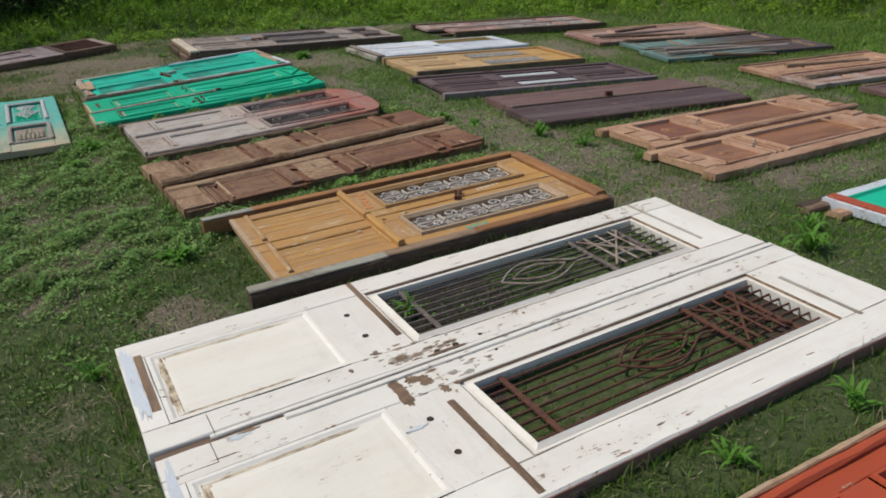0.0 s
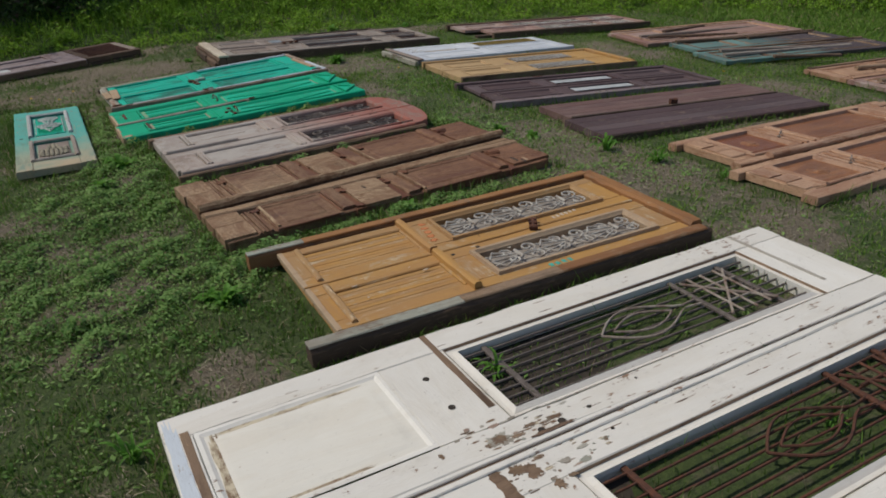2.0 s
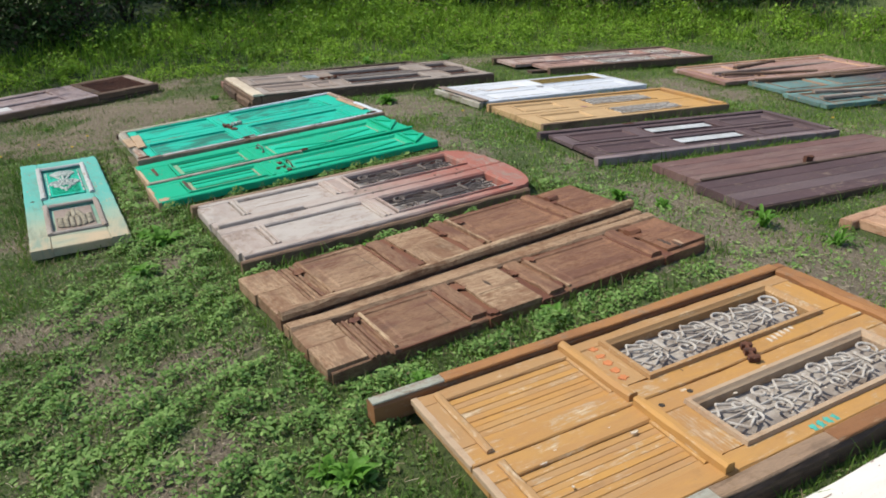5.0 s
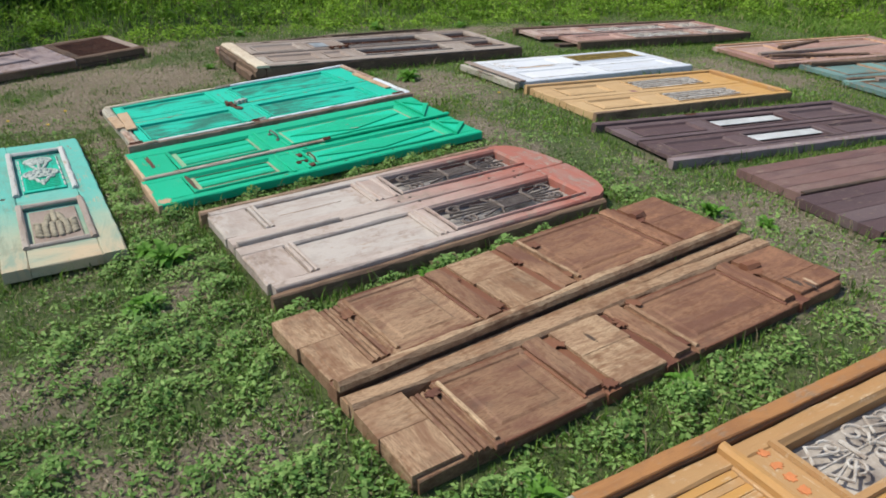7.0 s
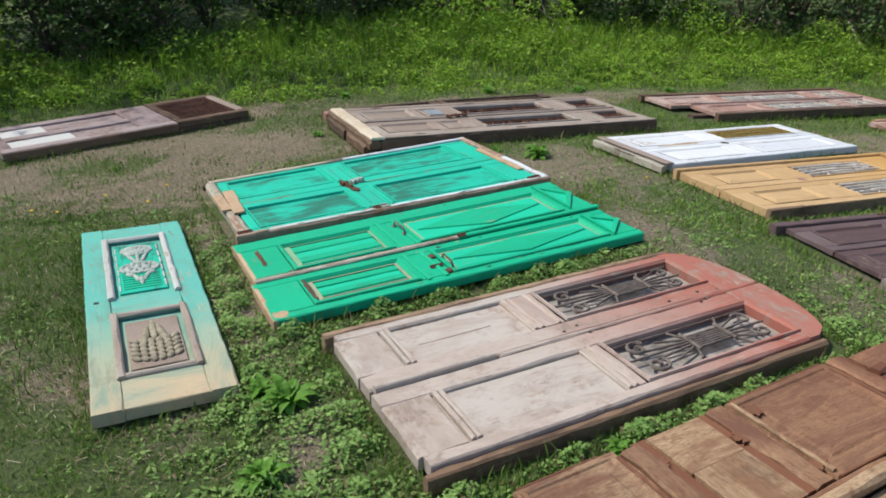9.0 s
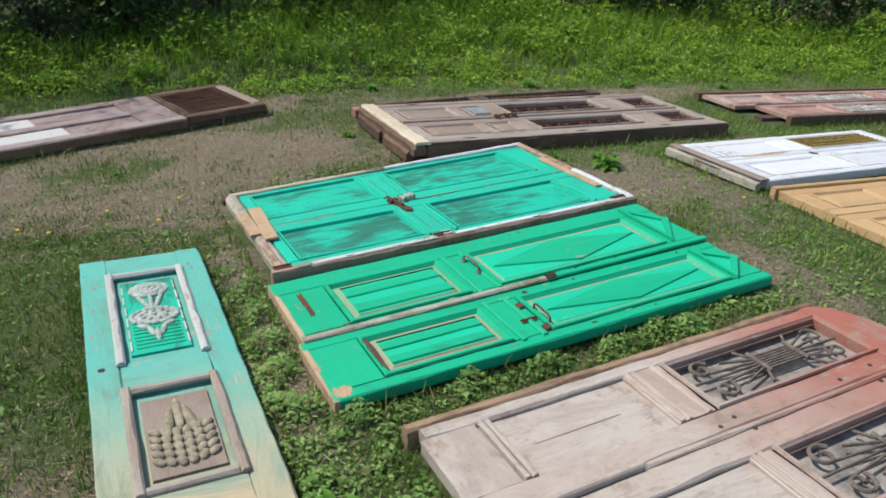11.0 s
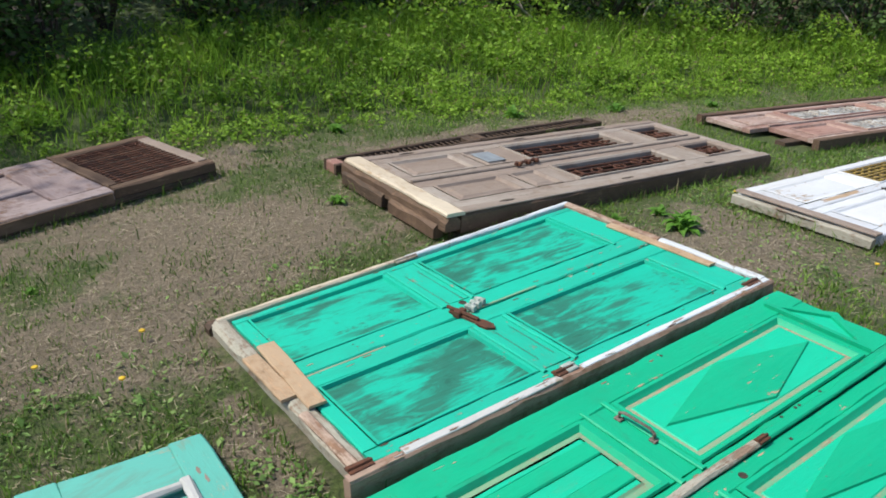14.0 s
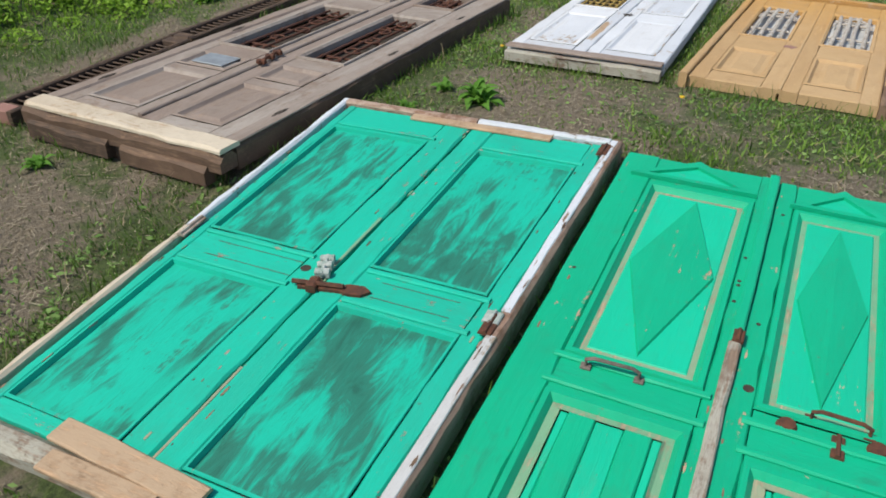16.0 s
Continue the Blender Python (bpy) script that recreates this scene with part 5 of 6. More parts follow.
def build_plum_panel():
    d = lay(-0.74, 10.44, 15.0, 2.1, 0.86, "long dull purple door with white-streaked slots and a rusty wire panel", "wire_panel_door", wide=1.08, flat=0.8)
    zt = 0.12
    plank("under_frame", d, DARK, 0.1, 2.1, 0.0, 0.06, 0.005, 0.05, 0.006, 0.006, "dark lower frame rail")
    plank("under_frame", d, DARK, 0.1, 2.1, 0.74, 0.8, 0.005, 0.05, 0.006, 0.006, "dark lower frame rail")
    low = carcass(d, LILAC, 1.42, 0.8, zt, 0.07, 0.1, [(0.0, 0.1), (1.12, 1.42)])[0]
    plank("edge_strip", d, UMBER, 0.02, 1.41, -0.012, -0.001, 0.03, zt - 0.012, 0.003, 0.003, "dark brown strip along the near edge")
    a, b, c, e = low
    plank("mid_stile", d, LILAC, a, b, 0.34, 0.44, 0.06, zt, 0.006, 0.003)
    for v0, v1 in ((c, 0.339), (0.441, e)):
        plank("slot_board", d, CHALKY, a, a + (0.36 if v0 > 0.4 else 0.5), v0 + 0.002, v1 - 0.002, 0.065, 0.1, 0.003, 0.002, "white streaked sunk board")
        plank("slot_board", d, LILAC, a + (0.365 if v0 > 0.4 else 0.505), b, v0 + 0.002, v1 - 0.002, 0.065, 0.095, 0.003, 0.002)
    for u0, u1, v0, v1, ax in ((1.425, 2.1, 0.0, 0.07, "x"), (1.425, 2.1, 0.73, 0.8, "x"), (1.425, 1.5, 0.072, 0.728, "y"), (2.02, 2.1, 0.072, 0.728, "y")):
        plank("wire_frame", d, GREY if ax == "y" and u0 > 2 else UMBER, u0, u1, v0, v1, 0.055, zt + 0.01, 0.008, 0.005, along=ax)
    backing(d, DARK["x"], 1.5, 2.02, 0.07, 0.73, 0.075, "wire_bed")
    bar_grille(d, RUST, 1.5, 2.02, 0.075, 0.725, 0.11, 16, 6, 0.006, "rusty wire mesh")


def build_grey_door():
    d = lay(2.0, 9.305, 0.2, 2.74, 1.14, "large weathered grey double door with rusty bars and cream plank", "framed_double_door", flat=0.95, lift=0.035)
    zt = 0.112
    for v0, v1 in ((0.0, 0.085), (1.06, 1.145)):
        plank("jamb", d, UMBER if v0 == 0 else GREY, 0.0, 2.74, v0, v1, 0.005, zt + 0.004, 0.01, 0.006, "brown frame post" if v0 == 0 else "")
    plank("jamb_face", d, GREY, 0.02, 2.72, 0.006, 0.08, zt + 0.005, zt + 0.012, 0.003, 0.002)
    plank("head", d, GREY, 2.66, 2.74, 0.087, 1.058, 0.005, zt + 0.003, 0.008, 0.004, along="y")
    plank("foot_plank", d, CREAM, -0.085, 0.03, 0.0, 1.12, zt - 0.004, zt + 0.018, 0.008, 0.007, "cream painted plank", "y")
    plank("foot_beam", d, UMBER, -0.1, -0.004, 0.0, 1.13, 0.03, zt - 0.006, 0.024, 0.014, "worn brown foot beam", "y")
    plank("foot_beam", d, UMBER, -0.125, -0.06, 0.06, 0.52, -0.03, 0.05, 0.02, 0.018, "broken brown foot beam", "y")
    plank("foot_beam", d, DARK, -0.12, -0.05, 0.6, 1.09, -0.03, 0.055, 0.02, 0.02, "broken dark foot beam", "y")
    for v in (0.1, 0.55, 0.95):
        plank("foot_block", d, DARK, -0.08, 0.05, v, v + 0.1, -0.045, 0.03, 0.006, 0.006, along="y")
    for v0 in (0.09, 0.578):
        w = 0.478
        gaps = carcass(d, GREY, 2.6, w, zt, 0.06, 0.1 if v0 < 0.3 else 0.08, [(0.0, 0.08), (0.55, 0.63), (0.85, 0.985), (1.94, 2.22), (2.56, 2.6)], v0, 0.055, 0.003)
        for g in gaps[:2]:
            panel(d, GREY, *g, zt, 0.012, 0.04, lip=0.004)
        for g in gaps[2:]:
            surround(d, GREY, g[0] + 0.015, g[1] - 0.015, g[2] + 0.015, g[3] - 0.015, zt, 0.026, 0.012, 0.05)
            # A near-black sheet gives the barred opening its shade.
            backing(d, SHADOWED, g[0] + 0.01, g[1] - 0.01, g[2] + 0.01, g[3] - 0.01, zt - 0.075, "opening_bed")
            g2 = bar_grille(d, RUST, g[0] + 0.015, g[1] - 0.015, g[2] + 0.02, g[3] - 0.02, zt - 0.03, 4, 3, 0.007, "rusty iron bars")
            for k in range(5):
                c = g[0] + (g[1] - g[0]) * (k + 0.5) / 5
                rod("scroll", g2, RUST, spiral(c, (g[2] + g[3]) / 2 + luck.uniform(-0.03, 0.03), zt - 0.018, 0.06, luck.uniform(0, 6), 1.1, luck.choice((-1, 1))), 0.006)
    plank("astragal", d, GREY, 0.06, 2.65, 0.56, 0.585, zt - 0.02, zt + 0.014, 0.006, 0.003)
    backing(d, STEEL, 0.74, 0.9, 0.72, 0.92, zt + 0.002, "metal_plate", "small blue-grey sheet metal plate")
    # Slots are near-black flakes, with their shade in the colour.
    for u in (0.3, 1.25, 2.05):
        for v in (0.055, 1.09):
            chip(d, SHADOWED, u, u + 0.11, v - 0.012, v + 0.012, zt + 0.0125 if v < 0.5 else zt + 0.005, "hinge_slot", seed=int(u * 100))
    bolt(d, 0.92, 0.56, zt + 0.012, 0.22, RUST, "bolt", 8)


def build_louvres():
    for x, y, rz, L, label in ((1.93, 10.57, 0.5, 1.17, "narrow black louvred shutter with a broken reddish end"), (3.12, 10.59, 3.5, 1.3, "narrow black louvred shutter lying on the grass")):
        d = lay(x, y, rz, L, 0.17, label, "louvre_shutter", "shutter", "dark louvred shutters")
        plank("stile", d, DARK, 0.0, L, 0.0, 0.03, 0.004, 0.075, 0.005, 0.003)
        plank("stile", d, DARK, 0.0, L, 0.14, 0.17, 0.004, 0.075, 0.005, 0.003)
        for u in (0.0, L - 0.08):
            plank("rail", d, ROSE if (u == 0.0 and x < 2.5) else DARK, u, u + 0.08, 0.031, 0.139, 0.004, 0.072, 0.005, 0.003, along="y")
        n = 22
        for i in range(n):
            u = 0.09 + (L - 0.18) * i / n
            bm = bmesh.new()
            board(bm, -0.018, 0.018, 0.031, 0.139, -0.004, 0.004, 0.001, 0.0005, "y")
            bmesh.ops.transform(bm, matrix=pose(u + 0.02, 0, 0.05, 0, 35, 0), verts=bm.verts[:])
            part("slat", bm, DARK["y"], d)


def build_white_yellow_door():
    d = lay(3.81, 8.08, 2.3, 2.2, 0.87, "white peeling double door with a yellow barred window", "double_door", flat=0.85)
    zt = 0.09
    for k, v0 in enumerate((0.0, 0.435)):
        low, high = carcass(d, SNOW, 2.12, 0.43, zt, 0.07, 0.075, [(0.0, 0.14), (0.86, 1.06), (1.97, 2.12)], v0, 0.08, 0.003)
        panel(d, SNOW, *low, zt, 0.007, 0.04, lip=0.003)
        if k:
            surround(d, SNOW, high[0] + 0.01, high[1] - 0.01, high[2] + 0.01, high[3] - 0.01, zt, 0.02, 0.01, 0.05)
            # Shade behind the yellow bars comes from this near-black sheet.
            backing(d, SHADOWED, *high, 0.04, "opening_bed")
            bar_grille(d, IRON_YELLOW, high[0] + 0.01, high[1] - 0.01, high[2] + 0.01, high[3] - 0.01, zt - 0.008, 6, 9, 0.008, "yellow painted bar grille")
        else:
            panel(d, SNOW, *high, zt, 0.007, 0.04, lip=0.003)
    plank("foot_strip", d, GREY, 0.02, 0.09, 0.0, 0.86, zt + 0.001, zt + 0.014, 0.004, 0.004, "grey foot strip", "y")
    plank("foot_edge", d, SILVER, -0.03, 0.02, 0.0, 0.84, 0.02, zt - 0.01, 0.006, 0.008, "cream rotten foot edge", "y")
    chip(d, DARK["y"], -0.035, -0.02, 0.3, 0.55, zt - 0.012, "rot", seed=230)
    chip(d, BARE["x"], 0.36, 0.8, 0.46, 0.5, zt, seed=231)
    # Lock hole as a near-black flake, its inner shade painted.
    chip(d, SHADOWED, 1.0, 1.08, 0.38, 0.46, zt, "lock_hole", seed=232)
    plank("under_bearer", d, DARK, 0.1, 2.0, 0.03, 0.1, 0.004, 0.039, 0.004, 0.004)
    plank("under_bearer", d, DARK, 0.1, 2.0, 0.75, 0.82, 0.004, 0.039, 0.004, 0.004)


def build_gold_door():
    d = lay(3.8, 7.03, -1.2, 2.2, 0.96, "yellow brown double door in an orange frame with white window bars", "framed_double_door", flat=0.62)
    zt = 0.1
    plank("jamb", d, GOLD, 0.0, 2.2, 0.92, 0.96, 0.004, 0.13, 0.006, 0.004, "orange frame post")
    plank("jamb", d, SIDE, 0.0, 2.2, 0.0, 0.04, 0.004, 0.125, 0.006, 0.004, "dark sided frame post")
    plank("jamb_face", d, GOLD, 0.3, 2.18, 0.004, 0.037, 0.126, 0.13, 0.002, 0.002)
    plank("head", d, OCHRE, 2.14, 2.2, 0.042, 0.918, 0.004, 0.14, 0.006, 0.004, "bright orange frame head")
    for v0 in (0.043, 0.483):
        low, high = carcass(d, GOLD, 2.1, 0.434, zt, 0.09, 0.085, [(0.0, 0.16), (0.66, 0.95), (1.75, 2.1)], v0, 0.02, 0.003)
        panel(d, GOLD, *low, zt, 0.016, 0.05)
        surround(d, GOLD, high[0] + 0.01, high[1] - 0.01, high[2] + 0.01, high[3] - 0.01, zt, 0.022, 0.012, 0.05)
        backing(d, PALE_GLASS, *high, zt - 0.04, "pane", "whitened dirty glass")
        g = bar_grille(d, IRON_WHITE, high[0] + 0.03, high[1] - 0.03, high[2] + 0.02, high[3] - 0.02, zt - 0.004, 4, 2, 0.012, "white painted window bars")
        mid, w = (high[2] + high[3]) / 2, (high[3] - high[2]) / 2
        for s in (-1, 1):
            rod("curl", g, IRON_WHITE, [(high[1] - 0.3 + 0.27 * k / 8, mid + s * w * 0.8 * math.cos(math.pi * k / 16), zt + 0.008) for k in range(9)], 0.009)
            rod("curl", g, IRON_WHITE, [(high[1] - 0.18 + 0.1 * k / 8, mid + s * w * 0.5 * math.sin(math.pi * k / 8), zt + 0.008) for k in range(9)], 0.008)
    plank("astragal", d, GOLD, 0.02, 2.12, 0.473, 0.489, zt - 0.03, zt + 0.008, 0.004, 0.002)
    chip(d, ROSE["y"], 0.8, 0.88, 0.5, 0.58, zt, "worn_patch", seed=240)


def build_plum_door():
    d = lay(3.55, 5.99, -4.4, 2.5, 0.88, "dark purple double door in its frame with whitewashed window strips", "framed_double_door", flat=0.58)
    zt = 0.09
    plank("jamb", d, LILAC, 0.0, 2.5, 0.0, 0.06, 0.004, 0.11, 0.006, 0.005, "grey brown frame post")
    plank("jamb", d, PLUM, 0.0, 2.5, 0.82, 0.88, 0.004, 0.12, 0.006, 0.005)
    plank("head", d, PLUM, 2.44, 2.5, 0.062, 0.818, 0.004, 0.125, 0.006, 0.004)
    for k, v0 in enumerate((0.064, 0.444)):
        gaps = carcass(d, PLUM, 2.36, 0.372, zt, 0.05, 0.07, [(0.0, 0.12), (0.7, 0.86), (1.6, 1.72), (2.28, 2.36)], v0, 0.07, 0.003)
        panel(d, PLUM, *gaps[0], zt, 0.016, 0.0)
        a, b, c, e = gaps[1]
        surround(d, PLUM, a + 0.01, b - 0.01, c + 0.01, e - 0.01, zt, 0.02, 0.01, 0.04)
        backing(d, PLUM["x"], a, b, c, e, zt - 0.035, "panel")
        backing(d, PALE_GLASS, a + 0.03, b - 0.04, c + 0.09, e - 0.03, zt - 0.012, "pane", "whitewashed glass strip")
        panel(d, PLUM, *gaps[2], zt, 0.02, 0.0)
    plank("astragal", d, PLUM, 0.08, 2.42, 0.432, 0.452, zt - 0.02, zt + 0.016, 0.004, 0.003)
    hinge(d, 0.9, 0.85, 0.12, 0.1, 0.03)
    chip(d, CHALK_WHITE, 1.1, 1.15, 0.012, 0.03, 0.1198, "paint_splash", seed=250)


def build_plank_pair():
    for x, y, rz, L, W, mats, label, near in ((3.72, 4.70, -2.0, 2.4, 0.53, PLUM, "flat dark purple plank door leaf", 1), (3.81, 5.25, -2.3, 2.3, 0.475, RUSSET, "flat reddish brown plank door leaf with a latch", 0)):
        d = lay(x, y, rz, L, W, label, group="pair of dark plank doors", flat=0.85)
        n, zt = 4, 0.075
        for i in range(n):
            plank("plank", d, mats, luck.uniform(0, 0.006), L - luck.uniform(0, 0.01), W * i / n + 0.0006, W * (i + 1) / n - 0.0006, 0.01, zt - luck.uniform(0, 0.002), 0.003, 0.0008)
        for u in (0.2, L / 2, L - 0.25):
            plank("batten", d, DARK, u, u + 0.1, 0.01, W - 0.01, 0.002, 0.0095, 0.002, 0.001, along="y")
        if near:
            plank("edge_strip", d, DARK, 0.02, L - 0.02, -0.012, -0.001, 0.01, zt - 0.008, 0.002, 0.002, "dark strip along the near edge")
            for u in (1.3, 1.6, 1.9):
                hinge(d, u, -0.002, zt - 0.02, 0.08, 0.024)
        else:
            plank("meeting_strip", d, DARK, 0.02, L - 0.02, -0.012, 0.02, zt + 0.001, zt + 0.012, 0.004, 0.002)
            bm = bmesh.new()
            board(bm, 1.05, 1.12, 0.02, 0.05, zt, zt + 0.06, 0.006, 0.002)
            tube(bm, [(1.085, 0.035, zt + 0.05), (1.085, -0.01, zt + 0.06)], 0.008)
            part("latch", bm, RUST, d)


def build_tan_pair():
    for k, (x, y, rz, W) in enumerate(((3.94, 3.02, 5.0, 0.63), (4.06, 3.71, 4.2, 0.63))):
        d = lay(x, y, rz, 2.58, W, "sanded tan timber door leaf with dark red sunk panels", group="pair of tan carved doors", flat=0.75)
        L, zt = 2.58, 0.085
        gaps = carcass(d, TAN, L, W, zt, 0.07, 0.11 if k == 0 else 0.08, [(0.06, 0.24), (0.76, 0.98), (2.2, L)], 0.0, 0.0, 0.007, 0.075)
        for i, g in enumerate(gaps):
            a, b, c, e = g
            bm = bmesh.new()
            ring(bm, a, b, c, e, [(0, zt), (0.006, zt + 0.012), (0.024, zt + 0.012), (0.034, zt - 0.02)])
            part("moulding", bm, TAN["x"], d)
            bm = bmesh.new()
            ring(bm, a + 0.034, b - 0.034, c + 0.034, e - 0.034, [(0, zt - 0.02), (0.04, zt - 0.022), (0.06, zt - 0.012)], True)
            part("panel", bm, CHESTNUT["x"], d, "dark red brown panel")
            if i == 0:
                bm = bmesh.new()
                for r, h in ((0.07, 0.008), (0.045, 0.014)):
                    bmesh.ops.create_cone(bm, cap_ends=True, segments=20, radius1=r, radius2=r * 0.8, depth=h, matrix=Matrix.Translation(((a + b) / 2, (c + e) / 2, zt - 0.012 + h / 2)))
                part("rosette", bm, CHESTNUT["x"], d, "round carved rosette")
        for v, w, u0, u1 in ((0.13, 0.13, 0.065, 0.22), (0.27, 0.1, 0.075, 0.235), (W - 0.25, 0.15, 0.062, 0.2)):
            plank("foot_board", d, TAN, u0, u1, v, v + w, zt, zt + 0.012, 0.006, 0.008)
        for v in (0.1, W - 0.17):
            plank("corner_block", d, TAN, L - 0.2, L - 0.02, v, v + 0.08, zt, zt + 0.022, 0.008, 0.01)
        plank("bead", d, TAN, 0.25, 0.275, 0.12, W - 0.09, zt, zt + 0.022, 0.008, 0.004, along="y")
        plank("bead", d, TAN, 2.02, 2.05, 0.12, W - 0.09, zt - 0.012, zt + 0.012, 0.008, 0.004, along="y")
        for u in (0.78, 0.84, 0.93):
            plank("bead", d, TAN, u, u + 0.03, 0.1, W - 0.1, zt, zt + 0.018, 0.008, 0.003, along="y")
        if k:
            plank("astragal", d, TAN, 0.3, L, -0.02, 0.04, zt + 0.001, zt + 0.045, 0.018, 0.004, "rounded tan meeting strip")
        plank("block", d, TAN, L - 0.16, L - 0.06, W * 0.3, W * 0.55, zt, zt + 0.03, 0.008, 0.006)
        pull(d, 0.83, W * 0.5, zt + 0.015, 0.1, IRON_GREY, 30, "handle")


def build_rose_door():
    d = lay(5.41, 9.5, -3.0, 2.9, 1.05, "dusty red double door in a frame with white curled ironwork", "framed_double_door", flat=0.6)
    zt = 0.12
    plank("jamb", d, UMBER, 0.25, 2.88, 0.0, 0.06, 0.004, 0.15, 0.006, 0.006, "dark brown frame post")
    plank("jamb", d, UMBER, 0.0, 2.88, 0.98, 1.04, 0.004, 0.15, 0.006, 0.006, "dark brown frame post")
    plank("head", d, DUSTY, 2.8, 2.9, 0.062, 0.978, 0.004, 0.13, 0.006, 0.006)
    for v0, u0 in ((0.064, 0.3), (0.52, 0.05)):
        L = 2.78 - u0
        gaps = carcass(d, DUSTY, L, 0.452, zt, 0.06, 0.075, [(0.0, 0.14), (0.7, 0.84), (L - 0.62, L - 0.5), (L - 0.08, L)], v0, u0, 0.006)
        panel(d, DUSTY, *gaps[0], zt, 0.02, 0.04)
        for g in gaps[1:]:
            surround(d, DUSTY, g[0] + 0.02, g[1] - 0.02, g[2] + 0.02, g[3] - 0.02, zt, 0.03, 0.016, 0.04)
            backing(d, PALE_GLASS, *g, zt - 0.03, "pane", "dusty glass")
            scroll_grille(d, IRON_WHITE, g[0] + 0.03, g[1] - 0.03, g[2] + 0.03, g[3] - 0.03, zt, 2)
    plank("astragal", d, DUSTY, 0.3, 2.78, 0.51, 0.53, zt, zt + 0.03, 0.006, 0.005)
    plank("under_bearer", d, DARK, 0.1, 2.6, 0.2, 0.3, 0.0, 0.055, 0.004, 0.004)


def build_far_doors():
    for x, y, rz, L, W, mats, label in (
            (7.06, 8.0, -7.5, 2.5, 0.98, DUSTY, "stripped reddish door with loose mouldings"),
            (7.2, 7.27, -8.5, 2.3, 0.62, SEA, "faded sea green door with a dark upper half"),
            (6.95, 6.6, -10.0, 2.5, 0.62, SEA, "faded sea green door with a dark upper half"),
            (7.18, 4.73, -5.0, 2.1, 0.54, DUSTY, "weathered pink brown door leaf"),
            (7.26, 5.3, -5.0, 2.1, 0.55, TAN, "weathered tan brown door leaf"),
            (7.42, 3.85, -6.0, 1.9, 0.62, RUSSET, "dark red door leaf")):
        d = lay(x, y, rz, L, W, label, group="doors on the far lawn", flat=0.58)
        zt = 0.1
        gaps = carcass(d, mats, L, W, zt, 0.075, 0.085, [(0.0, 0.12), (0.68, 0.86), (L - 0.2, L)], 0.0, 0.0, 0.006)
        for g in gaps:
            panel(d, mats, *g, zt, 0.02, 0.05, frame=SIDE if mats is SEA else TAN if mats is DUSTY else mats)
        plank("astragal", d, TAN if mats is DUSTY else SIDE, 0.05, L - 0.02, W - 0.03, W + 0.01, zt, zt + 0.03, 0.008, 0.006)
    for x, y, rz, L in ((7.2, 8.3, -2.0, 2.1), (7.25, 8.2, -14.0, 1.3), (7.8, 8.5, 10.0, 0.9), (7.3, 7.75, -9.0, 2.2), (7.3, 7.0, -16.0, 1.2), (7.1, 6.75, -7.0, 1.9), (8.3, 7.5, -4.0, 1.1), (7.5, 6.4, -22.0, 0.8), (7.3, 4.95, -2.0, 1.6), (7.7, 5.5, -9.0, 1.2)):
        low = float(ground_z(x, y))
        m = thing("loose_board", pose(x, y, low + 0.078, 0, 2.0, rz), "loose grey tan board lying across an old door", "board", "loose boards")
        plank("board", m, luck.choice((UMBER, SIDE, GREY)), 0, L, 0, 0.055, 0.0, 0.03, 0.006, 0.006)


def build_mint_panel():
    d = lay(4.22, 1.5, 4.0, 2.0, 0.9, "broken mint green door with a maroon rail and white splintered edge", flat=0.75)
    zt = 0.1
    gaps = carcass(d, FROST, 2.0, 0.9, zt, 0.08, 0.08, [(0.0, 0.09), (0.9, 1.05), (1.85, 2.0)])
    for g in gaps:
        panel(d, MINT, *g, zt, 0.014, 0.0, frame=MINT)
    plank("rail_face", d, RED, 0.02, 0.1, 0.02, 0.88, zt + 0.001, zt + 0.016, 0.004, 0.004, "maroon painted rail", "y")
    plank("splinter", d, SIDE, -0.2, 0.25, 0.84, 0.9, 0.02, 0.07, 0.01, 0.012, "splintered pale wood")
    plank("splinter", d, DARK, -0.14, 0.2, 0.9, 0.98, 0.01, 0.05, 0.012, 0.014, "splintered grey wood")
    plank("splinter", d, TAN, -0.1, 0.1, 0.7, 0.8, 0.01, 0.06, 0.012, 0.014)


def build_red_door():
    d = lay(1.0, -0.015, 0.3, 2.25, 0.87, "red painted door with deep mouldings and a bare wood edge")
    zt = 0.08
    gaps = carcass(d, RED, 2.25, 0.84, zt, 0.06, 0.12, [(0.0, 0.15), (1.0, 1.15), (2.1, 2.25)])
    for g in gaps:
        panel(d, RED, *g, zt, 0.03, 0.08, lip=0.014)
    plank("edge_strip", d, BARE, 0.0, 2.25, 0.841, 0.866, 0.01, zt + 0.006, 0.005, 0.004, "bare wood edge strip")
    plank("cover_strip", d, RED, 0.02, 2.22, 0.79, 0.825, zt + 0.001, zt + 0.02, 0.01, 0.002)


build_white_pair()
build_ochre_door()
build_brown_pair()
build_arched_door()
build_green_pair()
build_teal_door()
build_turquoise_door()
build_plum_panel()
build_grey_door()
build_louvres()
build_white_yellow_door()
build_gold_door()
build_plum_door()
build_plank_pair()
build_tan_pair()
build_rose_door()
build_far_doors()
build_mint_panel()
build_red_door()

# ---- grass, weeds and trees ----
def inside(x, y, rows, grow=0.0):
    out = np.zeros(np.shape(x), bool)
    for cx, cy, rz, L, W in rows:
        c, s = math.cos(radians(rz)), math.sin(radians(rz))
        u, v = (x - cx) * c + (y - cy) * s, -(x - cx) * s + (y - cy) * c
        out |= (u > -grow) & (u < L + grow) & (v > -grow) & (v < W + grow)
    return out


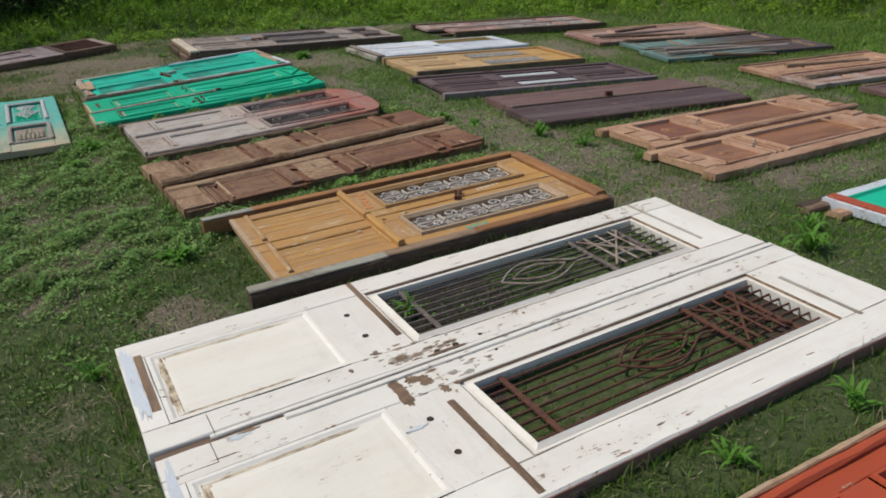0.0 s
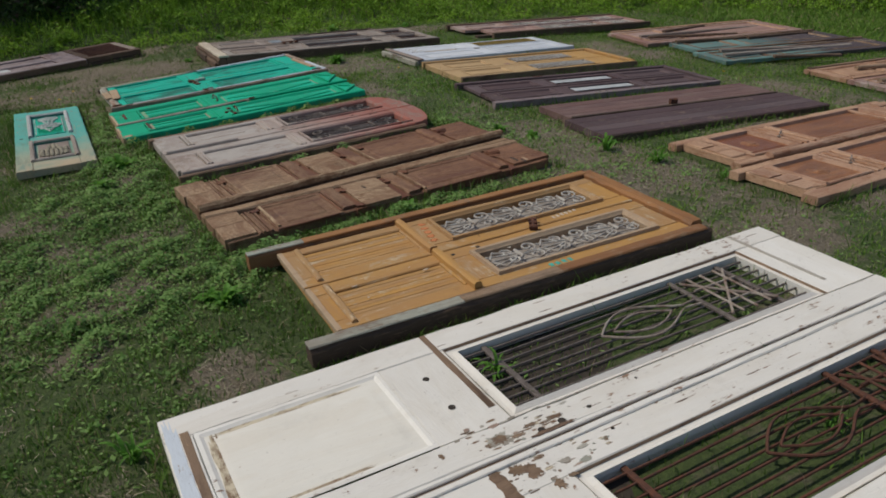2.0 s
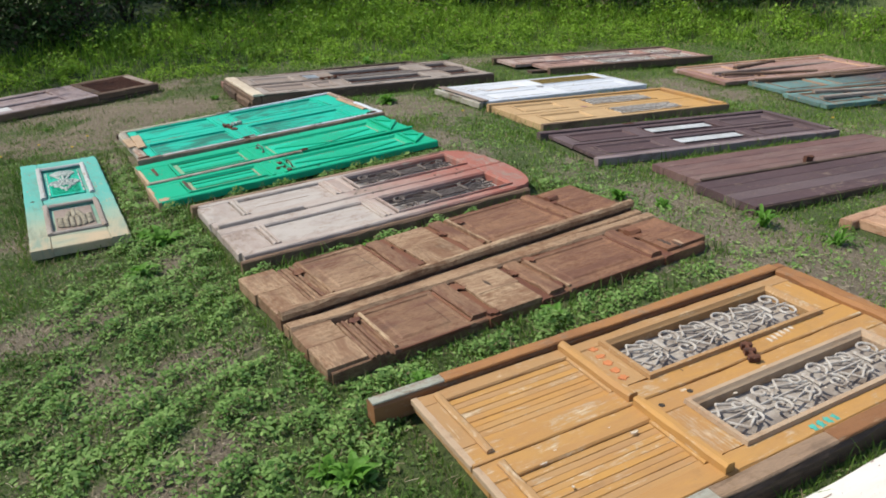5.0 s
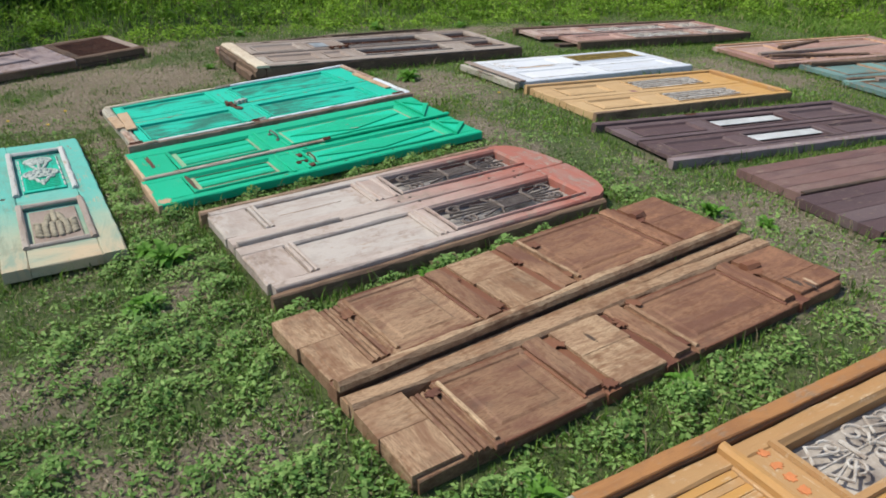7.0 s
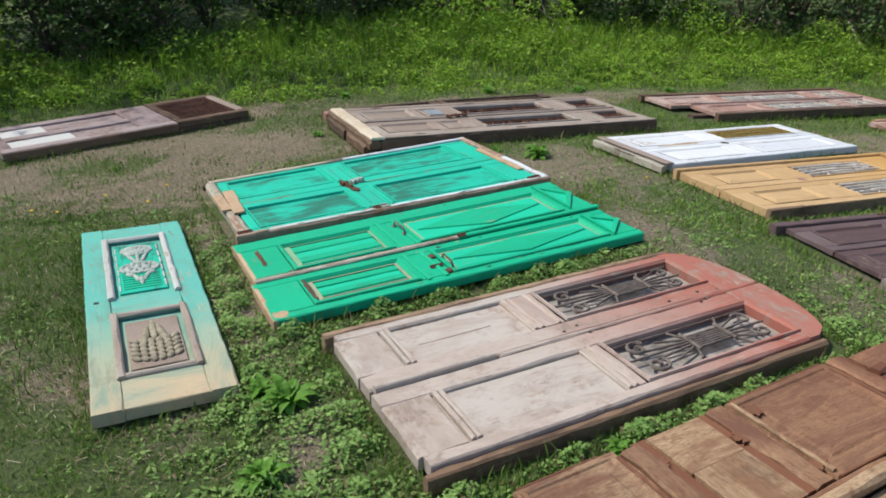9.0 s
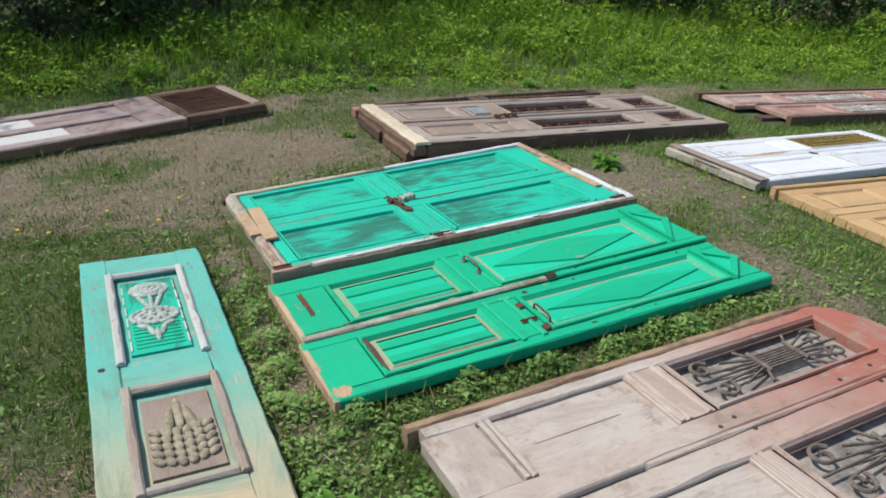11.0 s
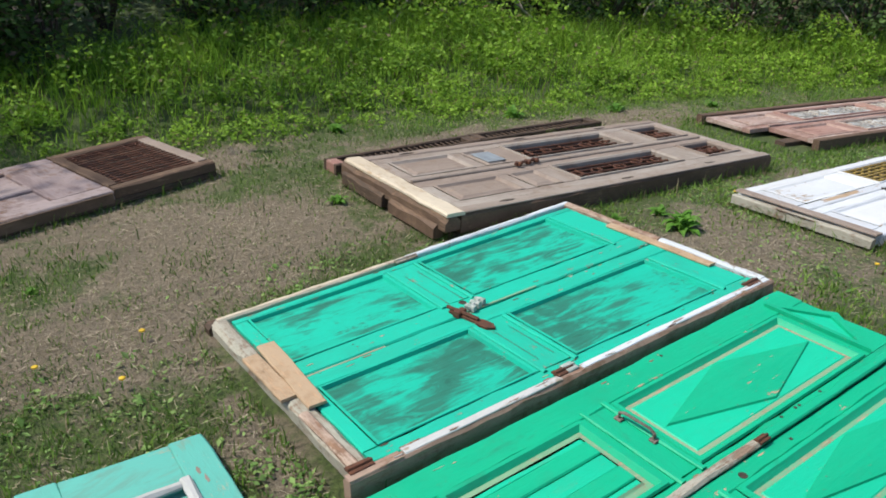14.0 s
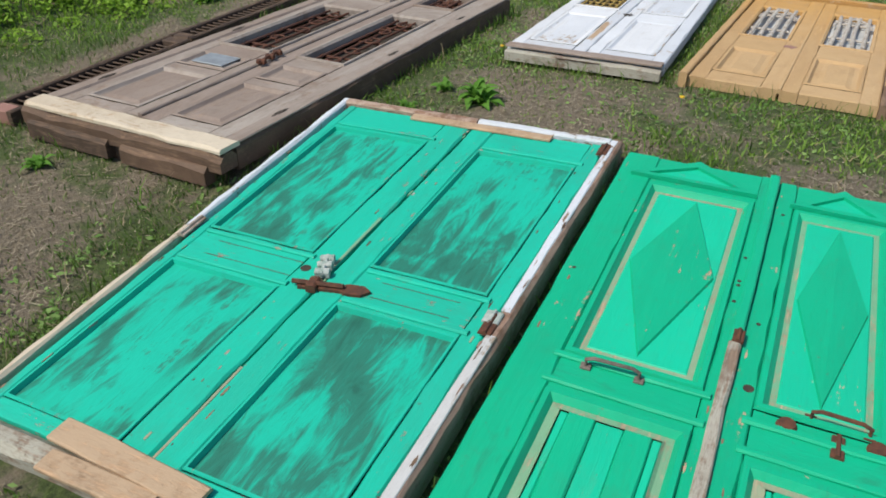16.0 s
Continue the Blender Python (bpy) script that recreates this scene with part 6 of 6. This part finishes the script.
def scatter(count, x0, x1, y0, y1, chance):
    x, y = rng.uniform(x0, x1, count), rng.uniform(y0, y1, count)
    keep = rng.random(count) < chance(x, y)
    return x[keep], y[keep]


def clear(x, y):
    return ~inside(x, y, COVERED, 0.012) | inside(x, y, OPEN)


def blades(name, x, y, high, wide, material, label, category="grass", lean=0.7, z=None):
    """Bent grass blades, five corners each."""
    n = len(x)
    base = np.stack([x, y, (ground_z(x, y) if z is None else z) - 0.004], -1)
    turn, face = rng.uniform(0, math.tau, n), rng.uniform(0, math.tau, n)
    side = np.stack([np.cos(face), np.sin(face), np.zeros(n)], -1) * (wide / 2)[:, None]
    away = np.stack([np.cos(turn), np.sin(turn), np.zeros(n)], -1) * (high * rng.uniform(0.1, lean, n))[:, None]
    up = np.stack([np.zeros(n), np.zeros(n), high], -1)
    mid, tip = base + away * 0.3 + up * 0.6, base + away + up
    v = np.stack([base - side, base + side, mid + side * 0.8, mid - side * 0.8, tip + side * 0.15, tip - side * 0.15], 1).reshape(-1, 3)
    i = np.arange(n)[:, None] * 6
    polys = np.concatenate([i + [0, 1, 2, 3], i + [3, 2, 4, 5]])
    return tagged(new(name, mesh_of(name, v, polys, material)), label, category, kind="stuff")


def leaves(name, centre, size, material, flat=0.4, parent=None, label="", category="", slim=0.6):
    """Small folded leaves round the given places."""
    n = len(centre)
    a, t = rng.uniform(0, math.tau, n), rng.normal(0, 1, (n, 3))
    ahead = np.stack([np.cos(a), np.sin(a), rng.normal(0, flat, n)], -1)
    ahead /= np.linalg.norm(ahead, axis=1)[:, None]
    side = np.cross(ahead, np.stack([rng.normal(0, flat, n), rng.normal(0, flat, n), np.ones(n)], -1))
    side /= np.linalg.norm(side, axis=1)[:, None]
    s = size[:, None]
    drop = np.zeros((n, 3))
    drop[:, 2] = -0.18 * size
    v = np.stack([centre - ahead * s * 0.5, centre + side * s * slim * 0.5 + drop * 0.3, centre + ahead * s * 0.5 + drop, centre - side * s * slim * 0.5 + drop * 0.3], 1).reshape(-1, 3)
    polys = np.arange(n)[:, None] * 4 + [0, 1, 2, 3]
    ob = new(name, mesh_of(name, v, polys, material))
    if parent:
        ob.parent = parent
    return tagged(ob, label, category)


def build_grass():
    def near(x, y):
        return np.clip(0.2 + 0.66 * (1 - dryness(x, y)) ** 2 + 0.75 * (ripple(x, y, 5.3, 0.7) > 0.62) * ripple(x, y, 13.0, 2.2), 0, 1) * (0.55 + 0.45 * ripple(x, y, 2.6, 5.0)) * clear(x, y) * (beyond(x, y) < 0.5) * np.where(inside(x, y, OPEN), 0.3, 1.0)
    x, y = scatter(430000, -2.6, 9.5, 0.3, 12.6, near)
    h = rng.uniform(0.014, 0.046, len(x)) * (1.15 - 0.5 * dryness(x, y)) * (0.7 + 0.7 * ripple(x, y, 4.1, 2.0))
    wide = rng.uniform(0.003, 0.007, len(x))
    px, py = scatter(330000, -1.9, 2.2, 2.2, 9.6, lambda x, y: near(x, y) * np.clip(1.5 - 0.45 * np.abs(x), 0, 1) * (0.25 + 1.1 * ripple(x, y, 17.0, 1.1) ** 1.3))
    blades("close_lawn", px, py, rng.uniform(0.008, 0.034, len(px)) * (0.6 + 0.8 * ripple(px, py, 11.0, 2.0)), rng.uniform(0.002, 0.0045, len(px)), GRASS, "thick short grass beside the path", lean=1.5)
    fx, fy = scatter(60000, 9.4, 13.0, 1.0, 11.0, lambda x, y: (beyond(x, y) < 0.6) * 0.9)
    blades("far_lawn", fx, fy, rng.uniform(0.03, 0.08, len(fx)), rng.uniform(0.008, 0.018, len(fx)), FRESH, "bright short grass at the field's far side", lean=1.2)
    fresh = x + 0.8 * ripple(x, y, 2.0, 0.3) > 3.4
    blades("lawn_grass", x[~fresh], y[~fresh], h[~fresh], wide[~fresh], GRASS, "short green lawn grass between the doors", lean=1.3)
    blades("lawn_grass", x[fresh], y[fresh], h[fresh] * 0.75, wide[fresh] * 1.5, FRESH, "fresher bright green lawn grass between the doors", lean=1.3)

    def tall(x, y):
        b = beyond(x, y)
        return np.clip(b + 0.35, 0, 1) * (b < bank_depth(x)) * (0.5 + 0.5 * ripple(x, y, 2.2, 1.0)) * clear(x, y)
    x, y = scatter(120000, -5, 13, 4, 15.5, tall)
    b = beyond(x, y)
    h = np.clip(0.05 + 0.16 * b, 0.05, 0.34) * rng.uniform(0.5, 1.1, len(x))
    blades("rough_grass", x, y, h, rng.uniform(0.006, 0.013, len(x)), BANK, "tall bright rough grass at the field's edge", lean=0.8)

    def tufts(x, y):
        return (ripple(x, y, 9.0, 3.3) > 0.8) * clear(x, y) * (beyond(x, y) < 0.2) * (1 - dryness(x, y))
    x, y = scatter(60000, -2.6, 9.5, 1.0, 12.3, tufts)
    blades("grass_tuft", x, y, rng.uniform(0.04, 0.1, len(x)), rng.uniform(0.004, 0.007, len(x)), GRASS, "longer green grass tufts on the lawn", lean=1.0)

    def fringe(x, y):
        return inside(x, y, COVERED, 0.075) * clear(x, y) * (0.25 + 0.75 * ripple(x, y, 5.0, 2.7)) * np.where(inside(x, y, OPEN), 0.06, 1.0)
    x, y = scatter(420000, -1.2, 9.6, -0.2, 12.4, fringe)
    blades("edge_grass", x, y, rng.uniform(0.025, 0.085, len(x)) * (0.6 + 0.6 * ripple(x, y, 3.9, 1.2)), rng.uniform(0.003, 0.007, len(x)), GRASS, "longer grass left uncut against the doors", lean=0.8)

    def bare(x, y):
        return dryness(x, y) * clear(x, y) * ~inside(x, y, OPEN)
    x, y = scatter(420000, -2.6, 9.0, 1.0, 12.3, bare)
    n = len(x)
    z = ground_z(x, y)
    a, L, w = rng.uniform(0, math.tau, n), 0.008 + 0.05 * rng.random(n) ** 2.2, rng.uniform(0.001, 0.003, n)
    way, off = np.stack([np.cos(a), np.sin(a), rng.normal(0, 0.12, n)], -1) * (L / 2)[:, None], np.stack([-np.sin(a), np.cos(a), np.zeros(n)], -1) * (w / 2)[:, None]
    c = np.stack([x, y, z + rng.uniform(0.003, 0.014, n)], -1)
    v = np.stack([c - way - off, c + way - off, c + way + off, c - way + off], 1).reshape(-1, 3)
    tagged(new("dry_straw", mesh_of("dry_straw", v, np.arange(n)[:, None] * 4 + [0, 1, 2, 3], STRAW)), "dry straw and dead stalks on bare soil", "straw", kind="stuff")


def build_clover():
    x, y = scatter(850000, -2.2, 6.5, 2.0, 9.6, lambda x, y: np.clip(leafiness(x, y) ** 0.9 * (0.1 + 2.0 * ripple(x, y, 17.0, 1.1) ** 1.5), 0, 1) * clear(x, y))
    tall = leafiness(x, y)
    c = np.stack([x, y, ground_z(x, y) + 0.004 + rng.random(len(x)) ** 0.7 * (0.012 + 0.11 * tall * ripple(x, y, 17.0, 1.1) ** 2)], -1)
    ob = leaves("clover", c, rng.uniform(0.01, 0.026, len(x)) + 0.024 * rng.random(len(x)) ** 5, CLOVER, 0.38, label="low leafy clover and weeds between the doors", category="weeds", slim=0.5)
    tagged(ob, kind="stuff")


def build_bank():
    """Mounds of bright leafy weeds beyond the field, thicker and higher away from it."""
    cx, cy = scatter(5200, -5, 14, 3, 19, lambda x, y: (beyond(x, y) > -0.1) * (beyond(x, y) < bank_depth(x)) * np.where(beyond(x, y) < 1.2, 1.0, 0.72))
    b = beyond(cx, cy)
    out, sizes = [], []
    for x, y, d in zip(cx, cy, b):
        big = rng.random() ** 2.5
        r = (0.1 + 0.42 * big) * (0.6 + 0.22 * min(d, 4))
        h = 0.05 + 0.07 * rng.random() + (0.03 + 0.24 * big) * min(d, 2.6) * (0.35 + 1.1 * float(ripple(x, y, 1.6, 2.0)))
        n = int((50 + 420 * r) * (0.55 if d > 3 else 0.9))
        p = rng.normal(0, 1, (n, 3))
        p /= np.linalg.norm(p, axis=1)[:, None]
        p *= (0.75 + 0.35 * rng.random(n))[:, None]
        out.append(np.stack([x + p[:, 0] * r, y + p[:, 1] * r, float(ground_z(x, y)) + np.abs(p[:, 2]) * h + 0.01], -1))
        sizes.append(rng.uniform(0.022, 0.06, n) * (0.8 + 0.3 * min(d, 3.5)))
    ob = leaves("weed_bank", np.concatenate(out), np.concatenate(sizes), BANK, 0.5, label="dense bank of bright green leafy weeds", category="weeds", slim=0.55)
    tagged(ob, kind="stuff")


def long_leaf(L, W, arch):
    bm = bmesh.new()
    rows, n = [], 5
    for i in range(n + 1):
        k = i / n
        w = W * math.sin(math.pi * (0.12 + 0.88 * k) ** 0.8) * 0.5 + 0.001
        x, z = L * (k - 0.15 * arch * k * k), L * arch * (k - 0.85 * k * k)
        rows.append([bm.verts.new((x, -w, z + 0.25 * w)), bm.verts.new((x, 0, z)), bm.verts.new((x, w, z + 0.25 * w))])
    for p, q in zip(rows, rows[1:]):
        for j in (0, 1):
            bm.faces.new((p[j], q[j], q[j + 1], p[j + 1]))
    me = bpy.data.meshes.new("leaf")
    bm.to_mesh(me)
    bm.free()
    me.materials.append(WEED)
    return me


def build_weed_clumps():
    broad, slim = long_leaf(0.1, 0.032, 1.0), long_leaf(0.18, 0.018, 1.3)
    for x, y, size, kind in ((3.62, 4.55, 1.1, 1), (3.75, 4.15, 0.9, 1), (3.9, 3.7, 0.5, 1), (3.2, 5.35, 1.1, 0), (3.35, 5.1, 0.8, 0), (3.1, 8.75, 1.3, 0), (1.72, 10.15, 0.8, 0), (0.42, 6.4, 1.1, 0),
                             (1.45, 2.52, 0.75, 1), (2.05, 2.5, 0.45, 1), (2.25, 1.62, 0.45, 1), (3.55, 2.0, 1.3, 1), (3.8, 2.2, 1.0, 1), (1.1, 4.1, 1.1, 0), (0.66, 3.72, 1.2, 0), (0.6, 3.8, 0.9, 0), (0.3, 5.9, 1.2, 0), (0.5, 6.3, 1.5, 0), (3.15, 8.8, 1.6, 0), (1.9, 4.28, 0.9, 0),
                             (4.0, 11.3, 1.3, 0), (5.1, 11.15, 1.2, 0), (6.3, 11.0, 1.2, 0), (2.4, 11.5, 1.0, 0), (1.5, 5.5, 0.8, 0), (3.2, 9.0, 0.8, 0), (0.1, 2.75, 0.8, 1), (2.9, 9.05, 0.6, 0), (0.05, 9.9, 0.5, 0), (1.9, 1.02, 0.7, 1), (2.5, 1.0, 0.9, 1)):
        d = thing("weed_clump", pose(x, y, float(ground_z(x, y)), 0, 0, luck.uniform(0, 360)), "slender green grass tuft" if kind else "broad-leaved green weed clump growing in the lawn", "weed", "weed clumps")
        n = 19 if kind else 28
        for i in range(n):
            ob = new("leaf", slim if kind else broad)
            ob.parent = d
            s = size * luck.uniform(0.55, 1.1)
            ob.matrix_basis = pose(luck.uniform(-0.02, 0.02), luck.uniform(-0.02, 0.02), 0, luck.uniform(-12, 12), luck.uniform(-40, 12), 360 * i / n * 1.62 + luck.uniform(-15, 15)) @ Matrix.Diagonal((s, s, s, 1))


def build_dandelions():
    for x, y in ((-0.35, 8.95), (-0.05, 9.15), (0.2, 8.9), (0.35, 9.2), (3.5, 7.9), (3.9, 9.0), (6.5, 6.2), (-0.5, 9.05)):
        d = thing("dandelion", pose(x, y, float(ground_z(x, y)) - 0.004), "small yellow dandelion in the grass", "flower", "dandelions")
        bm = bmesh.new()
        tube(bm, [(0, 0, 0), (0.004, 0.002, 0.05)], 0.002, 5)
        part("stem", bm, WEED, d)
        bm = bmesh.new()
        bmesh.ops.create_icosphere(bm, subdivisions=1, radius=0.014, matrix=Matrix.Translation((0.004, 0.002, 0.054)) @ Matrix.Diagonal((1, 1, 0.5, 1)))
        part("flower_head", bm, PETAL, d)


def limb(bm, start, way, length, r, depth, tips):
    pts, rad = [Vector(start)], [r]
    for i in range(5):
        way = (way + Vector((luck.uniform(-0.25, 0.25), luck.uniform(-0.25, 0.25), luck.uniform(-0.05, 0.2)))).normalized()
        pts.append(pts[-1] + way * length / 5)
        rad.append(r * (1 - 0.13 * (i + 1)))
    tube(bm, pts, rad, 7 if depth else 5)
    tips.append(pts[-1])
    tips.append(pts[3])
    if depth:
        for i in (2, 3, 4, 5):
            side = Vector((luck.uniform(-1, 1), luck.uniform(-1, 1), luck.uniform(0.1, 0.8))).normalized()
            limb(bm, pts[i], side, length * 0.5, rad[i] * 0.6, depth - 1, tips)


def build_trees():
    spots_at = [(-4.5, 15.5, 6.0), (-2.3, 16.6, 6.5), (-0.4, 16.2, 5.6), (1.4, 17.6, 6.6), (3.4, 20.4, 6.4), (6.0, 21.4, 6.0), (8.8, 21.0, 6.8), (11.4, 19.4, 6.2), (13.4, 15.0, 6.6), (15.4, 12.0, 6.0), (16.5, 8.0, 6.4), (-6.8, 14.4, 5.8), (17.0, 3.5, 6.0)]
    for x, y, high in spots_at:
        d = thing("tree", pose(x, y, float(ground_z(x, y)) - 0.02), "dark leafy tree in the wood behind the field", "tree", "trees behind the field")
        bm, tips = bmesh.new(), []
        limb(bm, (0, 0, 0), Vector((luck.uniform(-0.1, 0.1), luck.uniform(-0.1, 0.1), 1)), high * 0.75, high * 0.028, 2, tips)
        part("trunk", bm, BARK, d)
        c = []
        for p in tips:
            n = 55
            q = rng.normal(0, 0.28, (n, 3)) + np.array(p)
            c.append(q)
        c = np.concatenate(c)
        c = c[c[:, 2] > 0.5]
        leaves("crown", c, rng.uniform(0.06, 0.13, len(c)), SHRUB, 0.7, d)


def build_shrubs():
    rows = []
    for start, stride, back, low, tall in ((-5.6, 0.72, 0.35, 0.9, 1.7), (-5.2, 1.0, 1.5, 1.6, 2.6)):
        x = start
        while x < 14.5:
            y = float(np.interp(x, EDGE_X, EDGE_Y) + bank_depth(x)) + back + luck.uniform(-0.35, 0.5)
            rows.append((x + luck.uniform(-0.2, 0.2), y, luck.uniform(0.55, 1.0), luck.uniform(low, tall)))
            x += stride
    for x, y, w, high in rows:
        d = thing("shrub", pose(x, y, float(ground_z(x, y)) - 0.03), "dense dark green shrub at the wood's edge", "shrub", "shrubs at the wood's edge")
        bm = bmesh.new()
        for i in range(9):
            a = math.tau * i / 9 + luck.uniform(-0.3, 0.3)
            e = Vector((math.cos(a) * w * 0.6, math.sin(a) * w * 0.6, high * luck.uniform(0.55, 0.95)))
            tube(bm, [(0.03 * math.cos(a), 0.03 * math.sin(a), 0), e * 0.5 + Vector((0, 0, 0.1 * high)), e], [0.018, 0.012, 0.004], 5)
        part("stem", bm, BARK, d)
        c = []
        for k in range(26):
            a, r, z = luck.uniform(0, math.tau), w * math.sqrt(luck.random()), high * luck.uniform(0.08, 1.0)
            r *= math.sqrt(max(0.05, 1 - (z / high) ** 2 * 0.8))
            q = rng.normal(0, 1, (95, 3)) * np.array([0.16, 0.16, 0.12]) * (0.6 + 0.5 * luck.random()) + np.array([r * math.cos(a), r * math.sin(a), z])
            c.append(q[q[:, 2] > 0.02])
        c = np.concatenate(c)
        leaves("foliage", c, rng.uniform(0.04, 0.1, len(c)), SHRUB if luck.random() < 0.8 else BANK, 0.6, d)


def build_dead_branches():
    for x, rz in ((8.2, 20), (9.2, -15), (-3.4, 40), (6.9, 170), (10.6, 60), (4.6, 12)):
        y = float(np.interp(x, EDGE_X, EDGE_Y) + bank_depth(x)) - 0.15
        d = thing("dead_branch", pose(x, y, float(ground_z(x, y)), 0, 0, rz), "pale bare dead branch among the weeds", "branch", "dead branches")
        bm, tips = bmesh.new(), []
        limb(bm, (0, 0, 0.0), Vector((0.8, 0.1, 0.45)), 1.3, 0.018, 1, tips)
        part("branch", bm, DEADWOOD, d)


build_ground()
build_grass()
build_clover()
build_bank()
build_weed_clumps()
build_dandelions()
build_trees()
build_shrubs()
build_dead_branches()
